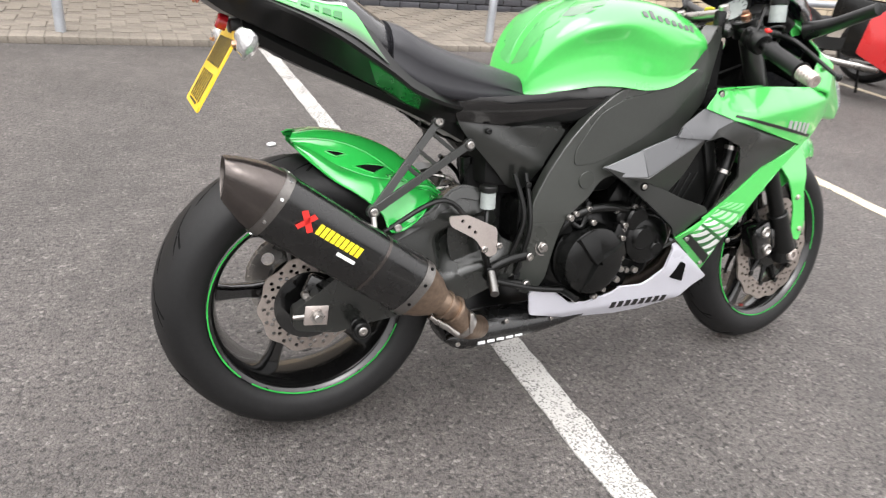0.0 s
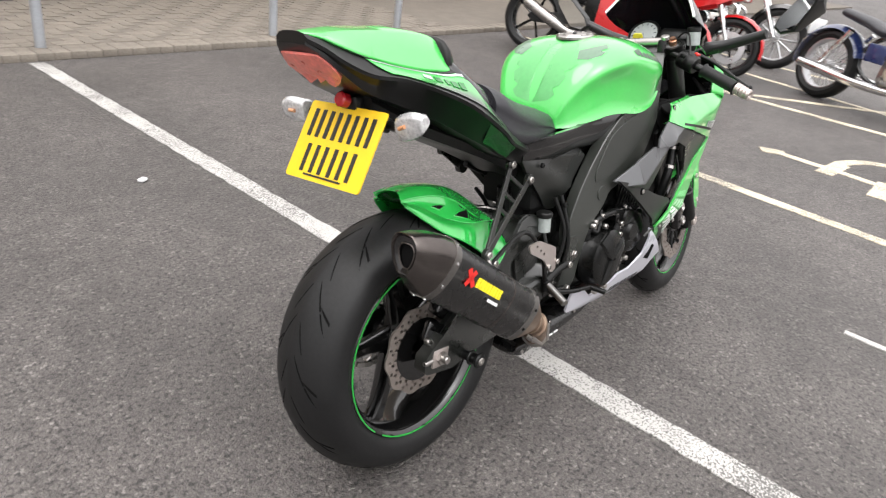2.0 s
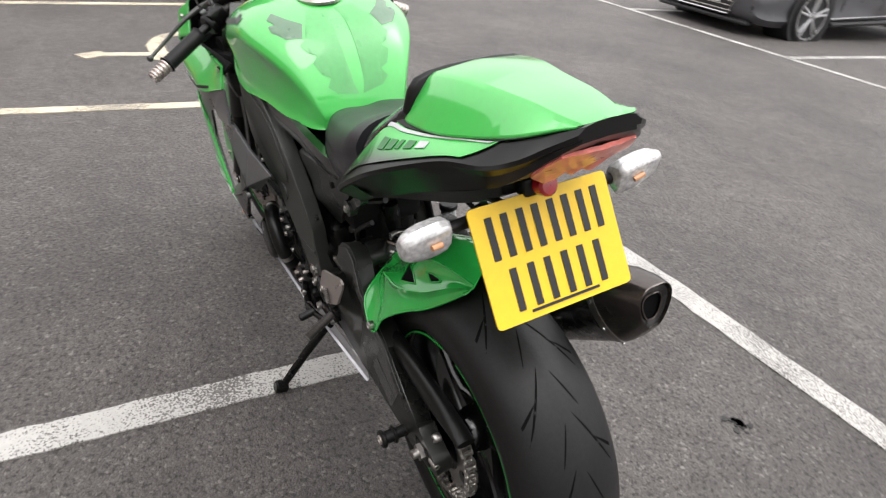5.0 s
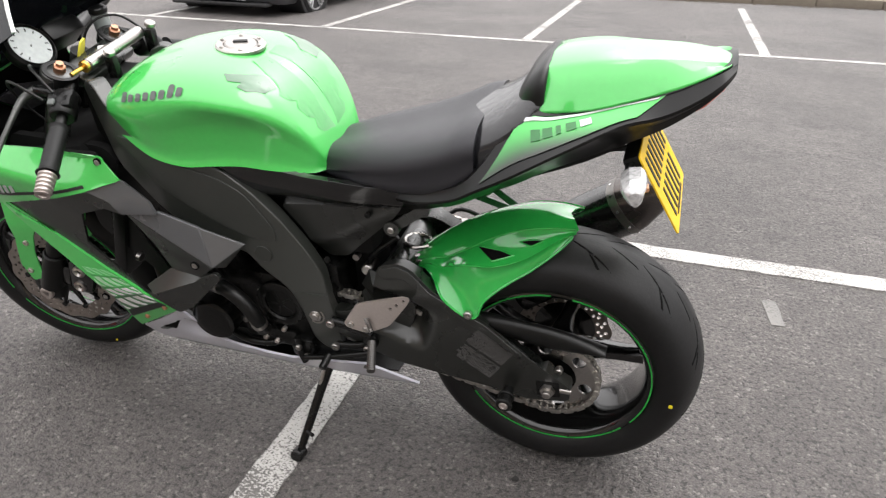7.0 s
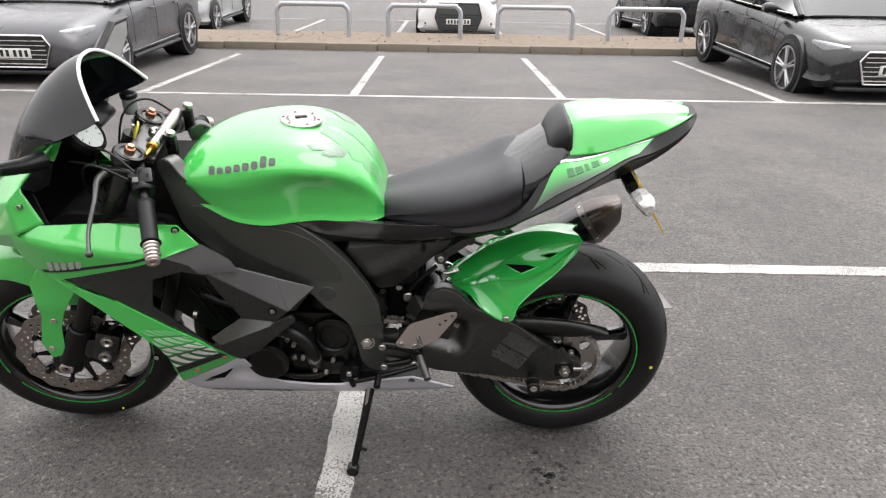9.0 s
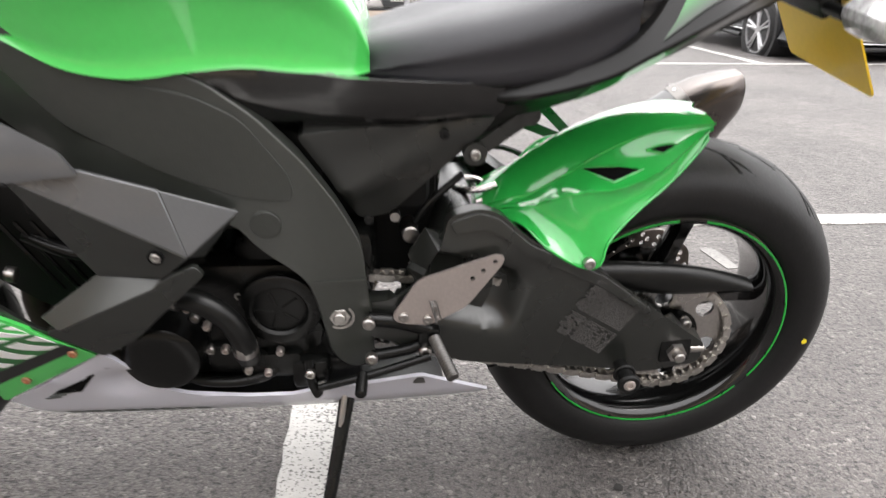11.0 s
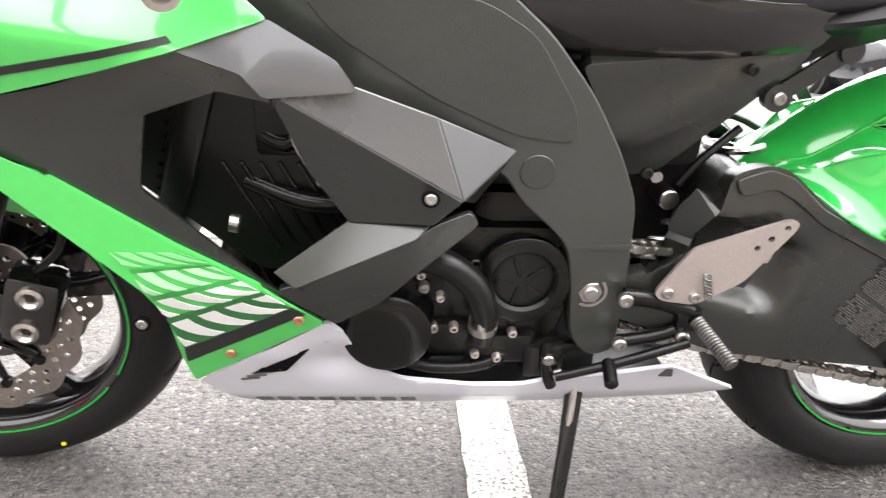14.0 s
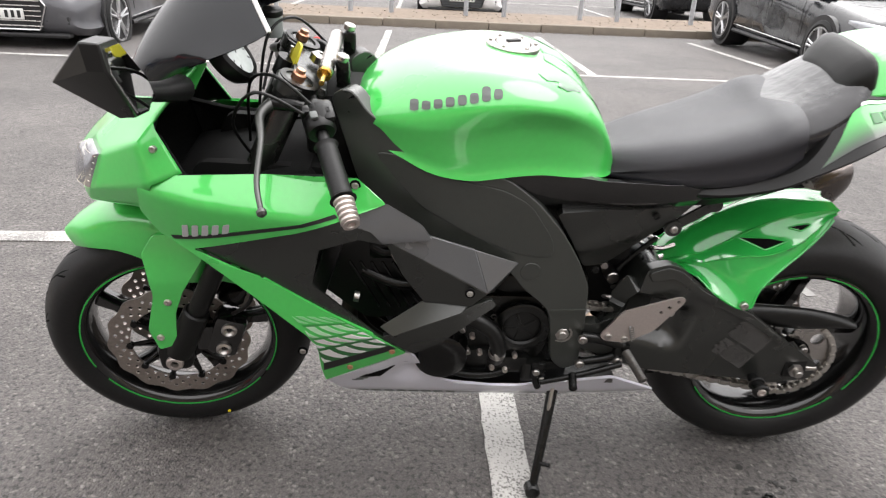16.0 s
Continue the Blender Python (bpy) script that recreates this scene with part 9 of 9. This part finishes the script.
# edging course of setts, then herringbone pairs, for the stretch beside the bike
laid("edging_sett", (0.098, 0.195, 0.05), 0.005, PAVER, paving, [(-1.6 + 0.105 * i, 4.165, 0.022 + rnd.uniform(0, 0.004), rnd.uniform(-1, 1)) for i in range(75)])
spots = []
for i in range(-14, 62):
    for j in range(16):
        x, y = -1.6 + i * 0.104, 4.33 + j * 0.104
        k = (i - j) % 4
        if k == 0:
            spots.append((x + 0.052, y, 0.024 + rnd.uniform(0, 0.004), 0))
        elif k == 2:
            spots.append((x, y + 0.052, 0.024 + rnd.uniform(0, 0.004), 90))
spots = [s for s in spots if s[1] < WALL_Y - 0.05 and -1.7 < s[0] < 5.6]
near = [s for s in spots if s[1] < 5.0 and -1.2 < s[0] < 4.6][:300]
laid("paver", (0.196, 0.096, 0.05), 0.005, PAVER, paving, near)
rest = B()
done = set(near)
for s in spots:
    if s not in done:
        block(rest, (s[0], s[1], s[2]), (0.196, 0.096, 0.05), 0, Matrix.Rotation(radians(s[3]), 4, "Z"))
part("paver_field", rest, PAVER, paving, kind="stuff")
bricks = []
for c in range(2):
    for i in range(40):
        bricks.append((-2.0 + 0.225 * i + (0.1125 if c % 2 else 0), WALL_Y + 0.05, 0.073 + 0.073 * c, 0))
laid("plinth_brick", (0.215, 0.1025, 0.065), 0.003, BRICK_DARK, wall, bricks)
bricks = []
for c in range(5):
    for i in range(40):
        bricks.append((-2.0 + 0.225 * i + (0.1125 if c % 2 else 0), WALL_Y + 0.062, 0.223 + 0.075 * c, 0))
laid("brick", (0.215, 0.1025, 0.065), 0.003, BRICK_TAN, wall, bricks)
far, low = B(), B()
for c in range(14):
    for i in range(150):
        x, z = -12.9 + 0.225 * i + (0.1125 if c % 2 else 0), 0.073 + 0.075 * c
        if c >= 7 or not -2.1 < x < 6.95:
            block(far if c > 1 else low, (x, WALL_Y + (0.062 if c > 1 else 0.05), z), (0.215, 0.1, 0.065), 0)
part("brick_field", far, BRICK_TAN, wall, kind="stuff")
part("plinth_field", low, BRICK_DARK, wall, kind="stuff")
